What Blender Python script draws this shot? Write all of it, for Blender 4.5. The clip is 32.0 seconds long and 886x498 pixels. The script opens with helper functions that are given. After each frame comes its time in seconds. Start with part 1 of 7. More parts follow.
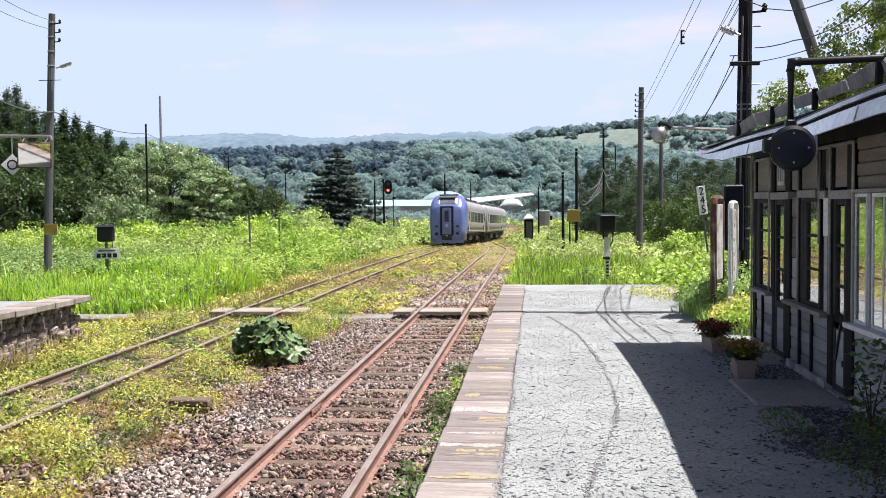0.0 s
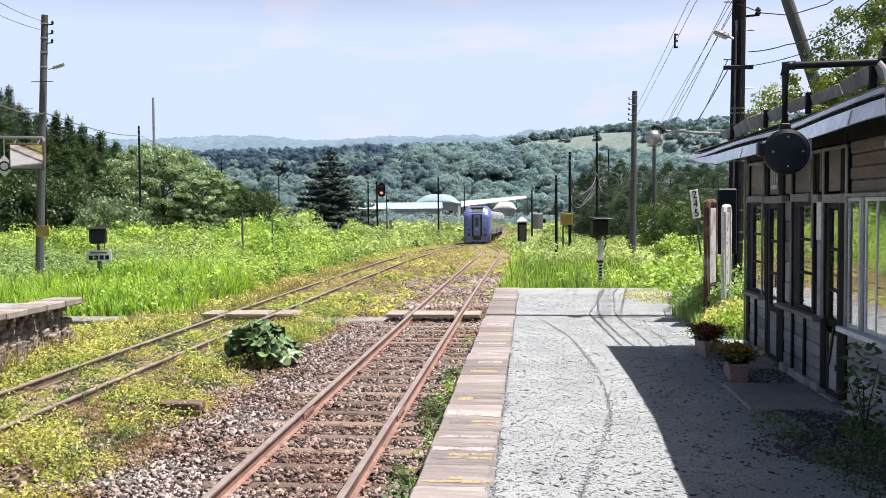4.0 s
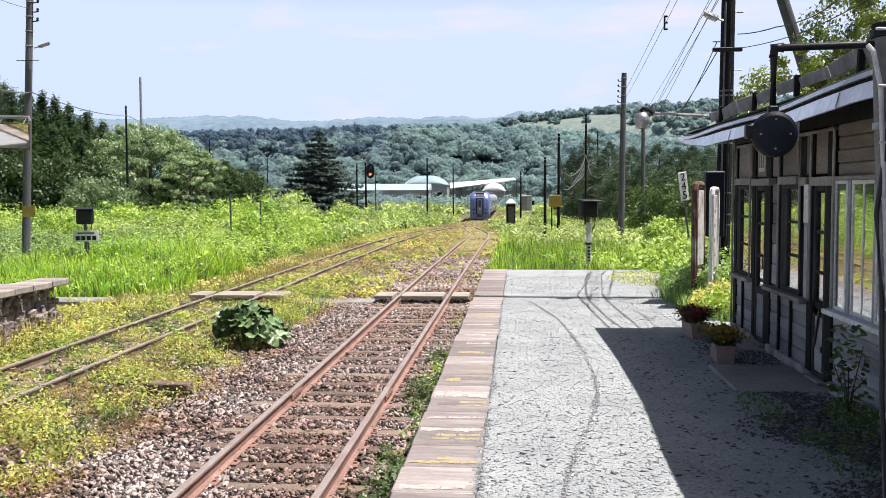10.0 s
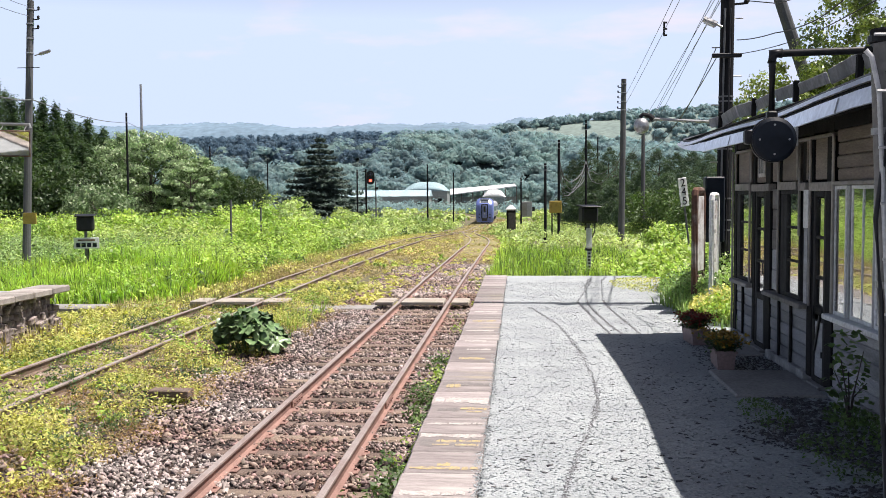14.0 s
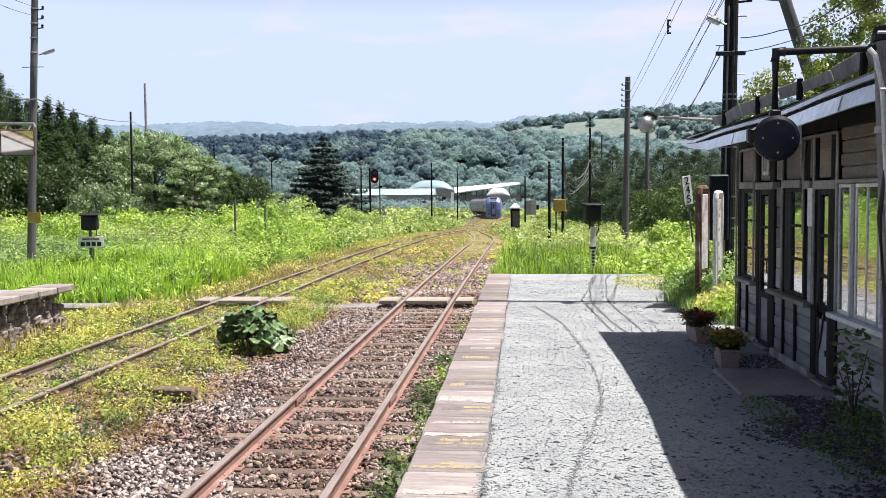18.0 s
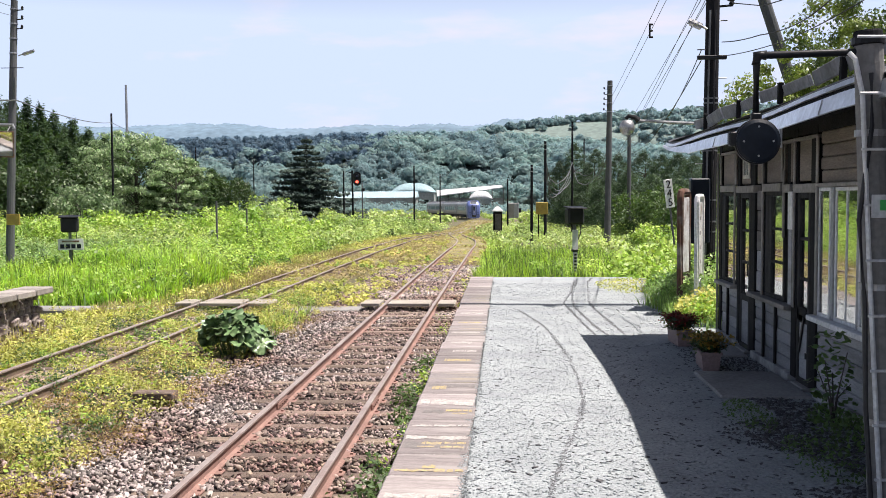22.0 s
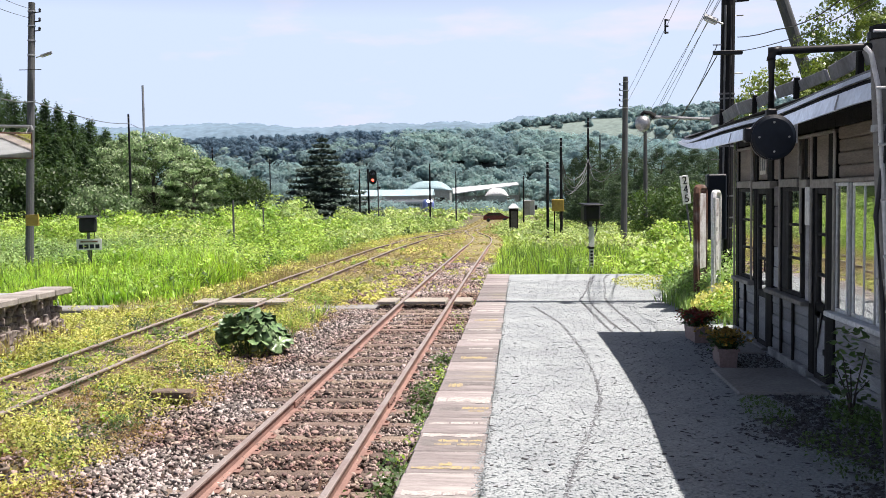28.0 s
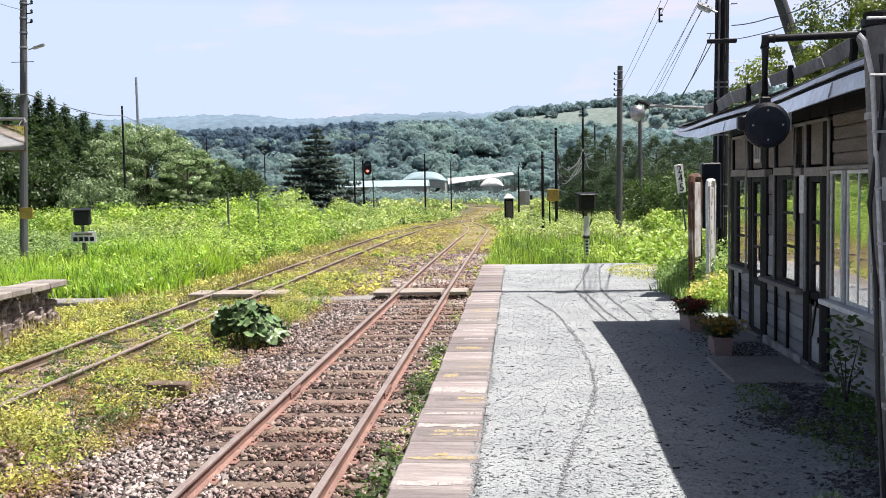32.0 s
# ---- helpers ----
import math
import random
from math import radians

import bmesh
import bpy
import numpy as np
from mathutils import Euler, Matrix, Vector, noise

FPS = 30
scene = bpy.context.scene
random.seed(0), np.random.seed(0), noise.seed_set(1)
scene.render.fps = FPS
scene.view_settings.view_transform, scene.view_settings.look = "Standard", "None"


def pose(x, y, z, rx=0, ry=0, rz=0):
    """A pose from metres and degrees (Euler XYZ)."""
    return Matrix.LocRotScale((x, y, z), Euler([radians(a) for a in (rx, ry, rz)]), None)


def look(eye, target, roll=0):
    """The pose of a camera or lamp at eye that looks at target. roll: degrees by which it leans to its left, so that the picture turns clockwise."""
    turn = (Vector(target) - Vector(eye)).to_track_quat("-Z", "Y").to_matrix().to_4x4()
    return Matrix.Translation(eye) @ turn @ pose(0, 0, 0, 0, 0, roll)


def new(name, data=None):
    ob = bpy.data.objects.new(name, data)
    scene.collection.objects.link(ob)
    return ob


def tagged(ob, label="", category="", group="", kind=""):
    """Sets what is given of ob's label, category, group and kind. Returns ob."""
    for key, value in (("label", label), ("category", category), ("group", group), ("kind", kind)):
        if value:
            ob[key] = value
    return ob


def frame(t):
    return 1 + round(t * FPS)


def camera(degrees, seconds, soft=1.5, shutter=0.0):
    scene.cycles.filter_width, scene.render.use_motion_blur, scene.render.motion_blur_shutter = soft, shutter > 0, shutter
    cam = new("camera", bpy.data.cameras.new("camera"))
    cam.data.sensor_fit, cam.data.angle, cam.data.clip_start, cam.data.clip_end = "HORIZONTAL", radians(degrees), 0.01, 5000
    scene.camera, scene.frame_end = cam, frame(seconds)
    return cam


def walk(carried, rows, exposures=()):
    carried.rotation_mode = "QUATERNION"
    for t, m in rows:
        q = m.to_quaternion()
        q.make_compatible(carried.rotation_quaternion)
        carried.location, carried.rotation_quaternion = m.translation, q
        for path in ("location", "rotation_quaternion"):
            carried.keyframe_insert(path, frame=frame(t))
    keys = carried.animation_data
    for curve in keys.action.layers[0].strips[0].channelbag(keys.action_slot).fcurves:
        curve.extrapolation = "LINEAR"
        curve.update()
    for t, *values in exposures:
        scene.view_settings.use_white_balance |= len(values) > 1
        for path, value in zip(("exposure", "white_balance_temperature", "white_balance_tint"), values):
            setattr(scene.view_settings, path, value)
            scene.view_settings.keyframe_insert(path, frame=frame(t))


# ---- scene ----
cam = camera(50.0, 32.0, 0.8)
PATH = [
    (0, (-0.018, -0.065, 1.622), (-1.956, 19.821, 0.723), -0.60),
    (0.5, (-0.022, -0.061, 1.622), (-1.934, 19.830, 0.776), -0.67),
    (1, (-0.021, -0.056, 1.620), (-1.934, 19.837, 0.825), -0.71),
    (1.5, (-0.022, -0.060, 1.624), (-1.938, 19.833, 0.848), -0.71),
    (2, (-0.023, -0.056, 1.624), (-1.918, 19.839, 0.849), -0.62),
    (2.5, (-0.023, -0.053, 1.623), (-1.874, 19.845, 0.826), -0.51),
    (3, (-0.023, -0.051, 1.621), (-1.823, 19.851, 0.800), -0.48),
    (3.5, (-0.020, -0.043, 1.622), (-1.818, 19.858, 0.787), -0.44),
    (5.5, (-0.021, -0.046, 1.621), (-1.796, 19.856, 0.760), -0.37),
    (6, (-0.016, -0.042, 1.621), (-1.735, 19.863, 0.702), -0.41),
    (6.5, (-0.018, -0.047, 1.622), (-1.699, 19.858, 0.638), -0.49),
    (7, (-0.019, -0.048, 1.621), (-1.666, 19.857, 0.587), -0.51),
    (7.5, (-0.014, -0.038, 1.620), (-1.630, 19.868, 0.562), -0.47),
    (8, (-0.015, -0.041, 1.620), (-1.597, 19.868, 0.559), -0.41),
    (8.5, (-0.016, -0.040, 1.620), (-1.566, 19.872, 0.552), -0.32),
    (9, (-0.016, -0.041, 1.619), (-1.549, 19.869, 0.512), -0.26),
    (9.5, (-0.019, -0.040, 1.619), (-1.551, 19.867, 0.453), -0.19),
    (10, (-0.016, -0.039, 1.620), (-1.578, 19.862, 0.392), -0.23),
    (10.5, (-0.015, -0.038, 1.620), (-1.597, 19.858, 0.348), -0.30),
    (11, (-0.012, -0.039, 1.621), (-1.596, 19.855, 0.309), -0.19),
    (11.5, (-0.016, -0.043, 1.618), (-1.582, 19.852, 0.303), -0.20),
    (12, (-0.012, -0.036, 1.619), (-1.554, 19.863, 0.334), -0.22),
    (12.5, (-0.013, -0.037, 1.618), (-1.531, 19.868, 0.401), -0.30),
    (13, (-0.012, -0.033, 1.621), (-1.518, 19.877, 0.466), -0.33),
    (13.5, (-0.010, -0.036, 1.621), (-1.549, 19.875, 0.521), -0.35),
    (14, (-0.012, -0.043, 1.619), (-1.583, 19.865, 0.522), -0.35),
    (14.5, (-0.013, -0.038, 1.621), (-1.619, 19.865, 0.487), -0.34),
    (16.5, (-0.006, -0.038, 1.621), (-1.616, 19.857, 0.361), -0.37),
    (17, (-0.006, -0.040, 1.619), (-1.632, 19.852, 0.340), -0.37),
    (17.5, (-0.007, -0.039, 1.622), (-1.633, 19.856, 0.386), -0.40),
    (18, (-0.006, -0.044, 1.623), (-1.664, 19.855, 0.492), -0.45),
    (18.5, (-0.005, -0.036, 1.620), (-1.688, 19.866, 0.596), -0.43),
    (19, (-0.006, -0.037, 1.623), (-1.690, 19.868, 0.642), -0.43),
    (19.5, (-0.007, -0.039, 1.621), (-1.661, 19.868, 0.654), -0.41),
    (20, (-0.007, -0.040, 1.620), (-1.597, 19.873, 0.659), -0.34),
    (20.5, (-0.005, -0.027, 1.622), (-1.501, 19.893, 0.656), -0.28),
    (21, (-0.004, -0.028, 1.618), (-1.371, 19.901, 0.628), -0.18),
    (21.5, (-0.004, -0.026, 1.615), (-1.286, 19.907, 0.580), -0.21),
    (22, (-0.003, -0.026, 1.620), (-1.295, 19.903, 0.548), -0.31),
    (22.5, (-0.001, -0.026, 1.618), (-1.370, 19.899, 0.558), -0.39),
    (23, (-0.001, -0.028, 1.618), (-1.451, 19.893, 0.591), -0.44),
    (23.5, (0.000, -0.031, 1.619), (-1.502, 19.887, 0.608), -0.47),
    (24, (0.001, -0.028, 1.620), (-1.541, 19.887, 0.609), -0.46),
    (24.5, (-0.001, -0.032, 1.620), (-1.568, 19.881, 0.609), -0.47),
    (25, (0.001, -0.032, 1.620), (-1.594, 19.878, 0.598), -0.47),
    (25.5, (-0.003, -0.039, 1.620), (-1.580, 19.871, 0.580), -0.53),
    (27.5, (0.001, -0.032, 1.620), (-1.581, 19.875, 0.519), -0.60),
    (28, (0.003, -0.039, 1.623), (-1.629, 19.863, 0.506), -0.73),
    (28.5, (-0.000, -0.034, 1.621), (-1.652, 19.867, 0.515), -0.79),
    (29, (0.006, -0.031, 1.622), (-1.640, 19.871, 0.517), -0.92),
    (29.5, (0.002, -0.034, 1.621), (-1.591, 19.871, 0.495), -0.96),
    (30, (0.007, -0.031, 1.623), (-1.545, 19.875, 0.454), -1.03),
    (30.5, (0.009, -0.028, 1.622), (-1.537, 19.876, 0.417), -1.03),
    (31, (0.009, -0.033, 1.620), (-1.546, 19.869, 0.393), -1.05),
    (31.5, (0.008, -0.029, 1.619), (-1.548, 19.870, 0.354), -1.06),
    (32, (0.009, -0.031, 1.621), (-1.531, 19.866, 0.303), -1.07),
]
walk(cam, [(t, look(eye, target, roll)) for t, eye, target, roll in PATH], [(0, 0.45, 6500, 15), (32, 0.45, 6500, 15)])

# ---------------------------------------------------------------- world and sun
SUN_EL, SUN_AZ = radians(67), radians(90)      # azimuth clockwise from +y (the way along the track)
world = bpy.data.worlds.new("sky")
scene.world = world
world.use_nodes = True
wn = world.node_tree
sky = wn.nodes.new("ShaderNodeTexSky")
sky.sky_type, sky.sun_disc = "NISHITA", False
sky.sun_elevation, sky.sun_rotation = SUN_EL, SUN_AZ
sky.air_density, sky.dust_density, sky.ozone_density = 1.0, 3.8, 1.3
wn.links.new(sky.outputs[0], wn.nodes["Background"].inputs[0])
wn.nodes["Background"].inputs[1].default_value = 0.045
sun = new("sun", bpy.data.lights.new("sun", "SUN"))
sun.data.energy, sun.data.angle, sun.data.color = 5.7, radians(0.53), (1.0, 0.95, 0.87)
sun_dir = Vector((math.sin(SUN_AZ) * math.cos(SUN_EL), math.cos(SUN_AZ) * math.cos(SUN_EL), math.sin(SUN_EL)))
sun.matrix_world = look(sun_dir * 60, (0, 0, 0))

# ---------------------------------------------------------------- small tools
rng = np.random.default_rng(7)


class Geo:
    """Collects vertices and faces of one mesh."""

    def __init__(self):
        self.v, self.f = [], []

    def add(self, verts, faces):
        n = len(self.v)
        self.v += [tuple(p) for p in verts]
        self.f += [tuple(n + i for i in f) for f in faces]
        return self

    def box(self, c, s, m=None, ch=0.0):
        """A box of size s about c, turned by m, with edges chamfered by ch."""
        x, y, z = (a / 2 for a in s)
        ch = min(ch, x * .6, y * .6, z * .6)
        out, faces = [], []
        if ch <= 0:
            out = [(sx * x, sy * y, sz * z) for sx in (-1, 1) for sy in (-1, 1) for sz in (-1, 1)]
            faces = [(0, 1, 3, 2), (4, 6, 7, 5), (0, 4, 5, 1), (2, 3, 7, 6), (0, 2, 6, 4), (1, 5, 7, 3)]
        else:
            idx = {}
            for sx in (-1, 1):
                for sy in (-1, 1):
                    for sz in (-1, 1):
                        for k in range(3):
                            p = [sx * (x - ch), sy * (y - ch), sz * (z - ch)]
                            p[k] = (sx * x, sy * y, sz * z)[k]
                            idx[sx, sy, sz, k] = len(out)
                            out.append(tuple(p))
            I = idx
            for s in (-1, 1):
                q = [[(s, -1, -1, 0), (s, 1, -1, 0), (s, 1, 1, 0), (s, -1, 1, 0)],
                     [(-1, s, -1, 1), (-1, s, 1, 1), (1, s, 1, 1), (1, s, -1, 1)],
                     [(-1, -1, s, 2), (1, -1, s, 2), (1, 1, s, 2), (-1, 1, s, 2)]]
                for f in q:
                    f = [I[k] for k in f]
                    faces.append(tuple(f if s > 0 else f[::-1]))
            for a in (-1, 1):
                for b in (-1, 1):
                    for p in (((a, b, -1, 0), (a, b, 1, 0), (a, b, 1, 1), (a, b, -1, 1)),
                              ((a, -1, b, 0), (a, -1, b, 2), (a, 1, b, 2), (a, 1, b, 0)),
                              ((-1, a, b, 1), (1, a, b, 1), (1, a, b, 2), (-1, a, b, 2))):
                        f = [I[k] for k in p]
                        n = (Vector(out[f[1]]) - Vector(out[f[0]])).cross(Vector(out[f[2]]) - Vector(out[f[1]]))
                        mid = sum((Vector(out[i]) for i in f), Vector())
                        faces.append(tuple(f if n.dot(mid) > 0 else f[::-1]))
            for sx in (-1, 1):
                for sy in (-1, 1):
                    for sz in (-1, 1):
                        f = [I[sx, sy, sz, k] for k in range(3)]
                        faces.append(tuple(f if sx * sy * sz > 0 else f[::-1]))
        m = m or Matrix()
        c = Vector(c)
        return self.add([c + m @ Vector(p) for p in out], faces)

    def rod(self, a, b, r0, r1=None, n=10, caps=True):
        """A tapered round bar from a to b."""
        r1 = r0 if r1 is None else r1
        a, b = Vector(a), Vector(b)
        q = (b - a).to_track_quat("Z", "Y").to_matrix()
        ring = [Vector((math.cos(2 * math.pi * i / n), math.sin(2 * math.pi * i / n), 0)) for i in range(n)]
        verts = [a + q @ (p * r0) for p in ring] + [b + q @ (p * r1) for p in ring]
        faces = [(i, (i + 1) % n, n + (i + 1) % n, n + i) for i in range(n)]
        if caps:
            faces += [tuple(range(n))[::-1], tuple(range(n, 2 * n))]
        return self.add(verts, faces)

    def tube(self, pts, r, n=8):
        """A round pipe along points; r a number or one radius a point."""
        pts = [Vector(p) for p in pts]
        rs = r if isinstance(r, (list, tuple)) else [r] * len(pts)
        verts, faces = [], []
        for k, p in enumerate(pts):
            d = (pts[min(k + 1, len(pts) - 1)] - pts[max(k - 1, 0)]).normalized()
            side = d.cross(Vector((0, 0, 1)))
            side = side.normalized() if side.length > 1e-3 else Vector((1, 0, 0))
            up = side.cross(d)
            verts += [p + (side * math.cos(2 * math.pi * i / n) + up * math.sin(2 * math.pi * i / n)) * rs[k] for i in range(n)]
        for k in range(len(pts) - 1):
            faces += [(k * n + i, k * n + (i + 1) % n, (k + 1) * n + (i + 1) % n, (k + 1) * n + i) for i in range(n)]
        faces += [tuple(range(n))[::-1], tuple(range((len(pts) - 1) * n, len(pts) * n))]
        return self.add(verts, faces)

    def spin(self, profile, n=16, m=None):
        """A turned body: profile of (radius, height) about z."""
        m = m or Matrix()
        verts, faces = [], []
        for r, z in profile:
            verts += [m @ Vector((r * math.cos(2 * math.pi * i / n), r * math.sin(2 * math.pi * i / n), z)) for i in range(n)]
        for k in range(len(profile) - 1):
            faces += [(k * n + i, k * n + (i + 1) % n, (k + 1) * n + (i + 1) % n, (k + 1) * n + i) for i in range(n)]
        faces += [tuple(range(n))[::-1], tuple(range((len(profile) - 1) * n, len(profile) * n))]
        return self.add(verts, faces)

    def loft(self, rings, close=True):
        n = len(rings[0])
        verts = [p for r in rings for p in r]
        faces = [(k * n + i, k * n + (i + 1) % n, (k + 1) * n + (i + 1) % n, (k + 1) * n + i)
                 for k in range(len(rings) - 1) for i in range(n)]
        if close:
            faces += [tuple(range(n))[::-1], tuple(range((len(rings) - 1) * n, len(rings) * n))]
        return self.add(verts, faces)

    def mesh(self, name, mat, smooth=False):
        me = bpy.data.meshes.new(name)
        me.from_pydata(self.v, [], self.f)
        me.materials.append(mat)
        if smooth:
            me.polygons.foreach_set("use_smooth", [True] * len(me.polygons))
        me.update()
        return me


def part(name, geo, mat, parent=None, label="", smooth=False):
    """Links a mesh as one object under a thing or part; geo may be a ready mesh."""
    me = geo.mesh(name, mat, smooth) if isinstance(geo, Geo) else geo
    ob = new(name, me)
    if parent:
        ob.parent = parent
    if label:
        ob["label"] = label
    return ob


def thing(name, m, label, category, group="", kind=""):
    ob = new(name)
    ob.empty_display_size = 0.2
    ob.matrix_basis = m
    return tagged(ob, label, category, group, kind)


def solid(name, geo, mat, label, category="", group="", kind="", smooth=False):
    """A thing of one mesh."""
    return tagged(part(name, geo, mat, None, "", smooth), label, category, group, kind)


def bulk(name, verts, faces, mat, smooth=False):
    """A large mesh from arrays; faces all have one number of corners."""
    verts, faces = np.asarray(verts, np.float32), np.asarray(faces, np.int32)
    me = bpy.data.meshes.new(name)
    n, k = faces.shape
    me.vertices.add(len(verts))
    me.vertices.foreach_set("co", verts.ravel())
    me.loops.add(n * k)
    me.loops.foreach_set("vertex_index", faces.ravel())
    me.polygons.add(n)
    me.polygons.foreach_set("loop_start", np.arange(0, n * k, k, dtype=np.int32))
    if smooth:
        me.polygons.foreach_set("use_smooth", np.ones(n, bool))
    me.materials.append(mat)
    me.update(calc_edges=True)
    me.validate()
    return me


def leaves(name, pos, size, mat, tilt=0.9, slim=0.55, fold=0.12, upright=0.0, out=None, loose=0.55):
    """One folded leaf of four corners at each place, turned at random; upright lifts the tips; with out, leaves lie across that direction."""
    n = len(pos)
    size = np.broadcast_to(size, n)[:, None]
    if out is not None:
        u = np.broadcast_to(out, (n, 3)) + rng.normal(0, loose, (n, 3))
        u /= np.linalg.norm(u, axis=1)[:, None] + 1e-9
        d = np.cross(u, rng.normal(0, 1, (n, 3)))
        d /= np.linalg.norm(d, axis=1)[:, None] + 1e-9
        s = np.cross(u, d)
        p0 = pos - d * size * .5
        mid = pos
        v = np.stack([p0, mid + s * size * slim * 0.5 - u * size * fold, p0 + d * size, mid - s * size * slim * 0.5 - u * size * fold], 1)
        return bulk(name, v.reshape(-1, 3), np.arange(4 * n).reshape(n, 4), mat)
    az = rng.uniform(0, 2 * np.pi, n)
    el = rng.normal(upright, tilt * 0.6, n)
    d = np.stack([np.cos(az) * np.cos(el), np.sin(az) * np.cos(el), np.sin(el)], -1)
    s = np.stack([-np.sin(az), np.cos(az), rng.normal(0, .35, n)], -1)
    s /= np.linalg.norm(s, axis=1)[:, None]
    u = np.cross(s, d)
    mid = pos + d * size * 0.45
    v = np.stack([pos, mid + s * size * slim * 0.5 + u * size * fold, pos + d * size - u * size * fold, mid - s * size * slim * 0.5 + u * size * fold], 1)
    return bulk(name, v.reshape(-1, 3), np.arange(4 * n).reshape(n, 4), mat)


def blades(name, pos, height, mat, width=0.012, lean=0.35):
    """Grass blades: a narrow bent strip each."""
    n = len(pos)
    height = np.broadcast_to(height, n)[:, None]
    az = rng.uniform(0, 2 * np.pi, n)
    side = np.stack([np.cos(az), np.sin(az), np.zeros(n)], -1)
    bend = np.stack([-np.sin(az), np.cos(az), np.zeros(n)], -1) * np.clip(rng.normal(0, lean, n), -1.5 * lean, 1.5 * lean)[:, None]
    up = np.array([0, 0, 1.0])
    w = width * rng.uniform(.6, 1.4, n)[:, None]
    a, b = pos - side * w, pos + side * w
    m = pos + up * height * .55 + bend * height * .35
    t = pos + up * height * (1 - .15 * np.abs(bend).sum(1))[:, None] + bend * height
    v = np.stack([a, b, m + side * w * .8, t, m - side * w * .8], 1)
    f = (np.arange(n)[:, None, None] * 5 + np.array([(0, 1, 2), (0, 2, 4), (4, 2, 3)])).reshape(-1, 3)
    return bulk(name, v.reshape(-1, 3), f, mat)


def wobble(p, s, seed=0.0):
    """Smooth noise of about -1 to 1 at places p, of feature size s."""
    p = np.asarray(p, float) / s
    x, y = p[..., 0] + seed * 1.7, p[..., 1] - seed * 2.3
    return (np.sin(1.3 * x + 2.1 * np.sin(.7 * y + seed)) + np.sin(1.7 * y - 1.3 * np.sin(.9 * x)) + np.sin(1.1 * (x + y) + seed)) / 3


# ---------------------------------------------------------------- materials
def mat(name, color, rough=0.8, metal=0.0, color2=None, scale=3.0, fine=40.0, bump=0.3, dist=0.01, island=0.0, thing_var=0.0, stain=None, stain_scale=0.6, stain_amount=0.4, stretch=(1, 1, 1), spec=0.5, translucent=None, through_light=0.3):
    """A surface with two scales of variation, grain relief and, if asked, stains and change from piece to piece."""
    m = bpy.data.materials.new(name)
    m.use_nodes = True
    nt = m.node_tree
    N, L = nt.nodes, nt.links
    bsdf = N["Principled BSDF"]
    co = N.new("ShaderNodeTexCoord")
    mp = N.new("ShaderNodeMapping")
    mp.inputs["Scale"].default_value = stretch
    L.new(co.outputs["Object"], mp.inputs[0])

    def noise_node(s, detail=4.0):
        t = N.new("ShaderNodeTexNoise")
        t.inputs["Scale"].default_value, t.inputs["Detail"].default_value = s, detail
        L.new(mp.outputs[0], t.inputs["Vector"])
        return t

    def mix(fac, a, b, kind="MIX"):
        x = N.new("ShaderNodeMix")
        x.data_type, x.blend_type = "RGBA", kind
        for sock, val in ((x.inputs[0], fac), (x.inputs[6], a), (x.inputs[7], b)):
            if hasattr(val, "links"):
                L.new(val, sock)
            else:
                sock.default_value = (*val, 1) if isinstance(val, tuple) else val
        return x.outputs[2]

    def ramp(src, lo, hi):
        r = N.new("ShaderNodeMapRange")
        r.inputs[1].default_value, r.inputs[2].default_value = lo, hi
        L.new(src, r.inputs[0])
        return r.outputs[0]

    big, small = noise_node(scale), noise_node(fine, 6.0)
    color2 = color2 or tuple(c * 0.7 for c in color)
    col = mix(ramp(big.outputs[0], 0.35, 0.65), color, color2)
    col = mix(ramp(small.outputs[0], 0.3, 0.75), col, mix(1.0, col, (0.62, 0.62, 0.62), "MULTIPLY"))
    if stain:
        st = noise_node(stain_scale, 8.0)
        f = N.new("ShaderNodeMath")
        f.operation = "MULTIPLY"
        L.new(ramp(st.outputs[0], 0.5, 0.72), f.inputs[0])
        f.inputs[1].default_value = stain_amount
        col = mix(f.outputs[0], col, stain)
    for amount, src in ((island, "isl"), (thing_var, "obj")):
        if amount:
            if src == "isl":
                g = N.new("ShaderNodeNewGeometry").outputs["Random Per Island"]
            else:
                g = N.new("ShaderNodeObjectInfo").outputs["Random"]
            h = N.new("ShaderNodeHueSaturation")
            L.new(col, h.inputs["Color"])
            v = N.new("ShaderNodeMapRange")
            v.inputs[3].default_value, v.inputs[4].default_value = 1 - amount, 1 + amount
            L.new(g, v.inputs[0])
            L.new(v.outputs[0], h.inputs["Value"])
            w = N.new("ShaderNodeMath")
            w.operation = "FRACT"
            k = N.new("ShaderNodeMath")
            k.operation = "MULTIPLY"
            k.inputs[1].default_value = 7.31
            L.new(g, k.inputs[0])
            L.new(k.outputs[0], w.inputs[0])
            hr = N.new("ShaderNodeMapRange")
            hr.inputs[3].default_value, hr.inputs[4].default_value = 0.5 - 0.035 * amount, 0.5 + 0.035 * amount
            L.new(w.outputs[0], hr.inputs[0])
            L.new(hr.outputs[0], h.inputs["Hue"])
            col = h.outputs[0]
    L.new(col, bsdf.inputs["Base Color"])
    bsdf.inputs["Roughness"].default_value = rough
    bsdf.inputs["Metallic"].default_value = metal
    bsdf.inputs["Specular IOR Level"].default_value = spec
    if bump:
        b = N.new("ShaderNodeBump")
        b.inputs["Strength"].default_value, b.inputs["Distance"].default_value = bump, dist
        L.new(small.outputs[0], b.inputs["Height"])
        L.new(b.outputs[0], bsdf.inputs["Normal"])
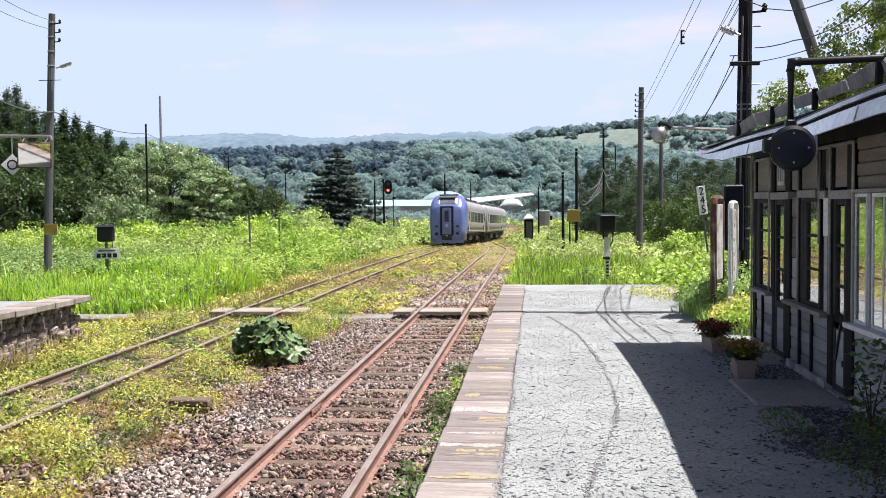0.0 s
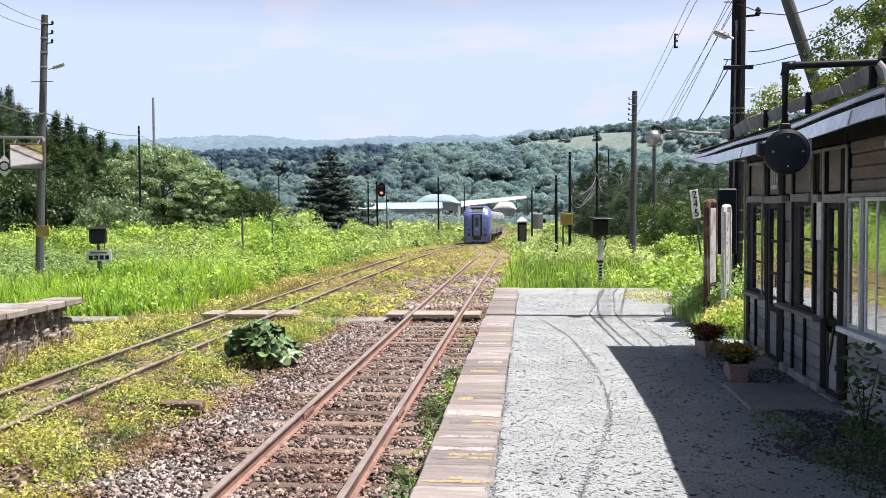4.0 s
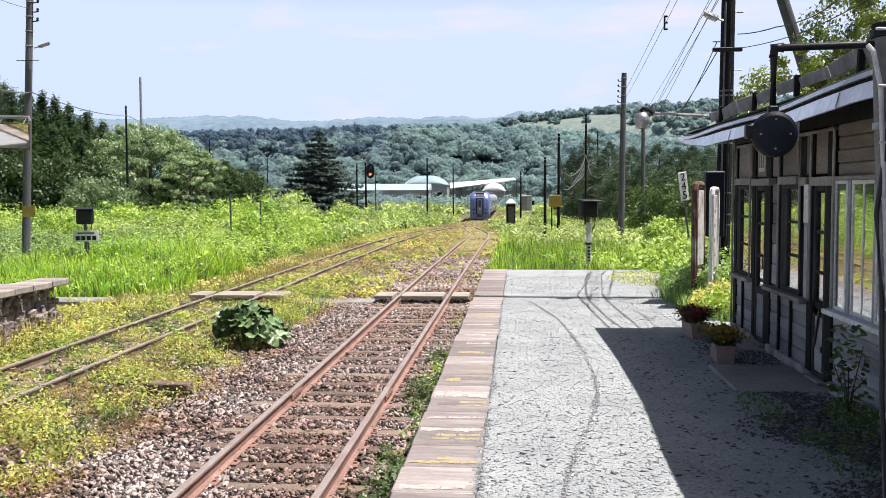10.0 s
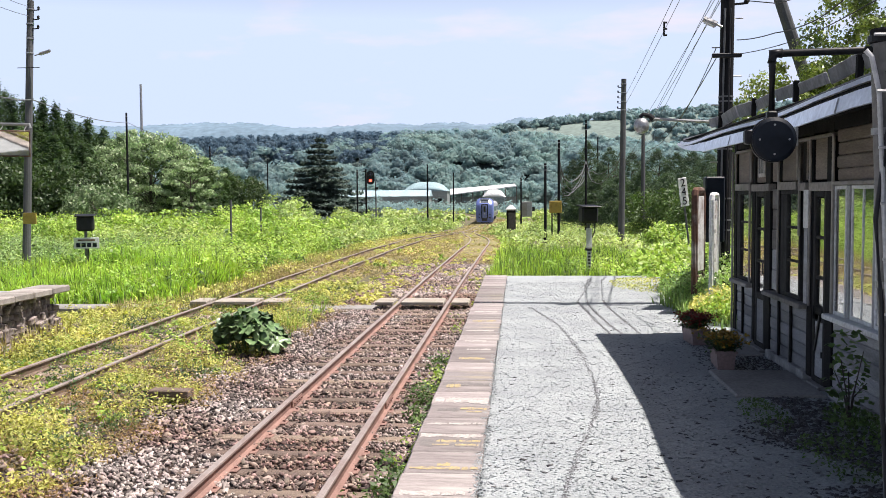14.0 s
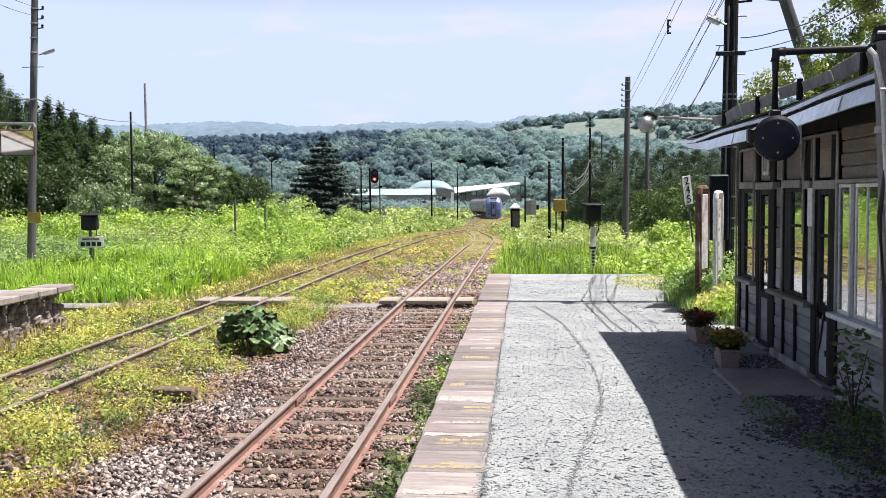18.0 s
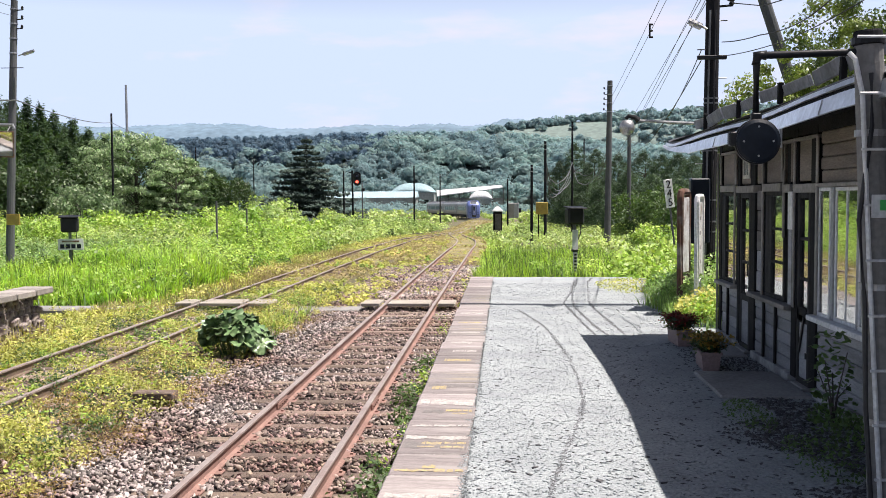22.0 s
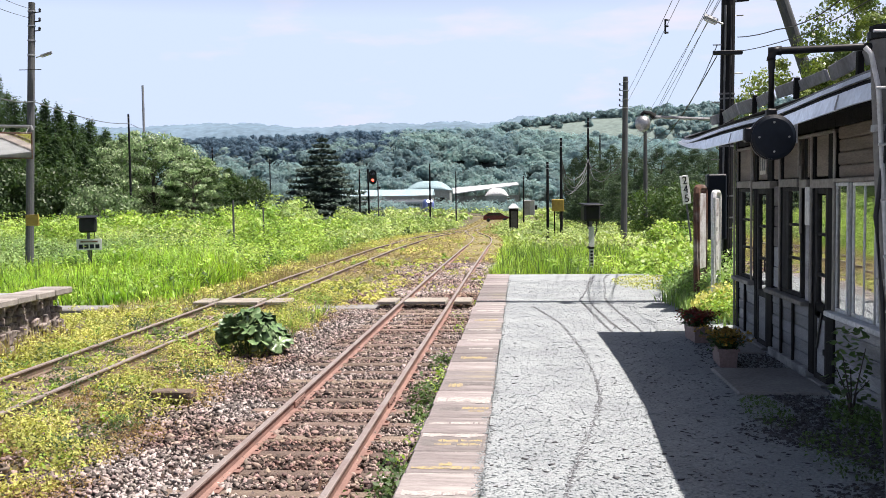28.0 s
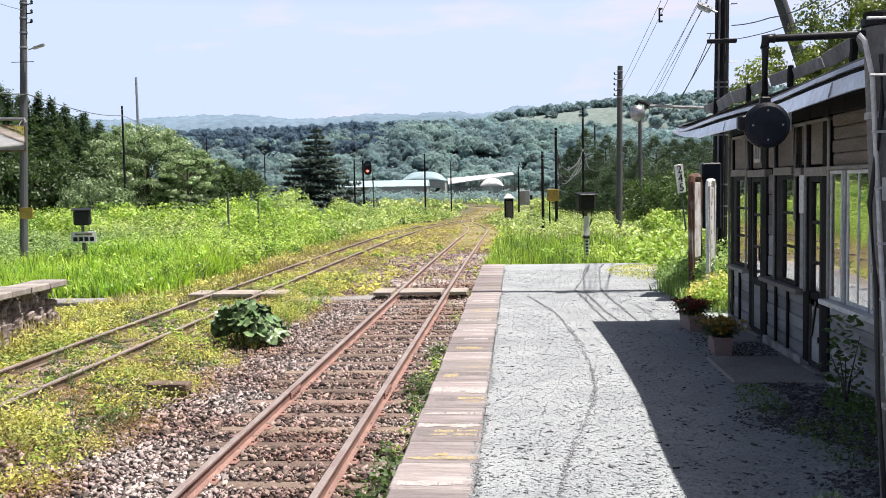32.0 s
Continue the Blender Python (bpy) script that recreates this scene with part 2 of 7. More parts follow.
    if translucent:
        tr = N.new("ShaderNodeBsdfTranslucent")
        tc = mix(1.0, col, translucent, "MULTIPLY")
        L.new(tc, tr.inputs[0])
        ms = N.new("ShaderNodeMixShader")
        ms.inputs[0].default_value = through_light
        L.new(bsdf.outputs[0], ms.inputs[1])
        L.new(tr.outputs[0], ms.inputs[2])
        L.new(ms.outputs[0], N["Material Output"].inputs[0])
    return m


TR = (1.6, 1.8, 0.7)
TR_PALE = (1.3, 1.7, 1.2)
M_soil = mat("soil_grass", (0.17, 0.14, 0.09), 0.95, color2=(0.12, 0.12, 0.055), scale=0.5, fine=9, bump=0.8, dist=0.05, stain=(0.22, 0.18, 0.10), stain_scale=0.3)
# near-black bed puts the shade between the stones into its colour
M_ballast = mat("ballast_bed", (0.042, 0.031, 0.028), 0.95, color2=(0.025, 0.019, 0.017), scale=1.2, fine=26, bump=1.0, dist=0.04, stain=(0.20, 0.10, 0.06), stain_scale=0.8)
M_stone = mat("ballast_stone", (0.40, 0.345, 0.325), 0.9, color2=(0.25, 0.165, 0.135), scale=0.7, fine=60, bump=0.3, island=0.85)
M_gravel = mat("platform_gravel", (0.44, 0.475, 0.485), 0.95, color2=(0.34, 0.37, 0.385), scale=1.6, fine=44, bump=0.8, dist=0.02, stain=(0.29, 0.30, 0.32), stain_scale=6.0, stain_amount=0.45)
M_kerb = mat("kerb_concrete", (0.35, 0.305, 0.30), 0.9, color2=(0.25, 0.22, 0.215), scale=2.0, fine=26, bump=0.6, dist=0.012, stain=(0.48, 0.44, 0.42), stain_scale=1.6, stain_amount=.75, stretch=(.8, 5, 1), thing_var=0.28)
M_kerbgrey = mat("grey_kerb_concrete", (0.28, 0.25, 0.245), 0.9, color2=(0.21, 0.19, 0.19), scale=2.0, fine=26, bump=0.6, dist=0.012, stain=(0.42, 0.37, 0.24), stain_scale=1.6, stain_amount=0.6, stretch=(.8, 5, 1), thing_var=0.25)
M_conc = mat("concrete", (0.36, 0.35, 0.335), 0.9, color2=(0.27, 0.26, 0.25), scale=1.5, fine=35, bump=0.4, stain=(0.2, 0.19, 0.17), stain_scale=0.9)
M_concpale = mat("pale_concrete", (0.62, 0.60, 0.56), 0.9, color2=(0.5, 0.48, 0.45), scale=2, fine=35, bump=0.4)
M_masonry = mat("rubble_stone", (0.43, 0.37, 0.34), 0.95, color2=(0.16, 0.125, 0.115), scale=9, fine=22, bump=0.8, dist=0.03, thing_var=0.3)
M_rail = mat("rusty_rail", (0.36, 0.215, 0.18), 0.8, 0.1, color2=(0.27, 0.16, 0.135), scale=3, fine=50, bump=0.3, stain=(0.44, 0.27, 0.22), stain_scale=1.3)
M_railold = mat("overgrown_rail", (0.25, 0.18, 0.13), 0.85, 0.1, color2=(0.17, 0.12, 0.09), scale=3, fine=50, bump=0.3)
M_weedbed = mat("weedy_dry_bed", (0.34, 0.285, 0.14), 0.95, color2=(0.22, 0.19, 0.085), scale=1.6, fine=9, bump=0.9, dist=0.05, stain=(0.28, 0.30, 0.10), stain_scale=1.4, stain_amount=0.7)
M_railtop = mat("worn_rail_head", (0.50, 0.43, 0.40), 0.5, 0.35, color2=(0.41, 0.32, 0.29), scale=3, fine=60, bump=0.1)
M_sleeper = mat("old_sleeper", (0.22, 0.165, 0.135), 0.9, color2=(0.31, 0.23, 0.18), scale=2, fine=30, bump=0.7, dist=0.02, stretch=(1, 6, 6), thing_var=0.35)
M_board = mat("grey_plank", (0.50, 0.46, 0.40), 0.85, color2=(0.40, 0.35, 0.30), scale=2, fine=30, bump=0.5, stretch=(1, 6, 6))
M_woodgrey = mat("grey_weathered_board", (0.40, 0.41, 0.43), 0.9, color2=(0.29, 0.295, 0.31), scale=1.5, fine=22, bump=0.5, stretch=(6, 1, 6), stain=(0.13, 0.125, 0.12), stain_scale=2.2, thing_var=0.3)
M_wood = mat("weathered_board", (0.21, 0.20, 0.19), 0.9, color2=(0.13, 0.12, 0.115), scale=1.5, fine=22, bump=0.5, stretch=(6, 1, 6), stain=(0.07, 0.06, 0.055), stain_scale=1.0, thing_var=0.25)
M_brown = mat("brown_weathered_board", (0.25, 0.215, 0.185), 0.9, color2=(0.17, 0.145, 0.125), scale=1.5, fine=22, bump=0.5, stretch=(6, 1, 6), stain=(0.08, 0.07, 0.06), stain_scale=1.6, thing_var=0.2)
M_steelgrey = mat("grey_painted_mullion", (0.40, 0.41, 0.42), 0.6, color2=(0.30, 0.31, 0.32), scale=3, fine=30, bump=0.2)
M_sash = mat("grey_worn_sash", (0.055, 0.055, 0.055), 0.85, color2=(0.03, 0.03, 0.03), scale=3, fine=26, bump=0.4, stretch=(5, 5, 1), spec=0.15)
M_woodpale = mat("grey_bleached_wood", (0.34, 0.32, 0.295), 0.9, color2=(0.20, 0.19, 0.175), scale=2, fine=24, bump=0.5, stretch=(4, 1, 1), thing_var=0.2)
M_wooddark = mat("dark_stained_wood", (0.020, 0.020, 0.021), 0.85, color2=(0.012, 0.012, 0.013), scale=2, fine=26, bump=0.4, stretch=(5, 5, 1), spec=0.15)
M_paintwhite = mat("white_paint", (0.78, 0.79, 0.80), 0.5, color2=(0.68, 0.69, 0.71), scale=2.5, fine=30, bump=0.1, stain=(0.45, 0.42, 0.38), stain_scale=1.2, stain_amount=0.35)
M_flash = mat("white_flashing", (0.86, 0.89, 0.94), 0.28, 0.6, color2=(0.76, 0.79, 0.85), scale=1.8, fine=22, bump=0.15, stain=(0.25, 0.25, 0.27), stain_scale=2.0, stain_amount=0.5)
M_pole_wood = mat("tarred_pole", (0.013, 0.014, 0.017), 0.9, spec=0.15, color2=(0.024, 0.024, 0.027), scale=2, fine=25, bump=0.5, stretch=(5, 5, .6))
M_pole_conc = mat("pole_concrete", (0.125, 0.13, 0.14), 0.85, color2=(0.09, 0.094, 0.10), scale=1.0, fine=30, bump=0.3)
M_steel = mat("galvanised_steel", (0.50, 0.51, 0.52), 0.45, 0.7, color2=(0.4, 0.4, 0.41), scale=4, fine=40, bump=0.05)
M_black = mat("black_paint", (0.010, 0.011, 0.013), 0.45, spec=0.25, color2=(0.022, 0.022, 0.025), scale=3, fine=40, bump=0.1)
M_navy = mat("dark_blue_enamel", (0.007, 0.012, 0.022), 0.4, spec=0.25, color2=(0.010, 0.016, 0.026), scale=3, fine=30, bump=0.05)
M_yellow = mat("faded_yellow", (0.50, 0.36, 0.06), 0.6, color2=(0.38, 0.26, 0.05), scale=5, fine=30, bump=0.2)
M_rust = mat("rusted_iron", (0.15, 0.075, 0.05), 0.9, color2=(0.09, 0.05, 0.04), scale=5, fine=35, bump=0.5, stain=(0.6, 0.56, 0.5), stain_scale=2.5, stain_amount=0.6)
M_roof = mat("roof_sheet", (0.10, 0.105, 0.12), 0.6, 0.2, color2=(0.06, 0.06, 0.07), scale=1.3, fine=20, bump=0.3, thing_var=0.3)
M_wire = mat("cable_black", (0.03, 0.03, 0.035), 0.6, bump=0.0)
M_wiregrey = mat("cable_grey", (0.16, 0.17, 0.18), 0.6, bump=0.0)
M_leaf = mat("weed_leaf", (0.52, 0.66, 0.155), 0.5, color2=(0.22, 0.37, 0.065), scale=0.5, fine=3, bump=0, island=0.38, translucent=TR)
M_herb = mat("dusty_herb_leaf", (0.36, 0.50, 0.19), 0.5, color2=(0.14, 0.25, 0.065), scale=0.6, fine=3, bump=0, island=0.45, translucent=TR)
M_leaffar = mat("meadow_leaf", (0.54, 0.64, 0.25), 0.5, color2=(0.25, 0.37, 0.115), scale=0.35, fine=1.2, bump=0, island=0.42, translucent=TR)
M_leafyel = mat("yellow_green_leaf", (0.68, 0.63, 0.20), 0.6, color2=(0.38, 0.42, 0.11), scale=0.6, fine=3, bump=0, island=0.35, translucent=TR)
M_grass = mat("long_grass_blade", (0.56, 0.74, 0.14), 0.45, color2=(0.33, 0.55, 0.08), scale=0.5, fine=3, bump=0, island=0.4, translucent=(1.8, 1.9, .7))
M_leafdry = mat("dry_grass_leaf", (0.52, 0.44, 0.24), 0.7, color2=(0.36, 0.28, 0.15), scale=0.5, fine=3, bump=0, island=0.35, translucent=TR)
M_leafrust = mat("rust_brown_weed", (0.44, 0.29, 0.13), 0.7, color2=(0.28, 0.19, 0.08), scale=0.8, fine=3, bump=0, island=0.4, translucent=TR)
M_leafdark = mat("dark_leaf", (0.075, 0.125, 0.045), 0.5, color2=(0.05, 0.09, 0.038), scale=0.3, fine=2, bump=0, island=0.4, translucent=TR)
M_needle = mat("spruce_needle", (0.12, 0.175, 0.14), 0.6, color2=(0.045, 0.078, 0.066), scale=0.7, fine=3, bump=0, island=0.4, spec=0.4)
M_leafpale = mat("pale_tree_leaf", (0.27, 0.34, 0.19), 0.45, color2=(0.13, 0.20, 0.085), scale=0.4, fine=2, bump=0, island=0.4, translucent=TR_PALE)
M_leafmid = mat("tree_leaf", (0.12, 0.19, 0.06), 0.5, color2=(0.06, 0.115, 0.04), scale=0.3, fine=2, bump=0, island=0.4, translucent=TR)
# blue air haze is mixed into these hill and wood base colours
M_hill = mat("hazed_forest_leaf", (0.335, 0.435, 0.395), 0.95, color2=(0.25, 0.34, 0.35), scale=0.04, fine=0.25, bump=0, island=0.07, spec=0.1, translucent=(1.35, 1.6, 1.75), through_light=0.5)
M_hillhaze = mat("hazed_crest_leaf", (0.33, 0.415, 0.40), 0.95, color2=(0.26, 0.34, 0.345), scale=0.04, fine=0.25, bump=0, island=0.06, spec=0.1, translucent=(1.35, 1.6, 1.75), through_light=0.5)
M_hilldark = mat("hazed_conifer_leaf", (0.175, 0.245, 0.30), 0.9, color2=(0.135, 0.20, 0.255), scale=0.05, fine=0.3, bump=0, island=0.08, spec=0.1, translucent=(1.35, 1.6, 1.75), through_light=0.5)
# hill ground also carries the dark of tree shade in its colour
M_hillground = mat("hazed_hill_ground", (0.08, 0.12, 0.115), 0.95, color2=(0.06, 0.095, 0.10), scale=0.01, fine=0.08, bump=0)
M_meadow = mat("hazed_meadow", (0.205, 0.265, 0.24), 0.95, color2=(0.175, 0.235, 0.22), scale=0.03, fine=0.3, bump=0)
M_far = mat("hazed_ridge", (0.17, 0.25, 0.325), 1.0, color2=(0.145, 0.22, 0.29), scale=0.004, fine=0.03, bump=0, island=0.08)
M_leafsilver = mat("silvery_tree_leaf", (0.54, 0.62, 0.40), 0.4, color2=(0.20, 0.29, 0.12), scale=0.9, fine=2, bump=0, island=0.4, translucent=TR_PALE)
M_conif = mat("wood_conifer_leaf", (0.10, 0.17, 0.07), 0.6, color2=(0.038, 0.07, 0.038), scale=0.3, fine=1.5, bump=0, island=0.4, spec=0.3, translucent=TR)
M_conifdark = mat("dark_conifer_leaf", (0.105, 0.165, 0.105), 0.55, color2=(0.036, 0.062, 0.048), scale=0.35, fine=1.5, bump=0, island=0.4, spec=0.4, translucent=TR)
M_leaffruit = mat("fruit_tree_leaf", (0.33, 0.40, 0.11), 0.35, color2=(0.06, 0.10, 0.035), scale=0.6, fine=3, bump=0, island=0.45, translucent=TR)
M_bark = mat("bark", (0.10, 0.085, 0.07), 0.9, color2=(0.06, 0.05, 0.042), scale=3, fine=18, bump=0.8, dist=0.03, stretch=(3, 3, .6))


def glass_mat(name, tint=(0.9, 0.95, 0.95)):
    m = bpy.data.materials.new(name)
    m.use_nodes = True
    b = m.node_tree.nodes["Principled BSDF"]
    b.inputs["Base Color"].default_value = (*tint, 1)
    b.inputs["Roughness"].default_value = 0.02
    b.inputs["Transmission Weight"].default_value = 1.0
    b.inputs["IOR"].default_value = 6.0
    return m


def glow_mat(name, color, strength):
    m = bpy.data.materials.new(name)
    m.use_nodes = True
    b = m.node_tree.nodes["Principled BSDF"]
    b.inputs["Base Color"].default_value = (*color, 1)
    b.inputs["Emission Color"].default_value = (*color, 1)
    b.inputs["Emission Strength"].default_value = strength
    return m


def haze_mat():
    """Thin bright haze and soft cloud banks low over the horizon, thinning out upwards."""
    m = bpy.data.materials.new("horizon_haze")
    m.use_nodes = True
    N, L = m.node_tree.nodes, m.node_tree.links
    N.remove(N["Principled BSDF"])
    co = N.new("ShaderNodeTexCoord")
    mp = N.new("ShaderNodeMapping")
    mp.inputs["Scale"].default_value = (.0011, .0011, .0042)
    L.new(co.outputs["Object"], mp.inputs[0])
    tx = N.new("ShaderNodeTexNoise")
    tx.inputs["Scale"].default_value, tx.inputs["Detail"].default_value, tx.inputs["Roughness"].default_value = 1.0, 7.0, .55
    L.new(mp.outputs[0], tx.inputs["Vector"])
    cl = N.new("ShaderNodeMapRange")
    cl.inputs[1].default_value, cl.inputs[2].default_value = .52, .72
    L.new(tx.outputs[0], cl.inputs[0])
    mix = N.new("ShaderNodeMix")
    mix.data_type = "RGBA"
    mix.inputs[6].default_value, mix.inputs[7].default_value = (.52, .63, .82, 1), (.68, .66, .765, 1)
    L.new(cl.outputs[0], mix.inputs[0])
    em = N.new("ShaderNodeEmission")
    em.inputs[1].default_value = 1.0
    L.new(mix.outputs[2], em.inputs[0])
    tr = N.new("ShaderNodeBsdfTransparent")
    sep = N.new("ShaderNodeSeparateXYZ")
    L.new(co.outputs["Object"], sep.inputs[0])
    up = N.new("ShaderNodeMapRange")
    up.inputs[1].default_value, up.inputs[2].default_value, up.inputs[3].default_value, up.inputs[4].default_value = 850, 1500, .95, 0
    L.new(sep.outputs[2], up.inputs[0])
    ms = N.new("ShaderNodeMixShader")
    L.new(up.outputs[0], ms.inputs[0])
    L.new(tr.outputs[0], ms.inputs[1])
    L.new(em.outputs[0], ms.inputs[2])
    L.new(ms.outputs[0], N["Material Output"].inputs[0])
    return m


M_glass = glass_mat("window_glass")

# ---------------------------------------------------------------- the lie of the land
def smooth(a, b, x):
    t = np.clip((np.asarray(x, float) - a) / (b - a), 0, 1)
    return t * t * (3 - 2 * t)


def rail_z(y):
    """Height of the rail heads along the line, which falls away from the station."""
    return np.interp(y, [-50, 28, 45, 60, 74, 92, 111, 128, 150, 177, 230, 320], [-.78, -.78, -.85, -1.06, -1.44, -1.88, -2.26, -2.44, -2.62, -2.77, -3.1, -3.3])


def right_x(y):
    return -2.17 - 3.05 * smooth(50, 106, y)


def left_x(y):
    return -6.5 - .3 * smooth(55, 74, y) + 1.58 * smooth(75, 109, y)


def main_x(y):
    """The single line beyond the points, which bends away to the left."""
    return np.interp(y, [95, 177, 193, 202, 211, 219, 228, 243, 252, 260, 269, 282, 290, 297, 301, 304, 305], [-5.22, -5.2, -5.6, -6.5, -7.9, -9.7, -11.7, -16.1, -19.4, -23.4, -28.1, -34.5, -40, -48, -58, -70, -85])


def ground_z(x, y):
    x, y = np.asarray(x, float), np.asarray(y, float)
    bed = rail_z(y) - 0.24
    away = smooth(5, 26, np.abs(x + 4.5))
    z = bed * (1 - away) + away * np.minimum(-1.0, bed + 0.6)
    z = z + smooth(3.0, 3.4, x) * (1 - smooth(18.0, 25.0, y)) * (-0.04 - z)
    z = z + 0.05 * wobble(np.stack([x, y], -1), 2.3) * smooth(6, 9, np.abs(x + 4.3)) * (1 - smooth(2.5, 3, x) * (1 - smooth(17, 19, y)))
    return z


def grid_mesh(name, xs, ys, zf, m, smooth_shade=True):
    X, Y = np.meshgrid(xs, ys)
    V = np.stack([X, Y, zf(X, Y)], -1).reshape(-1, 3)
    nx, ny = len(xs), len(ys)
    i = (np.arange(ny - 1)[:, None] * nx + np.arange(nx - 1)).ravel()
    return bulk(name, V, np.stack([i, i + 1, i + nx + 1, i + nx], -1), m, smooth_shade)


xs = np.r_[-4500, -2500, -1200, -600, -300, -150, -90, np.arange(-60, 42, 0.75), 60, 90, 150, 300, 600, 1200, 2500, 4500]
ys = np.r_[-400, -150, -60, -20, np.arange(-10, 60, 0.8), np.arange(60, 130, 2.0), np.arange(130, 300, 8), 340, 420, 600, 1000, 2000, 4700]
tagged(new("ground", grid_mesh("ground", xs, ys, ground_z, M_soil)), "rough grassy ground with bare dry soil patches", "ground", kind="structure")


def ribbon(name, fx, w0, w1, y0, y1, step, dz, m, label, rise=0):
    yy = np.arange(y0, y1 + step, step)
    n = 13
    u = np.linspace(0, 1, n)
    left, right = fx(yy) + w0 + .12 * wobble(np.stack([yy * 0, yy], -1), .6), fx(yy) + w1 + .06 * wobble(np.stack([yy * 0 + 3, yy], -1), .5)
    X = left[:, None] * (1 - u) + right[:, None] * u
    Y = np.repeat(yy[:, None], n, 1)
    if rise:
        dz = dz + (rise - dz) * smooth(y0, y0 + 14, Y)
    Z = rail_z(Y) + dz + .018 * wobble(np.stack([X, Y], -1), .17) - .16 * (np.abs(u - .5) * 2) ** 6
    i = (np.arange(len(yy) - 1)[:, None] * n + np.arange(n - 1)).ravel()
    me = bulk(name, np.stack([X, Y, Z], -1).reshape(-1, 3), np.stack([i, i + 1, i + n + 1, i + n], -1), m, True)
    return tagged(new(name, me), label, "ballast", kind="structure")


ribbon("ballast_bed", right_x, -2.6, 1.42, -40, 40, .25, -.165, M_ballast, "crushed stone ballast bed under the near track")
ribbon("ballast_bed", right_x, -1.5, 1.3, 38, 103, .8, -.20, M_weedbed, "overgrown dry ballast bed near the points", -.085)
ribbon("ballast_bed", left_x, -1.3, 1.3, -40, 105, .5, -.165, M_weedbed, "overgrown dry ballast bed under the far track")
ribbon("ballast_bed", main_x, -1.5, 1.5, 95, 290, 2.0, -.075, M_weedbed, "dry brown trackbed of the single line")


# ---------------------------------------------------------------- tracks
def rail_geo(fx, off, y0, y1, step, prof):
    g = Geo()
    yy = np.r_[np.arange(y0, y1, step), y1]
    cx = fx(yy)
    sl = np.gradient(cx, yy)
    g.loft([[(c + (off + px) / math.sqrt(1 + s * s), y - (off + px) * s, z + pz) for px, pz in prof] for c, s, y, z in zip(cx, sl, yy, rail_z(yy))])
    return g


WEB = [(-.057, -.145), (.057, -.145), (.055, -.133), (.012, -.118), (.010, -.04), (.030, -.032), (.0325, -.008), (-.0325, -.008), (-.030, -.032), (-.010, -.04), (-.012, -.118), (-.055, -.133)]
HEAD = [(-.033, -.022), (.033, -.022), (.032, -.004), (.024, 0.0), (-.024, 0.0), (-.032, -.004)]
SLEEPER = Geo().box((0, 0, 0), (2.1, .19, .14), None, .02).mesh("sleeper", M_sleeper)


def track(label, fx, y0, y1, step, sleepers, m=None):
    th = thing("railway_track", pose(0, 0, 0), label, "railway track", kind="structure")
    for s in (-1, 1):
        r = part("rail", rail_geo(fx, s * .567, y0, y1, step, WEB), m or M_rail, th)
        part("rail_head", rail_geo(fx, s * .567, y0, y1, step, HEAD), M_railtop, r, "worn brown steel running surface")
    for k, y in enumerate(sleepers):
        o = part("sleeper", SLEEPER, M_sleeper, th)
        o.matrix_basis = pose(fx(y) + rng.normal(0, .025), y, float(rail_z(y)) - .212 + rng.normal(0, .008), 0, 0, rng.normal(0, .5))
        if k < 34 and y0 < 0 and len(sleepers) > 50:
            for s in (-1, 1):
                part("tie_plate", TIE, M_rail, th).matrix_basis = pose(fx(y) + s * .567, y, float(rail_z(y)) - .139)
    return th


TIE = Geo().box((0, 0, 0), (.24, .15, .016), None, .004).box((.085, .03, .014), (.03, .03, .02)).box((-.085, -.03, .014), (.03, .03, .02)).mesh("tie_plate", M_rail)
track("rusty steel rails on old wooden sleepers in ballast", right_x, -40, 106, 1.0, np.arange(4.2, 40, .62))
track("rusty overgrown rails half hidden in weeds", left_x, -40, 109, 1.0, np.arange(9.5, 34, .62), M_railold)
track("rails of the single line beyond the points", main_x, 97, 289, 3.0, (), M_railold)

for rx in (-2.17 - .567, -2.17 + .567):
    fpz = thing("fishplate", pose(rx, 11.3, -.78), "rusty bolted joint bar on the rail", "rail joint", "rail joints")
    for s in (-1, 1):
        part("bar", Geo().box((s * .024, 0, -.075), (.022, .5, .075), None, .005), M_rail, fpz)
        for k in range(4):
            part("bolt", Geo().rod((s * .03, -.18 + k * .12, -.075), (s * .055, -.18 + k * .12, -.075), .014, .014, 6), M_rail, fpz)

# crossing boards between the platforms
for cx, x0, x1 in ((-2.17, -3.25, -2.83), (-2.17, -2.65, -1.69), (-2.17, -1.51, -1.12), (-6.5, -7.55, -7.16), (-6.5, -6.98, -6.02), (-6.5, -5.85, -5.35)):
    th = thing("crossing_board", pose((x0 + x1) / 2, 21.6, -.785), "weathered wooden crossing deck laid between the rails", "crossing board", "crossing boards")
    for k in range(3):
        part("plank", Geo().box((0, (k - 1) * .27, 0.0), (x1 - x0, .25, .075), None, .012), M_board, th)
for x0, x1 in ((-5.3, -3.3), (-11.5, -7.6)):
    solid("crossing_path", Geo().box(((x0 + x1) / 2, 21.6, -.985), (x1 - x0, .8, .16), None, .03), M_conc, "pale worn concrete footpath across the tracks", "path", kind="structure")

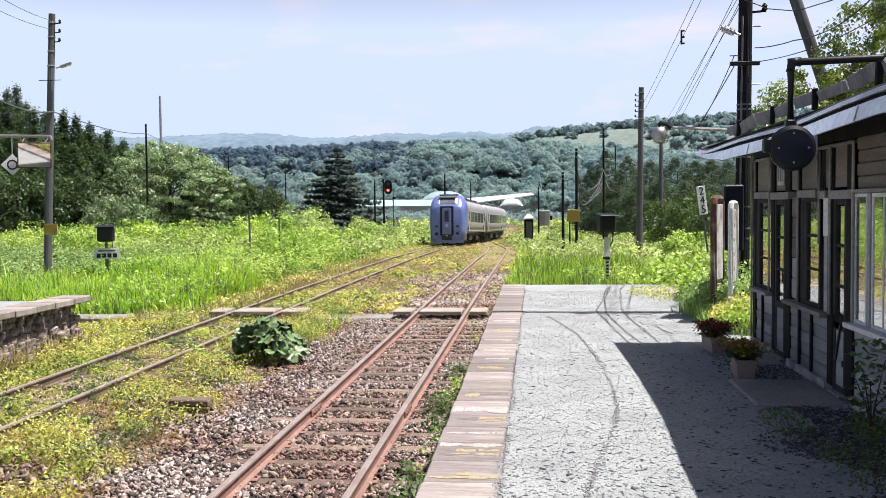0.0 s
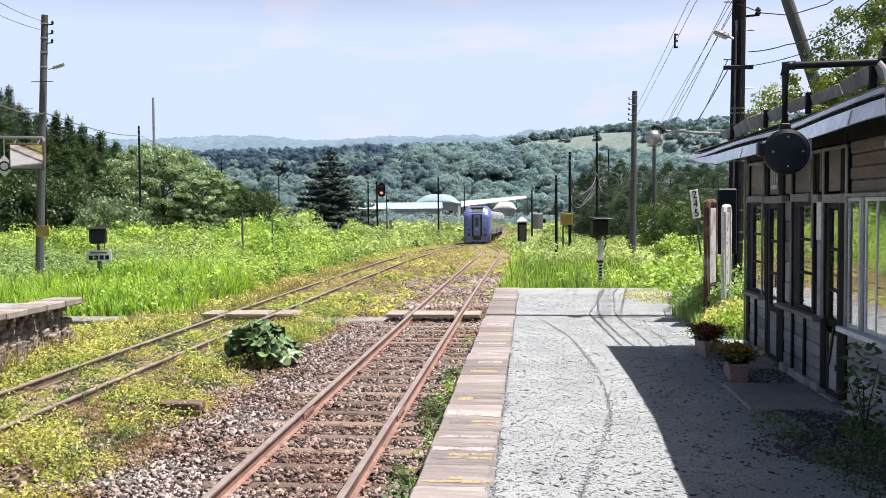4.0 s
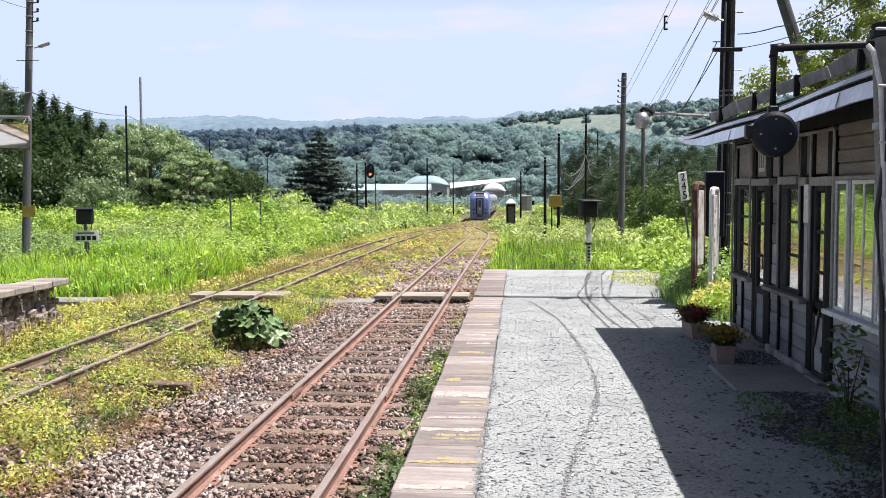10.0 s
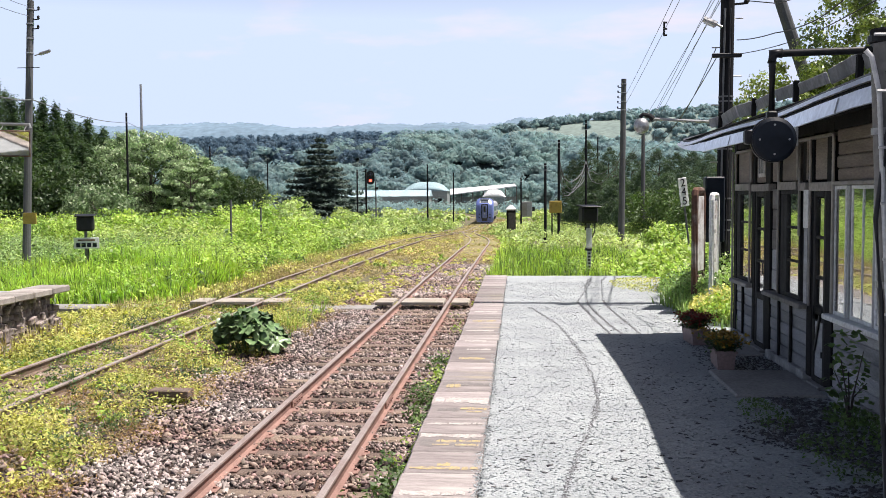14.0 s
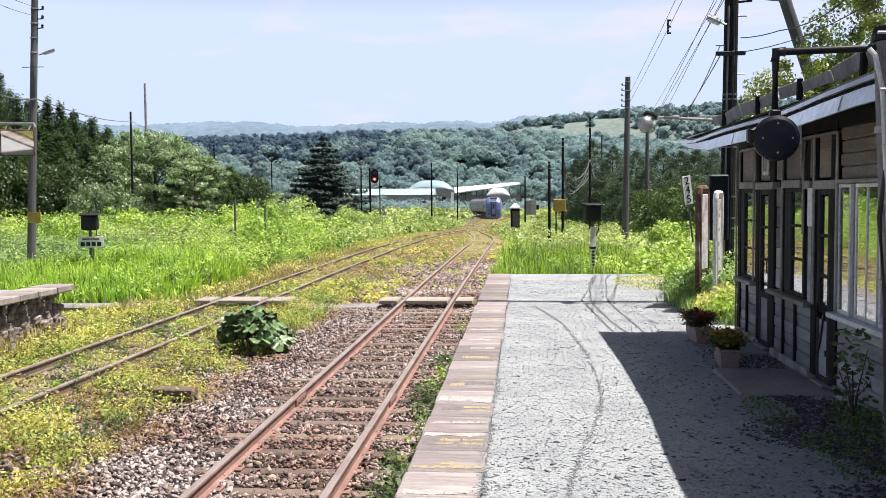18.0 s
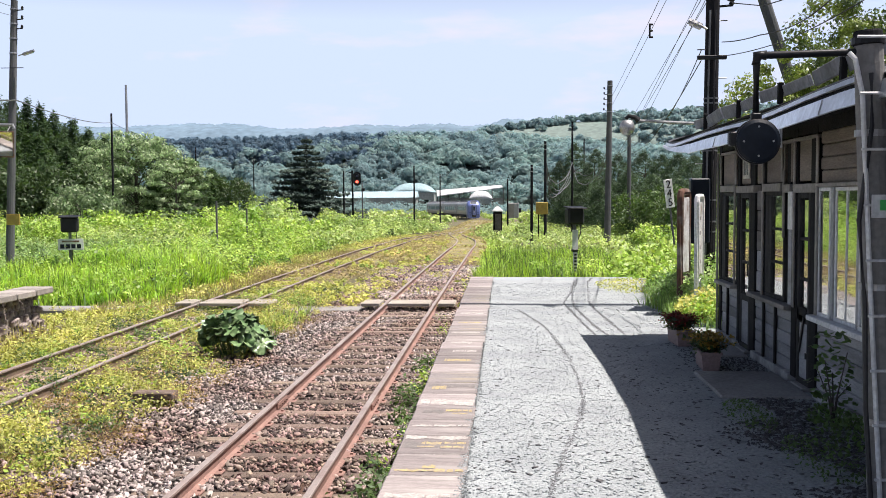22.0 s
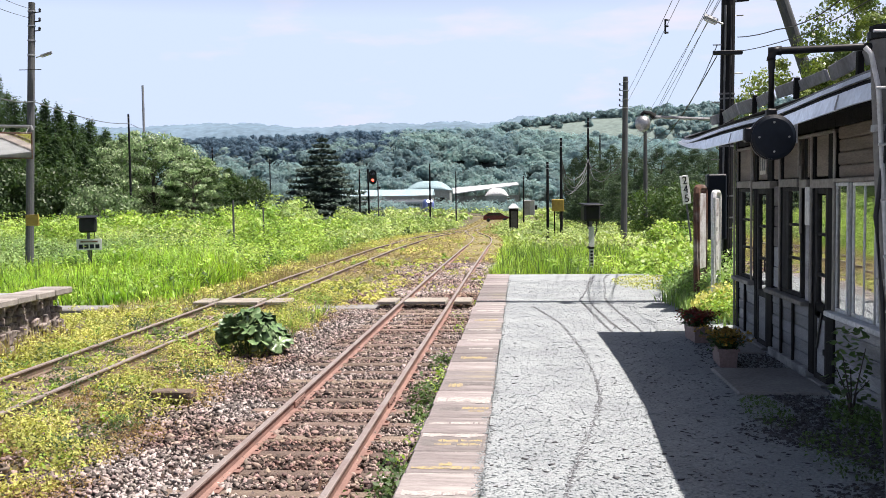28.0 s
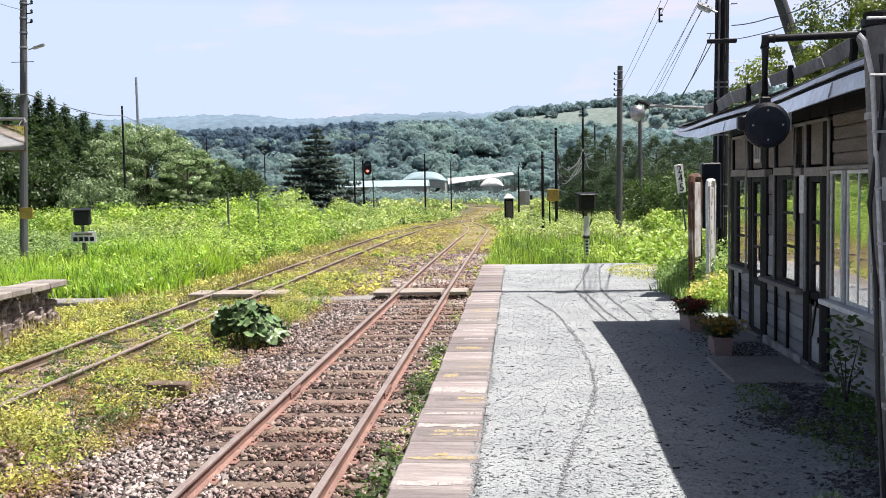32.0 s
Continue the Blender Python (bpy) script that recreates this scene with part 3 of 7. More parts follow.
# ---------------------------------------------------------------- the near platform
PY0, PY1 = -6.0, 19.4
pf = solid("platform", Geo().box((1.385, (PY0 + PY1) / 2, -.502), (3.23, PY1 - PY0, 1.0), None, .004), M_gravel, "pale gravel station platform with sunlit surface", "platform", kind="structure")
part("side_wall", Geo().box((-.425, (PY0 + PY1) / 2, -.57), (.40, PY1 - PY0 - .02, .86), None, .01), M_conc, pf, "stained concrete platform wall")
kerb_a = Geo().box((0, 0, 0), (.462, .452, .13), None, .010).mesh("kerb_stone", M_kerb)
kerb_b = Geo().box((0, 0, 0), (.462, .452, .13), None, .014).mesh("kerb_stone", M_kerbgrey)
for k in range(54):
    y = PY1 - .24 - k * .466
    if y < PY0 + .25:
        break
    o = part("kerb_stone", kerb_b if rng.random() < .3 else kerb_a, M_kerb, pf)
    o.matrix_basis = pose(-.461 + rng.normal(0, .006), y, -.058 + rng.normal(0, .0004), rng.normal(0, .05), rng.normal(0, .06), rng.normal(0, .4))
part("mortar_bed", Geo().box((-.461, (PY0 + PY1) / 2, -.056), (.44, PY1 - PY0 - .04, .112), None, .004), M_concpale, pf, "pale mortar between the kerb slabs")

# ---------------------------------------------------------------- the far platform
fp = solid("platform", Geo().box((-12.1, 5.0, -.46), (7.2, 22.4, .9), None, .02), M_gravel, "gravel far platform with a stone kerb", "platform", kind="structure")
M_farkerb = mat("warm_kerb_concrete", (0.42, 0.385, 0.35), 0.9, color2=(0.30, 0.27, 0.25), scale=3, fine=40, bump=.5, stain=(0.20, 0.18, 0.16), stain_scale=4, thing_var=.25)
kb = Geo().box((0, 0, 0), (.55, .605, .115), None, .018).mesh("kerb_stone", M_farkerb)
for k in range(14):
    part("kerb_stone", kb, M_conc, fp).matrix_basis = pose(-8.32 + rng.normal(0, .008), 16.1 - k * .63, .018 + rng.normal(0, .004), 0, 0, rng.normal(0, .5))
for r in range(9):
    for k in range(30):
        part("stone", Geo().box((0, 0, 0), (.2, .16 * rng.uniform(.7, 1.25), .115 * rng.uniform(.75, 1.3)), None, .014), M_masonry, fp).matrix_basis = pose(-8.43 + .034 * r + rng.normal(0, .03), 16.28 - k * .15 - (r % 2) * .07 + rng.normal(0, .012), -.10 - r * .108, rng.normal(0, 12), rng.normal(0, 5), rng.normal(0, 7))


# ---------------------------------------------------------------- station building
WX = 2.5                       # front face of the wall
sb = thing("station_building", pose(0, 0, 0), "old weathered wooden station house with grey boards", "building")


def bpart(name, c, s, m, label="", ch=.006, parent=sb, rot=None):
    return part(name, Geo().box(c, s, rot, ch), m, parent, label)


def span(name, y0, y1, z0, z1, x0, x1, m, label="", parent=sb, ch=.006):
    """A box between two stations along the wall, two heights and two depths."""
    return bpart(name, ((x0 + x1) / 2, (y0 + y1) / 2, (z0 + z1) / 2), (x1 - x0, y1 - y0, z1 - z0), m, label, ch, parent)


BEAM0, BEAM1 = 1.668, 1.742
# posts from the far corner to the near end, with the pale edge strip of the wide ones
for y0, y1 in ((11.12, 11.25), (10.27, 10.37), (9.66, 9.84), (8.29, 8.43), (7.77, 7.93), (5.45, 5.60), (3.5, 3.64), (1.5, 1.64), (-.7, -.54), (-2.95, -2.80)):
    span("post", y0, y1, .05, 2.2, WX - .004, WX + .16, M_wooddark)
span("post", 8.55, 8.66, .6, 2.2, WX + .02, WX + .16, M_wooddark)
span("post", 9.30, 9.37, .64, 2.2, WX + .0, WX + .16, M_wooddark)
for y, z0, z1 in ((11.262, .05, 2.12), (11.105, 1.75, 2.10), (10.445, .65, 2.10), (10.385, 1.75, 2.10), (9.325, .66, 2.10), (8.70, 1.75, 2.10), (8.33, .66, 2.10), (7.735, .66, 2.10), (8.64, 1.25, 1.85)):
    span("batten", y - .017, y + .017, z0, z1, WX - .026, WX - .006, M_woodpale, "pale bleached wooden cover strip")
# head beam in lengths, each a little off the next
for k, (y0, y1, dz) in enumerate(((10.46, 11.10, .0), (9.64, 10.36, -.012), (8.72, 9.31, -.004), (8.44, 8.62, -.018), (7.75, 8.31, -.02))):
    span("head_beam", y0, y1, BEAM0 + dz, BEAM1 + dz, WX - .03, WX + .05, M_woodpale)
span("head_beam", -2.9, 7.715, 1.690, 1.722, WX - .035, WX + .05, M_woodpale)
span("top_rail", 7.75, 11.1, 2.085, 2.115, WX - .022, WX + .05, M_woodpale)
span("wall_plate", -3.0, 11.2, 2.13, 2.3, WX + .0, WX + .12, M_wooddark)
# upper panels between the head beam and the eaves
for y0, y1 in ((10.46, 11.09), (9.86, 10.25), (9.38, 9.64), (8.72, 9.29), (8.45, 8.54), (7.95, 8.28)):
    span("upper_panel", y0, y1, 1.745, 2.09, WX + .012, WX + .05, M_brown, "brown weathered upper panel")
for y0, y1 in ((5.61, 7.715), (3.66, 5.44), (1.66, 3.49), (-.53, 1.49), (-2.79, -.71)):
    for k in range(4):
        z = 1.725 + k * .102
        span("board", y0, y1, z, z + .098, WX + .012 - .008 * (k % 2), WX + .05, M_brown, ch=.01)
nt_ = span("notice", 9.90, 10.14, 1.80, 2.07, WX - .006, WX + .010, M_concpale, "small framed paper notice above the door")
for k in range(3):
    bpart("text_bar", (WX - .008, 9.95 + k * .07, 1.94), (.005, .03, .2), M_wiregrey, parent=nt_, ch=0)
span("name_plate", 8.35, 8.47, 1.33, 1.66, WX - .03, WX - .018, M_paintwhite, "narrow white enamel plate on a post")
span("board", 8.44, 8.54, .66, 1.66, WX - .002, WX + .03, M_woodgrey)
for k in range(5):
    span("board", 9.38, 9.65, .68 + k * .2, .875 + k * .2, WX + .015 + .004 * (k % 2), WX + .045, M_woodgrey if k < 2 else M_wood)
# boarded lower walls with their sills, cover strips and footing
for y0, y1, strips in ((10.40, 11.12, (10.78,)), (8.44, 9.66, (9.30, 8.90)), (5.61, 7.76, ()), (3.66, 5.44, (4.5,)), (1.66, 3.49, (2.6,)), (-.53, 1.49, (.5,)), (-2.79, -.71, (-1.7,))):
    span("sill", y0 - .03, y1 + .03, .622, .664, WX - .075, WX + .10, M_woodpale if y1 > 8 else M_paintwhite)
    for k in range(5):
        span("board", y0, y1, .07 + k * .112, .179 + k * .112, WX + .008 + .006 * ((k * 3) % 2), WX + .04, M_woodgrey, ch=.01)
    for y in strips:
        span("batten", y - .022, y + .022, .06, .62, WX - .014, WX + .006, M_wooddark)
        span("batten", y + .026, y + .05, .06, .62, WX - .008, WX + .006, M_woodpale)
M_lime = mat("flaking_lime_plaster", (0.52, 0.52, 0.51), 0.9, color2=(0.34, 0.34, 0.34), scale=5, fine=24, bump=.6, stain=(0.12, 0.12, 0.12), stain_scale=5, stain_amount=.8)
for y0, y1 in ((10.3, 11.26), (8.42, 9.68), (5.4, 7.75), (2.0, 5.4), (-2.9, 2.0)):
    span("footing", y0, y1, -.02, .07, WX - .03, WX + .16, M_lime, "flaking pale plaster footing")


def window(y0, y1, z0, z1, cols, rows, m, x, frame_w=.045, bars=.02, far_stile=.0, deep=.02):
    """A sash window: frame, bars and one pane a light."""
    w = span("window", y0, y1, z1 - frame_w, z1, x - deep, x + deep, m)
    span("frame", y0, y1, z0, z0 + frame_w, x - deep, x + deep, m, parent=w)
    span("frame", y0, y0 + frame_w, z0 + frame_w, z1 - frame_w, x - deep + .001, x + deep - .001, m, parent=w)
    ye = y1 - frame_w - far_stile
    span("frame", ye, y1, z0 + frame_w, z1 - frame_w, x - deep + .001, x + deep - .001, m, parent=w)
    iy, iz = (ye - y0 - frame_w) / cols, (z1 - z0 - 2 * frame_w) / rows
    for c in range(1, cols):
        yc = y0 + frame_w + c * iy
        span("bar", yc - bars / 2, yc + bars / 2, z0 + frame_w, z1 - frame_w, x - deep * .75, x + deep * .75, m, parent=w)
    for r in range(1, rows):
        zc = z0 + frame_w + r * iz
        span("bar", y0 + frame_w, ye, zc - bars / 2, zc + bars / 2, x - deep * .7, x + deep * .7, m, parent=w)
    for c in range(cols):
        for r in range(rows):
            yc, zc = y0 + frame_w + (c + .5) * iy, z0 + frame_w + (r + .5) * iz
            p = part("pane", Geo().box((0, 0, 0), (.004, iy - .002, iz - .002)), M_glass, w)
            p.matrix_basis = pose(x + .004, yc, zc, 0, rng.normal(0, .25), rng.normal(0, .25))
            p.visible_shadow = False
    return w


window(10.40, 11.11, .665, 1.665, 1, 3, M_sash, WX + .02, .04, .024, .12)
window(8.67, 9.29, .665, 1.665, 1, 3, M_sash, WX + .02, .04, .024, .16)
for a, b, n, x in ((7.45, 7.74, 1, .0), (6.90, 7.38, 2, .012), (6.45, 6.85, 1, .0), (5.62, 6.40, 2, .012)):
    window(a, b, .665, 1.688, n, 1, M_paintwhite, WX + x, .03, .018, 0, .007)
for y in (7.415, 6.875, 6.425):
    span("mullion", y - .026, y + .026, .665, 1.688, WX - .004, WX + .03, M_steelgrey)
for a, b in ((3.67, 5.43), (1.67, 3.48), (-.52, 1.48), (-2.78, -.72)):
    for k in range(3):
        c0, c1 = a + k * (b - a) / 3, a + (k + 1) * (b - a) / 3
        window(c0, c1 - .005, .665, 1.688, 1, 1, M_paintwhite, WX + (.0 if k != 1 else .015), .035, .02, 0, .007)


def sliding_door(y0, y1, x, z_mid, bars):
    d = span("door", y0 + .07, y1 - .05, .08, z_mid - .05, x - .01, x + .02, M_woodgrey, "old wooden sliding door with glass lights")
    for a0, a1, z0, z1 in ((y0, y0 + .06, .03, 1.665), (y1 - .06, y1, .03, 1.665), (y0 + .06, y1 - .06, z_mid - .05, z_mid + .02), (y0 + .06, y1 - .06, 1.6, 1.665), (y0 + .06, y1 - .06, .03, .08)):
        span("door_frame", a0, a1, z0, z1, x - .02, x + .022, M_sash, parent=d)
    zs = [z_mid + .02] + list(bars) + [1.6]
    for k in range(len(zs) - 1):
        span("pane", y0 + .06, y1 - .06, zs[k] + .012, zs[k + 1] - .012, x + .002, x + .006, M_glass, parent=d, ch=0).visible_shadow = False
        if k:
            span("bar", y0 + .06, y1 - .06, zs[k] - .014, zs[k] + .014, x - .014, x + .014, M_sash, parent=d)
    return d


d_ = sliding_door(9.85, 10.26, WX + .02, .58, (.93, 1.265))
span("handle", 9.90, 9.93, .8, .93, WX - .012, WX - .002, M_black, parent=d_)
d_ = sliding_door(7.94, 8.28, WX + .02, .60, (.92, 1.26))
bpart("latch_arm", (WX + .0, 8.14, .45), (.012, .035, .34), M_black, parent=d_, rot=Matrix.Rotation(radians(22), 3, "X"))
span("handle", 8.0, 8.03, .26, .31, WX - .006, WX + .006, M_black, parent=d_)
span("kick_box", 8.02, 8.27, .56, .68, WX + .0, WX + .035, M_wooddark)
for y0, y1 in ((9.85, 10.26), (7.94, 8.28)):
    span("threshold", y0, y1, -.01, .03, WX - .05, WX + .16, M_conc)
# end wall, back wall, floor and ceiling close the waiting room
for k in range(17):
    bpart("board", (4.63, 11.21, .13 + k * .13), (3.94, .03, .126), M_wood)
bpart("back_wall", (6.6, 4.0, 1.2), (.12, 14.3, 2.4), M_wood)
bpart("end_wall", (4.55, -2.98, 1.2), (4.0, .12, 2.4), M_wood)
bpart("room_floor", (4.6, 4.0, .02), (3.9, 13.8, .06), M_conc)
bpart("room_ceiling", (4.6, 4.0, 2.36), (3.9, 13.8, .05), M_wood)
# roof: the sagging eaves line, given as station, edge, height of the flashing's foot and height of the roof edge strip
EAVE = ((-3.1, 1.80, 2.08, 2.215), (4.0, 1.77, 2.085, 2.215), (5.2, 1.763, 2.08, 2.21), (5.9, 1.774, 2.065, 2.20), (6.7, 1.804, 2.055, 2.185), (7.5, 1.834, 2.055, 2.180), (8.3, 1.842, 2.055, 2.195), (9.0, 1.830, 2.055, 2.195), (9.6, 1.815, 2.048, 2.185), (9.64, 1.814, 2.06, 2.185), (10.1, 1.80, 2.085, 2.172), (10.6, 1.805, 2.125, 2.175), (11.0, 1.815, 2.175, 2.20), (11.2, 1.825, 2.212, 2.225))


def eave(prof):
    """Rings along the eaves for a cross-section: offsets from the edge, and heights from foot (0) to strip (1) with an addition."""
    return [[(x + px_, y, z + f * (zt - z) + dz) for px_, f, dz in prof] for y, x, z, zt in EAVE]


bpart("soffit", (2.22, 4.0, 2.245), (.66, 14.1, .02), M_wooddark)
part("fascia", Geo().loft(eave([(.0, 0, .0), (.010, 0, -.003), (.034, .68, .0), (.024, .68, .003)])), M_flash, sb, "white sheet-metal eaves flashing with peeling paint")
for y in (5.5, 7.05, 8.55):
    x, z = (float(np.interp(y, [e[0] for e in EAVE], [e[k] for e in EAVE])) for k in (1, 2))
    bpart("seam", (x + .012, y, z + .045), (.012, .010, .088), M_steel, rot=Matrix.Rotation(radians(15), 3, "Y"))
part("eaves_board", Geo().loft(eave([(.040, .70, .0), (.11, .70, .0), (.11, 1, -.004), (.06, 1, -.004)])), M_wooddark, sb, "dark board under the roof edge")
part("eaves_strip", Geo().loft(eave([(.034, 1, -.006), (.05, 1, -.010), (.066, 1, .020), (.05, 1, .026)])), M_flash, sb, "pale metal strip along the roof edge")
part("roof", Geo().loft([[(x + .07, y, zt + .012), (4.6, y, 2.92), (7.2, y, 2.35), (7.2, y, 2.43), (4.6, y, 3.0), (x + .068, y, zt + .045)] for y, x, z, zt in EAVE]), M_roof, sb, "dark sheet roof")
M_edge = mat("grey_roof_edge_board", (0.33, 0.34, 0.36), 0.8, color2=(0.22, 0.23, 0.245), scale=3, fine=24, bump=.4, stain=(0.07, 0.07, 0.075), stain_scale=4, thing_var=.3)
for k in range(20):
    y = 10.85 - k * .70
    s_ = .62 * rng.uniform(.85, 1.06)
    bpart("edge_board", (2.2, y, 2.435 + .006 * k * (k < 10) + .06 * (k >= 10) + rng.normal(0, .010)), (.03, s_, .115 * rng.uniform(.7, 1.15)), M_edge, rot=Matrix.Rotation(radians(rng.normal(0, 2.2)), 3, "X") @ Matrix.Rotation(radians(rng.normal(-14, 5)), 3, "Y"))
    if k % 2:
        bpart("edge_cleat", (2.17, y + s_ * .5, 2.43), (.04, .05, .17), M_wooddark, rot=Matrix.Rotation(radians(rng.normal(4, 6)), 3, "X"))
solid("door_step", Geo().box((2.09, 8.22, -.012), (.72, 1.12, .064), None, .015), M_conc, "worn concrete step slab before the station door", "step", kind="structure")
solid("door_step", Geo().box((2.24, 10.05, -.012), (.42, .82, .064), None, .015), M_conc, "worn concrete step slab before the waiting room door", "step", kind="structure")

# ---------------------------------------------------------------- poles and lineside
def pole(name, x, y, z0, z1, r, m, label, lean=(0, 0), category="utility pole", group="line poles", bands=0):
    th = thing(name, pose(x, y, z0), label, category, group)
    h = z1 - z0
    part("shaft", Geo().rod((0, 0, 0), (lean[0], lean[1], h), r * 1.12, r * .85, 12), m, th, smooth=False)
    for k in range(bands):
        f = .97 - .05 * k
        part("clamp", Geo().spin([(r * .95, -.02), (r * 1.02, -.02), (r * 1.02, .02), (r * .95, .02)], 12, Matrix.Translation((lean[0] * f, lean[1] * f, h * f))), M_steel, th)
    return th


VIEW = look((-.018, -.065, 1.622), (-1.956, 19.821, .723), -.6)


def site(x, y, d):
    """The place on the bearing (x, y) of the opening view, d metres along the line."""
    w = VIEW.to_3x3() @ Vector(((x - 784) / 1681.3, (441 - y) / 1681.3, -1))
    return VIEW.translation + w * ((d - VIEW.translation.y) / w.y)


def px(x, d, y=364):
    return site(x, y, d).x


def pz(y, d, x=784):
    return site(x, y, d).z


TARRED = "dark tarred wooden line pole among tall weeds"


def stand(name, x, yt, d, r, m, label, lean=0.0, z0=None, **kw):
    """A pole whose top is seen on the bearing (x, yt)."""
    top = site(x, yt, d)
    z0 = float(ground_z(top.x, d)) - .15 if z0 is None else z0
    return pole(name, top.x - lean, d, z0, top.z, r, m, label, (lean, 0), **kw)


def fittings(th, h, r, n=4, side=-1, lean=0.0):
    for k in range(n):
        z = h - .25 - k * .28
        part("bracket", Geo().rod((lean * z / h, 0, z), (lean * z / h + side * (r + .16), 0, z + .02), .018, .018, 6), M_black, th)
        part("insulator", Geo().spin([(.02, 0), (.045, .02), (.03, .05), (.045, .07), (.02, .11)], 8, Matrix.Translation((lean * z / h + side * (r + .14), 0, z + .02))), M_black, th)


p1 = stand("utility_pole", 92, 25, 28.3, .115, M_pole_conc, "tall grey lamp pole by the far platform", .42, bands=4)
for x, yt, d in ((258, 220, 71), (404, 278, 119), (505, 300, 160), (1068, 228, 75), (1020, 263, 58), (996, 305, 57), (787, 308, 110), (833, 322, 160), (1089, 258, 130), (953, 330, 120), (663, 318, 95)):
    stand("utility_pole", x, yt, d, .085 if d < 100 else .10, M_pole_wood, TARRED, bands=2)
p5 = stand("utility_pole", 1135, 155, 51.6, .16, M_pole_conc, "grey concrete line pole carrying wires", .12, bands=4)
fittings(p5, site(1135, 155, 51.6).z + 1.1, .16, 5, -1, .12)
stand("lamp_pole", 1170, 245, 60, .13, M_pole_conc, "grey concrete pole behind the platform lamp", category="pole")
stand("antenna_mast", 283, 170, 110, .16, M_steel, "tall thin steel antenna mast above the trees", category="antenna mast", group="")
up = stand("utility_pole", 1328, -560, 14.4, .102, M_pole_wood, "dark wooden utility pole beside the station house", .10, -.05, bands=5)
fittings(up, site(1328, -120, 14.3).z, .102, 4, 1, .10)
for k in range(14):
    z = .9 + k * .42
    part("step_bolt", Geo().rod(((-1) ** k * .08 + .10 * z / 9, -.02, z), ((-1) ** k * .22 + .10 * z / 9, -.02, z), .009, .009, 6), M_steel, up)
for z in (1.15, 1.3, 1.62, 2.35, 3.05, 3.12):
    part("strap", Geo().spin([(.104, -.012), (.112, -.012), (.112, .012), (.104, .012)], 12, Matrix.Translation((.10 * z / 9, 0, z))), M_wiregrey, up)
part("down_cable", Geo().tube([(.02 + .10 * z / 9, -.115 + .012 * math.sin(5 * z), z) for z in np.linspace(.1, 4.4, 26)], .012, 6), M_wire, up)
part("down_cable", Geo().tube([(-.06 + .10 * z / 9, -.10 + .01 * math.sin(4 * z + 1), z) for z in np.linspace(.6, 4.4, 22)], .016, 6), M_wiregrey, up)
fittings(p1, site(92, 25, 28.3).z + 1.1, .115, 3, 1, .42)
part("cross_bar", Geo().rod((-.35 + .36, -.13, site(92, 140, 28.3).z + 1.1), (.35 + .36, -.13, site(92, 140, 28.3).z + 1.1), .012, .012, 6), M_black, p1)
stand("marker_post", 441, 372, 40, .05, M_pole_conc, "thin grey concrete marker post in weeds", category="post", group="")
stand("marker_post", 494, 385, 42, .04, M_pole_conc, "thin marker post with a rusty tag in weeds", category="post", group="")

# ---------------------------------------------------------------- trees and growth
def limbs(g, base, height, r, n, spread, up=.6):
    tips = []
    g.tube([base, base + Vector((rng.normal(0, .1), rng.normal(0, .1), height * .45)), base + Vector((rng.normal(0, .25), rng.normal(0, .25), height * .85))], [r, r * .7, r * .25], 8)
    for k in range(n):
        z = height * rng.uniform(.2, .75)
        a = 2 * math.pi * (k / n) + rng.uniform(-.4, .4)
        L = spread * rng.uniform(.55, 1.0)
        p0 = base + Vector((0, 0, z))
        p2 = p0 + Vector((math.cos(a) * L, math.sin(a) * L, L * up * rng.uniform(.5, 1.2)))
        p1_ = (p0 + p2) / 2 + Vector((0, 0, L * .12))
        g.tube([p0, p1_, p2], [r * .35, r * .22, r * .08], 5)
        tips.append(p2)
    return tips


def broad_tree(x, y, z, height, spread, m, label, count=5000, leaf=.30, seed=0, clumps=46, low=.12, name="tree", flat=.7, lump=.30):
    """Trunk, limbs and a crown of leaf clumps with gaps."""
    th = thing(name, pose(x, y, z), label, "tree", "trees round the station")
    g = Geo()
    limbs(g, Vector((0, 0, 0)), height * .9, height * .022, 11, spread * .75)
    part("trunk", g, M_bark, th)
    c = []
    for k in range(clumps):
        u = (k + .5) / clumps
        zz = height * (low + (1 - low) * u ** .8)
        prof = math.sin(math.pi * min(1, max(0.02, (1 - u) * .86 + .1))) ** .6
        a = k * 2.39996 + rng.uniform(-.4, .4)
        rr = spread * prof * rng.uniform(.55, 1.05)
        c.append((math.cos(a) * rr, math.sin(a) * rr, zz + rng.normal(0, .04) * height))
    c = np.array(c)
    per = count // clumps
    cs = spread * lump * rng.uniform(.6, 1.3, clumps)
    d = rng.normal(0, 1, (clumps, per, 3))
    d /= np.linalg.norm(d, axis=2)[..., None]
    d[..., 2] *= flat
    pos = c[:, None] + d * (cs[:, None] * rng.uniform(.45, 1.0, (clumps, per)))[..., None]
    part("crown", leaves("crown", pos.reshape(-1, 3), leaf * rng.uniform(.6, 1.3, clumps * per), m, .9, .6, out=d.reshape(-1, 3) + np.array([0, 0, .25]), loose=.5), m, th)
    return th


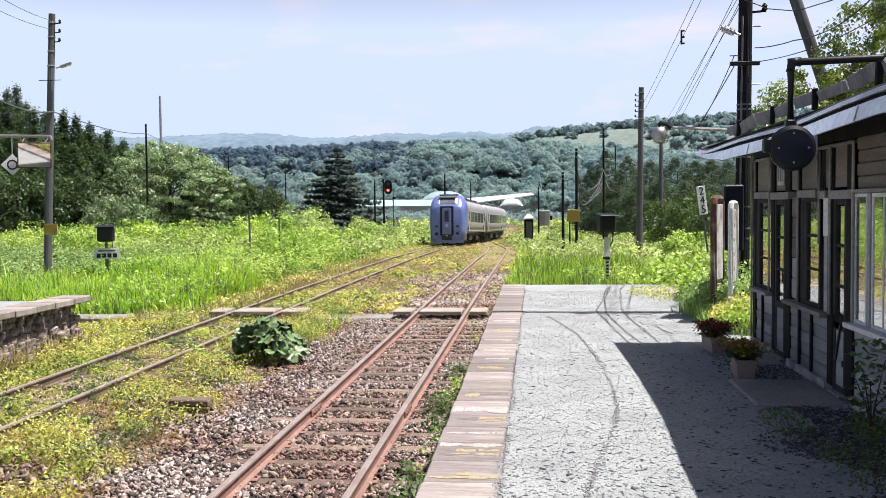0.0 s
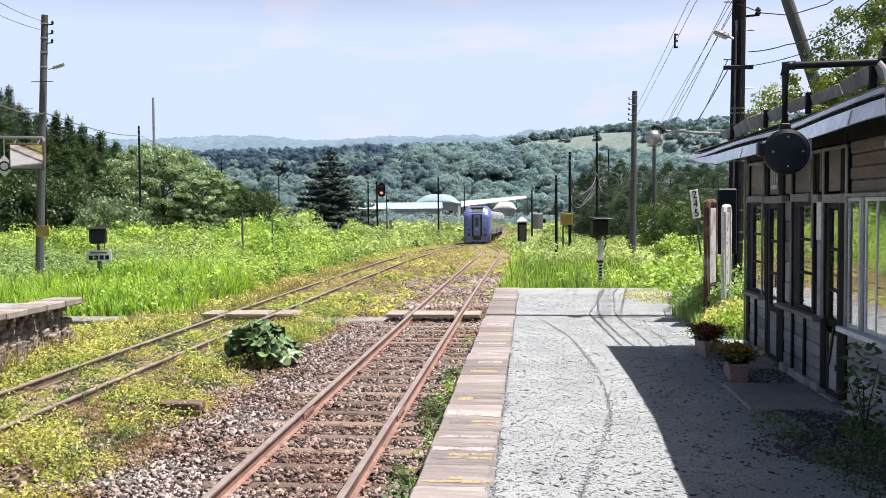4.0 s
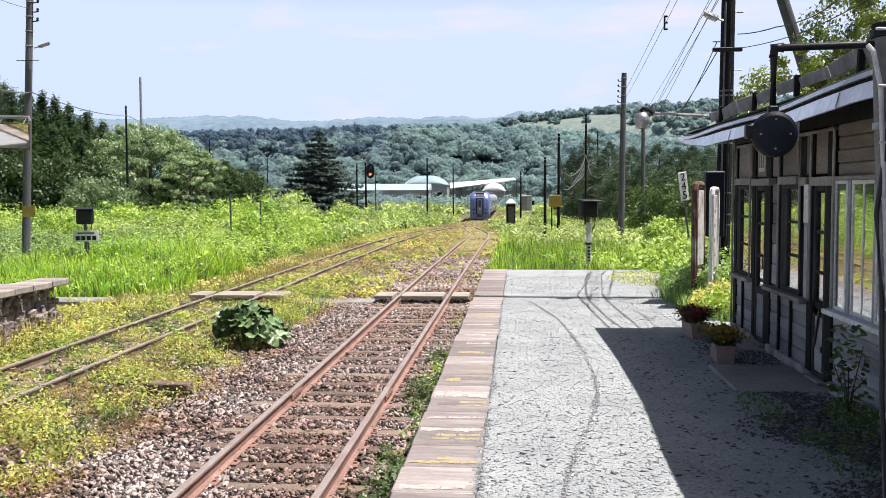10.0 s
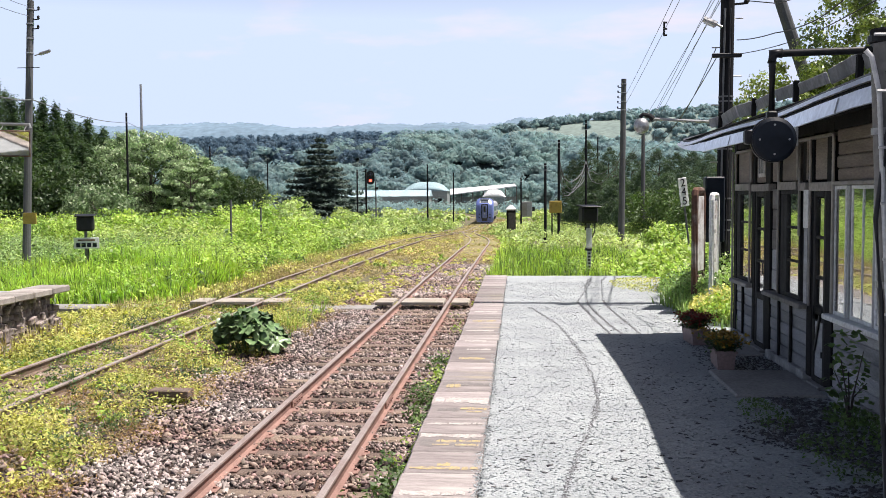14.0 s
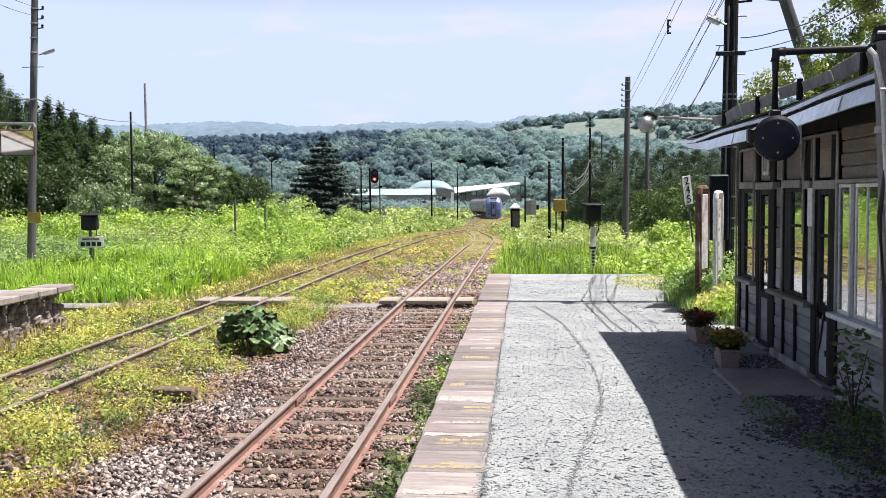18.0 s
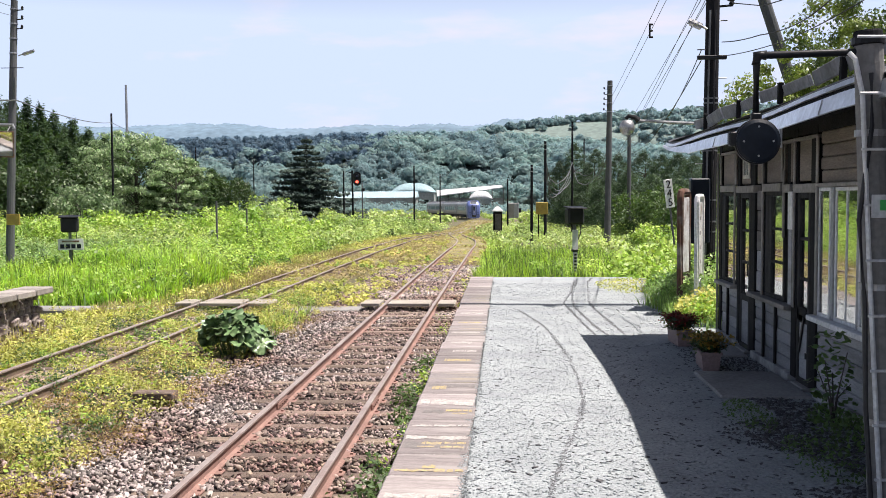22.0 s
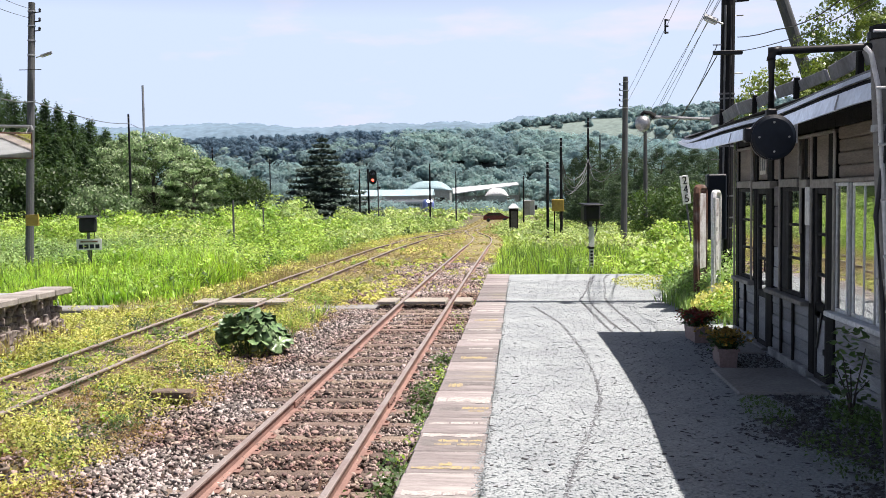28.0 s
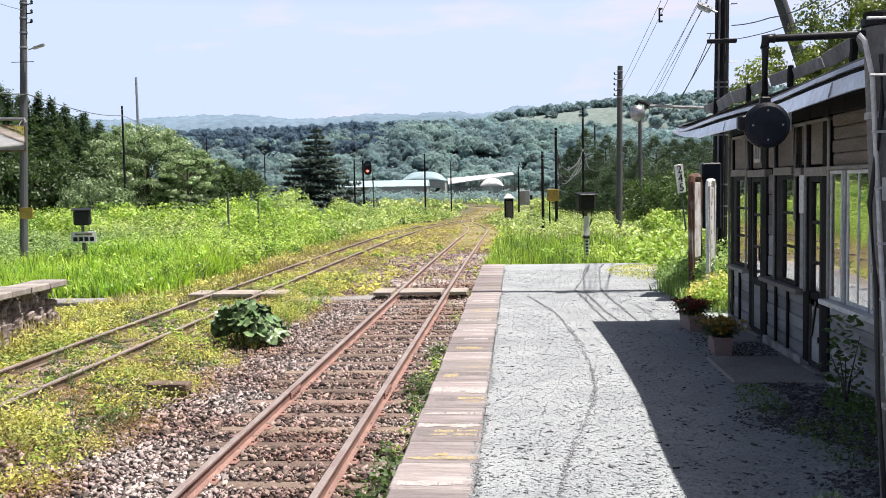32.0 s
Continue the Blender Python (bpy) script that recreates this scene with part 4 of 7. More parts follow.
def spruce(x, y, z, height, spread, label, count=9000, needle=.34, m=M_needle, name="spruce_tree"):
    th = thing(name, pose(x, y, z), label, "tree", "trees round the station")
    g = Geo().rod((0, 0, 0), (0, 0, height * .97), height * .018, .02, 8)
    P = []
    tiers = 17
    lone = name == "spruce_tree"
    for k in range(tiers):
        u = k / tiers
        zz = height * (.06 + .92 * u)
        R = spread * (1 - u) ** (1.08 if lone else .85) * rng.uniform(.85, 1.12)
        nb = 7 + int(5 * (1 - u))
        for b in range(nb):
            a = 2 * math.pi * b / nb + rng.uniform(-.35, .35)
            L = R * rng.uniform(.7, 1.1) + .12
            q = max(6, int(count / tiers / nb * (L / spread + .25)))
            s = rng.uniform(.08, 1.0, q) ** .8
            w = rng.normal(0, .22 if lone else .10, q) * L * (1.15 - s)
            P.append(np.stack([math.cos(a) * L * s - math.sin(a) * w, math.sin(a) * L * s + math.cos(a) * w, zz - L * (.26 if lone else .34) * s + L * .16 * s ** 3 + rng.normal(0, .05 if lone else height * .022, q)], -1))
            if b % 2 == 0:
                g.rod((0, 0, zz), (math.cos(a) * L * .8, math.sin(a) * L * .8, zz - L * .2), .03 * (1 - u) + .008, .006, 4, False)
    part("trunk", g, M_bark, th)
    P = np.concatenate(P)
    part("crown", leaves("crown", P, needle * rng.uniform(.6, 1.2, len(P)) * (1.1 - .5 * P[:, 2] / height), m, .7, .42, .1, -.15), m, th)
    return th


def bushy_conifer(x, y, z, height, spread, m, label, count=24000, leaf=.28):
    """A dense, ragged conifer: sprays crowd round the trunk from the foot to a broken top."""
    th = thing("conifer_tree", pose(x, y, z), label, "tree", "trees round the station")
    g = Geo()
    limbs(g, Vector((0, 0, 0)), height * .95, height * .02, 12, spread * .6, .25)
    part("trunk", g, M_bark, th)
    clumps = 150
    u = (np.arange(clumps) + .5) / clumps
    a = np.arange(clumps) * 2.39996 + rng.uniform(-.5, .5, clumps)
    rr = spread * (1 - u ** 1.6) ** .75 * rng.uniform(.45, 1.08, clumps)
    c = np.stack([np.cos(a) * rr, np.sin(a) * rr, height * (.03 + .93 * u) + rng.normal(0, .02, clumps) * height], -1)
    cs = spread * .26 * (1.15 - .75 * u) * rng.uniform(.6, 1.3, clumps)
    per = count // clumps
    d = rng.normal(0, 1, (clumps, per, 3))
    d /= np.linalg.norm(d, axis=2)[..., None]
    r = cs[:, None] * rng.uniform(.4, 1.05, (clumps, per))
    P = c[:, None] + d * r[..., None] * np.array([1.0, 1.0, .75])
    P[..., 2] += (.35 * np.abs(d[..., 2]) * r)
    k = leaf * rng.uniform(.6, 1.2, (clumps, per)) * (1.15 - .5 * u[:, None])
    part("crown", leaves("crown", P.reshape(-1, 3), k.reshape(-1), m, .8, .22, .08, out=d.reshape(-1, 3) + np.array([0, 0, .3]), loose=.8), m, th)
    return th


def cf(x, yt, d, w, label, count=13000, leaf=.36, m=None, z0=-1.3):
    t = site(x, yt, d)
    return bushy_conifer(t.x, d, z0, t.z - z0, w, m or M_conif, label, count, leaf)


def sp(x, yt, d, w, label, count, needle, m=M_needle, name="spruce_tree", z0=-1.3):
    t = site(x, yt, d)
    return spruce(t.x, d, z0, t.z - z0, w, label, count, needle, m, name)


def bt(x, yt, d, w, m, label, count, leaf, z0=-1.3, **kw):
    t = site(x, yt, d)
    return broad_tree(t.x, d, z0, t.z - z0, w, m, label, count, leaf, **kw)


sp(597, 252, 100, 7.8, "dark green spruce tree standing alone in the weeds", 110000, .40, z0=-2.0)
for x, yt, d, w in ((-60, 120, 94, 4.4), (-22, 158, 90, 4.0), (12, 148, 92, 3.4), (28, 140, 95, 2.8), (58, 182, 88, 3.8), (88, 192, 92, 3.4), (112, 188, 94, 2.8), (134, 196, 92, 2.6), (158, 210, 94, 3.6), (190, 222, 98, 3.6), (218, 240, 102, 3.6), (245, 252, 106, 3.8), (270, 262, 110, 4), (20, 225, 80, 4.2), (75, 240, 80, 4.2), (130, 250, 82, 4.0), (180, 268, 86, 3.8), (-25, 260, 74, 4.2), (225, 285, 92, 3.6), (395, 292, 112, 4.0), (432, 312, 116, 4.0), (350, 275, 108, 3.6), (2, 168, 99, 4.4), (45, 172, 101, 4.4), (78, 190, 100, 4.2), (108, 206, 102, 4.2), (146, 222, 103, 4.2), (176, 232, 105, 4.2), (206, 250, 108, 4.2)):
    sp(x, yt, d, w * 1.15, "dense dark green conifer at the edge of a wood", 15000, .46, M_conif, "conifer_tree")
for x, yt, d, w in ((10, 315, 70, 3.4), (70, 318, 72, 3.4), (125, 322, 74, 3.2), (170, 325, 76, 3.2), (460, 338, 118, 3.4)):
    bt(x, yt, d, w, M_leafdark, "dark green dense tree at the edge of a wood", 10500, .27, clumps=90, low=.04)
# two added dark crowns stand in for the shaded insides of the pale trees
bt(300, 268, 86.5, 4.5, M_leafdark, "dark crown added for the pale tree's shaded inside", 9000, .26, clumps=80, low=.04)
bt(372, 306, 85, 2.8, M_leafdark, "dark green dense tree at the edge of a wood", 5000, .24, clumps=50, low=.04)
bt(300, 264, 84, 4.9, M_leafsilver, "spreading pale green broadleaf tree with white blossom", 17000, .24, clumps=150, low=.10, flat=.42, lump=.19)
bt(238, 276, 86, 2.6, M_leafsilver, "pale green broadleaf tree in front of dark woods", 6000, .23, clumps=60, low=.3, flat=.38, lump=.18)
bt(372, 300, 82, 2.9, M_leafsilver, "pale green broadleaf tree at the wood edge", 8000, .23, clumps=80, low=.12, flat=.38, lump=.17)
bt(205, 355, 66, 2.6, M_leafpale, "low rounded green bush at the wood edge", 5000, .24, -1.2, name="bush")
for x, yt, d, w in ((1072, 262, 104, 3.0), (1045, 296, 108, 2.2), (1110, 275, 100, 3.2), (1150, 285, 96, 3.0), (1095, 305, 94, 2.6), (1195, 276, 92, 3.4), (1230, 286, 88, 3.2), (1258, 280, 84, 3.2), (1290, 284, 80, 3.2), (1330, 280, 76, 3.6), (1170, 312, 80, 2.6), (1215, 322, 72, 2.6), (1262, 326, 64, 2.4), (1130, 322, 86, 2.4), (1068, 330, 98, 2.2), (1400, 290, 70, 4), (1500, 280, 66, 4)):
    cf(x, yt, d, w, "dark green conifer behind the station", 15000, .27, M_conifdark)
for x, yt, d, w in ((1190, 358, 60, 1.8), (1240, 352, 52, 1.8), (1290, 350, 46, 1.9)):
    bt(x, yt, d, w, M_leafmid, "dark green broadleaf shrub behind the station", 6000, .16, clumps=50, low=.03, name="bush")
bt(1432, 128, 19, 1.3, M_leaffruit, "small leafy fruit tree beside the utility pole", 16000, .07, -.5, clumps=70, lump=.21)
bt(1600, -5, 19.5, 1.7, M_leaffruit, "taller leafy fruit tree behind the station roof", 26000, .08, -.5, clumps=110, lump=.21)
broad_tree(9.6, 20.0, -.5, 5.7, 3.4, M_leaffruit, "leafy fruit tree behind the station roof", 70000, .085, clumps=190, lump=.2)


def scatter(n, x0, x1, y0, y1, keep=None):
    x, y = rng.uniform(x0, x1, n), rng.uniform(y0, y1, n)
    if keep is not None:
        k = keep(x, y)
        x, y = x[k], y[k]
    return np.stack([x, y, ground_z(x, y)], -1)


def stuff(name, me, label, category):
    return tagged(new(name, me), label, category, kind="stuff")


# tall growth: leafy domes crowd one another, with dark gaps between
def field(n, x0, x1, y0, y1, hmax, rad, per, leaf, m, label, name="weeds", keep=None, bush=.35):
    p = scatter(n, x0, x1, y0, y1, keep)
    n = len(p)
    h = hmax * (.62 + .30 * wobble(p, 2.6, 3) + .16 * wobble(p, .9, 5)) * rng.uniform(.72, 1.15, n) * np.clip((p[:, 1] - 18) / 9, .55, 1)
    h = np.clip(h, .15, None)
    r = rad * rng.uniform(.6, 1.45, n)
    d = rng.normal(0, 1, (n, per, 3))
    d[..., 2] = np.abs(d[..., 2]) * 1.1 - .25
    d /= np.linalg.norm(d, axis=2)[..., None]
    k = rng.uniform(.72, 1.08, (n, per))
    q = p[:, None] + np.stack([d[..., 0] * r[:, None] * k, d[..., 1] * r[:, None] * k, h[:, None] * (bush + (1 - bush) * d[..., 2] * k)], -1)
    size = leaf * rng.uniform(.6, 1.4, (n, per)) * rng.uniform(.75, 1.2, (n, 1))
    return stuff(name, leaves(name, q.reshape(-1, 3), size.reshape(-1), m, .8, .62, .1, out=d.reshape(-1, 3) + np.array([.1, -.1, .45]), loose=.45), label, "weeds")


reeds = lambda x, y: (y < 31 + 1.2 * wobble(np.stack([x, y], -1), 1.5, 4)) & (x > -15.5 + .8 * wobble(np.stack([x, y], -1), 1.2, 8)) & (x < -8.2)
off_track = lambda x, y: (x < left_x(y) - 1.9 - .008 * y + .5 * wobble(np.stack([x, y], -1), 1.5)) & ~((x > -16) & (y < 22.6))
right_keep = lambda x, y: (x > right_x(y) + 1.75 + .35 * wobble(np.stack([x, y], -1), 1.3)) & (y > 19.6 + np.clip((x - 1.2), 0, 6) * -1.1)
field(1500, -26, -13.5, 21.5, 46, 1.55, .23, 40, .11, M_herb, "dusty darker green herbs and nettles in the weed field", keep=off_track, bush=.2)
field(2300, -14.5, -7, 21.5, 46, 1.55, .21, 40, .105, M_leaf, "dense bright green broad-leaved weeds in the sun", keep=lambda x, y: off_track(x, y) & (~reeds(x, y) | (rng.random(len(x)) < .45)), bush=.2)
field(4200, -45, -7, 46, 85, 1.6, .36, 34, .165, M_leaffar, "dense bright green weeds further along the line", keep=off_track)
# dark leaf colour here stands in for shade between the domes
field(420, -20, -7.5, 22.5, 46, 1.25, .30, 50, .12, M_leafmid, "darker green stems, tinted for the shade among the weeds", keep=lambda x, y: off_track(x, y) & (wobble(np.stack([x, y], -1), 1.1, 9) > .1))
field(420, -40, -7, 46, 85, 1.45, .5, 40, .2, M_leafmid, "darker green weeds in the meadow", keep=lambda x, y: off_track(x, y) & (wobble(np.stack([x, y], -1), 2.0, 9) > .15))
field(200, 1.5, 20, 21, 80, .8, .4, 40, .15, M_leafmid, "darker green weeds past the platform", keep=lambda x, y: right_keep(x, y) & (wobble(np.stack([x, y], -1), 1.2, 9) > .15))
field(900, -60, -5, 85, 140, 1.6, .9, 36, .27, M_leaffar, "far green weeds beside the line", keep=off_track)
field(320, -45, -15, 18, 50, 1.3, .6, 50, .2, M_leaf, "tall green weeds behind the far platform", keep=lambda x, y: x < -14 - .3 * y)
field(700, 1.6, 12, 20, 40, .85, .30, 66, .09, M_leaf, "green weeds past the platform end", keep=right_keep)
field(1100, -3, 26, 40, 90, 1.2, .5, 50, .155, M_leaffar, "green weeds right of the line", keep=right_keep)
field(160, .3, 6, 20, 34, .7, .3, 50, .14, M_leaf, "leafy green weeds just past the platform end", keep=right_keep)
field(700, -3, 60, 90, 149, 1.3, 1.0, 36, .30, M_leaffar, "far green scrub", keep=right_keep)
field(700, -120, 60, 156, 290, 2.2, 2.2, 26, .75, M_leaffar, "far pale green scrub before the farm", keep=lambda x, y: np.abs(x - main_x(y)) > 4.5)


def mound(x, yt, d, rx, ry, leaf, m, n=3400, name="weeds"):
    """A tall thicket of knotweed whose top is seen on a bearing."""
    t = site(x, yt, d)
    # leaves gather on stems that rise to an uneven dome
    stems = 46
    sa, sr = rng.uniform(0, 2 * np.pi, stems), np.sqrt(rng.uniform(0, 1, stems))
    sx, sy = t.x + rx * sr * np.cos(sa), d + ry * sr * np.sin(sa)
    sh = (t.z - ground_z(sx, sy)) * (1 - .5 * sr ** 2) * rng.uniform(.72, 1.06, stems)
    k = rng.integers(0, stems, n)
    f = rng.uniform(.25, 1, n) ** .6
    o = rng.normal(0, 1, (n, 3))
    o /= np.linalg.norm(o, axis=1)[:, None]
    o[:, 2] = np.abs(o[:, 2])
    b = rx * .22 * rng.uniform(.5, 1.1, n)
    p = np.stack([sx[k] + o[:, 0] * b, sy[k] + o[:, 1] * b, ground_z(sx[k], sy[k]) + sh[k] * f], -1)
    return stuff(name, leaves(name, p, leaf * rng.uniform(.6, 1.4, n), m, .8, .7, .12, out=o + np.array([.1, -.1, .4]), loose=.45), "tall thicket of sunlit green knotweed", "weeds")


for x, yt, d, rx, ry in ((452, 378, 52, 1.6, 2.5), (480, 370, 56, 1.8, 2.5), (520, 362, 60, 2.0, 3.0), (555, 365, 64, 1.7, 2.5), (545, 392, 46, 1.5, 2.0), (500, 398, 42, 1.6, 2.0), (640, 384, 72, 1.8, 3.0), (680, 388, 76, 1.8, 3.0), (612, 398, 56, 1.5, 2.0), (725, 394, 84, 2.0, 3.0), (760, 394, 98, 2.2, 3.0), (800, 400, 112, 2.2, 3.0), (60, 385, 50, 2.6, 2.5), (150, 390, 48, 2.2, 2.5), (250, 386, 55, 2.6, 2.5), (340, 388, 52, 2.4, 2.5), (410, 384, 50, 2.0, 2.5), (1000, 402, 75, 1.6, 2.5), (1180, 398, 60, 1.8, 2.0), (1225, 402, 44, 1.4, 2.0)):
    mound(x, yt, d, rx, ry, .13 if d < 55 else .17, M_leaf if d < 60 else M_leaffar)

# ---------------------------------------------------------------- hills
def ridge(name, x0, x1, y, depth, top, m, label, seed, base=-8, n=120, crest=None):
    X = np.linspace(x0, x1, n)
    rows = []
    for k, (f, dy) in enumerate(((0, 0), (.35, .15), (.7, .4), (.92, .7), (1.0, 1.0), (.8, 1.5))):
        rows.append(np.stack([X, y + dy * depth + X * 0, base + (top(X) - base) * f + (crest(X) if k == 4 and crest else 0)], -1))
    V = np.stack(rows, 0)
    i = (np.arange(5)[:, None] * n + np.arange(n - 1)).ravel()
    me = bulk(name, V.reshape(-1, 3), np.stack([i, i + 1, i + n + 1, i + n], -1), m, True)
    return tagged(new(name, me), label, "hill", kind="structure")


def far_top(X):
    return 320 + 8 * np.sin(X / 310 + 1) + 5 * np.sin(X / 121) + 3 * np.sin(X / 67)


def far_crest(X):
    f = np.random.default_rng(5)
    s = X * 0
    for step, amp in ((150, 9), (60, 5), (24, 3.2), (10, 2.4), (5, 1.6)):
        k = np.arange(-3300, 3300 + step, step)
        s = s + np.interp(X, k, f.uniform(-amp, amp, len(k)))
    return s


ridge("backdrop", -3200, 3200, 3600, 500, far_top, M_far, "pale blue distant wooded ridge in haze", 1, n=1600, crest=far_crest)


def mid_top(X):
    p = 948 + X / 560 * 1681
    yy = np.interp(p, [-600, 200, 350, 480, 620, 760, 900, 1000, 1100, 1200, 1300, 1700], [254, 254, 254, 250, 247, 246, 248, 256, 266, 270, 268, 262])
    return 1.62 + (364 - yy) / 1681 * 560


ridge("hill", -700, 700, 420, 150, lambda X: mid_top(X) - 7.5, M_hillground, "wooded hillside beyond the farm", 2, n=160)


def hill_z(x, y):
    f = np.interp((y - 420) / 150, [0, .15, .4, .7, 1.0], [0, .35, .7, .92, 1.0])
    return -8 + (mid_top(x) - 7.5 + 8) * f


def woods(n, x0, x1, y0, y1, zf, r, m, label, tall=.85, per=560, leaf=.75, lumps=8, keep=None):
    """Far trees: each a crown of several leafy lumps round a dense heart, joined."""
    bm = bmesh.new()
    bmesh.ops.create_icosphere(bm, subdivisions=1, radius=1)
    V = np.array([v.co[:] for v in bm.verts])
    F = np.array([[v.index for v in f.verts] for f in bm.faces])
    bm.free()
    c = np.stack([rng.uniform(x0, x1, n), rng.uniform(y0, y1, n)], -1)
    if keep is not None:
        c = c[keep(c[:, 0], c[:, 1])]
        n = len(c)
    rr = r * rng.uniform(.6, 1.35, n)
    c = np.concatenate([c, (zf(c[:, 0], c[:, 1]) + rr * .25)[:, None]], 1)
    a = rng.uniform(0, 2 * np.pi, (n, lumps))
    e = rng.uniform(-.15, 1.3, (n, lumps))
    k = np.stack([np.cos(a) * np.cos(e), np.sin(a) * np.cos(e), np.sin(e) * tall], -1) * (rr[:, None] * rng.uniform(.45, .75, (n, lumps)))[..., None]
    ks = rr[:, None] * rng.uniform(.34, .56, (n, lumps))
    # hearts
    P = (V[None, None] * (ks * .45)[..., None, None] * np.array([1, 1, .9]) + (c[:, None] + k)[:, :, None]).reshape(-1, 3)
    FF = (np.arange(n * lumps)[:, None, None] * len(V) + F).reshape(-1, 3)
    # leaf sprays on the lumps
    q = max(8, per // lumps)
    d = rng.normal(0, 1, (n, lumps, q, 3))
    d[..., 2] = np.abs(d[..., 2]) * .9 - .12
    d /= np.linalg.norm(d, axis=-1)[..., None]
    pos = ((c[:, None] + k)[:, :, None] + d * (ks[..., None] * rng.uniform(.80, 1.06, (n, lumps, q)))[..., None]).reshape(-1, 3)
    d = d.reshape(-1, 3)
    size = (leaf * rng.uniform(.6, 1.4, len(pos)))[:, None]
    u = d + np.array([0, 0, .12]) + rng.normal(0, .16, d.shape)
    u /= np.linalg.norm(u, axis=1)[:, None]
    t = np.cross(u, rng.normal(0, 1, d.shape))
    t /= np.linalg.norm(t, axis=1)[:, None]
    b = np.cross(u, t)
    Q = np.stack([pos - t * size, pos - b * size * .7 + u * size * .2, pos + t * size, pos + b * size * .7], 1).reshape(-1, 3)
    G = np.arange(len(Q)).reshape(-1, 4) + len(P)
    G = np.concatenate([G[:, [0, 1, 2]], G[:, [0, 2, 3]]])
    return stuff("far_woods", bulk("far_woods", np.concatenate([P, Q]), np.concatenate([FF, G]), m), label, "woods")


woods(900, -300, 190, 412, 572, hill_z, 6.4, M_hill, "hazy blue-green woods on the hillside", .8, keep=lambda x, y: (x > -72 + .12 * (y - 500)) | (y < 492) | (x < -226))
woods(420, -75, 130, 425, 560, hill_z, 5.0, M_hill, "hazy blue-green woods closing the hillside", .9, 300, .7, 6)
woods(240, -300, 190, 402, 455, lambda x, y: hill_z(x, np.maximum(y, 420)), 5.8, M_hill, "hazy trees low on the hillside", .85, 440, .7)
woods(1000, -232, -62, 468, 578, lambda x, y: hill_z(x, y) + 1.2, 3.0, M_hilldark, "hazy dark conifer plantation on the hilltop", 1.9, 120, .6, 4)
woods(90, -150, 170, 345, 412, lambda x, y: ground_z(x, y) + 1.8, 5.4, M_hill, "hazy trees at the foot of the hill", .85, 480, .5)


def meadow_top(X):
    p = 948 + X / 740 * 1681
    return 1.62 + (364 - np.interp(p, [880, 944, 1031, 1117, 1200, 1290, 1700], [262, 246, 236, 229, 224, 220, 206])) / 1681 * 740


ridge("hill", -40, 420, 620, 120, meadow_top, M_meadow, "haze-coloured green meadow hill behind the woods", 3)


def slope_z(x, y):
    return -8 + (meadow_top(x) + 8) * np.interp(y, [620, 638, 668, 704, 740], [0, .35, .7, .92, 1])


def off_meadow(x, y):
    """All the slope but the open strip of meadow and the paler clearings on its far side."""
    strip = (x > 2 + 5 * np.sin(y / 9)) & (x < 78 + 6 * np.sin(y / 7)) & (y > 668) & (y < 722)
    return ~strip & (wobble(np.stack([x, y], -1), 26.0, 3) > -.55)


woods(420, -40, 330, 640, 722, slope_z, 4.6, M_hillhaze, "hazy woods on the slope of the meadow hill", per=150, leaf=1.0, lumps=6, keep=off_meadow)
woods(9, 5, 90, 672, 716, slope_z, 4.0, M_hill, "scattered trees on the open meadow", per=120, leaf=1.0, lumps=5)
woods(330, -20, 330, 720, 748, slope_z, 4.4, M_hillhaze, "hazy trees along the crest of the meadow hill", per=130, leaf=1.0, lumps=5)
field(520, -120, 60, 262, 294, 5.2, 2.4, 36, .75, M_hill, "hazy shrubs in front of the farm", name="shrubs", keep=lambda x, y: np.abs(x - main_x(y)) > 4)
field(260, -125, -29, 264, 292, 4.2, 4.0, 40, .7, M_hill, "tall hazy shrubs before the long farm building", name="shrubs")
haze = Geo()
haze.loft([[(4600 * math.cos(2 * math.pi * i / 48), 4600 * math.sin(2 * math.pi * i / 48), z) for i in range(48)] for z in (-60, 900, 2300)], False)
sk = tagged(part("backdrop", haze, haze_mat(), None, "", True), "pale hazy summer sky with soft cloud banks", "sky", kind="structure")
sk.visible_shadow = False

# ---------------------------------------------------------------- train
M_blue = mat("blue_violet_paint", (0.17, 0.23, 0.55), 0.3, color2=(0.15, 0.20, 0.49), scale=1.2, fine=8, bump=0.0)
M_silver = mat("brushed_stainless", (0.52, 0.525, 0.54), 0.45, 0.25, color2=(0.45, 0.455, 0.47), scale=1.2, fine=10, bump=0.05)
M_cantrail = mat("pale_cantrail_steel", (0.55, 0.56, 0.58), 0.4, 0.3, color2=(0.48, 0.49, 0.51), scale=1.2, fine=10, bump=0.05)
M_trainroof = mat("grey_train_roof", (0.14, 0.15, 0.18), 0.6, color2=(0.10, 0.11, 0.13), scale=1, fine=10, bump=0.1)
M_darkglass = mat("dark_train_glass", (0.012, 0.014, 0.02), 0.08, bump=0.0)
M_paleglass = mat("pale_reflecting_glass", (0.26, 0.29, 0.33), 0.12, 0.3, bump=0.0)
M_doorblue = mat("pale_door_blue", (0.20, 0.25, 0.50), 0.35, color2=(0.17, 0.21, 0.44), scale=1.5, fine=10, bump=0.0)
M_bogie = mat("dusty_bogie_grey", (0.17, 0.165, 0.16), 0.85, color2=(0.11, 0.105, 0.10), scale=3, fine=20, bump=0.2)
M_under = mat("underframe_grey", (0.05, 0.05, 0.055), 0.7, bump=0.2)


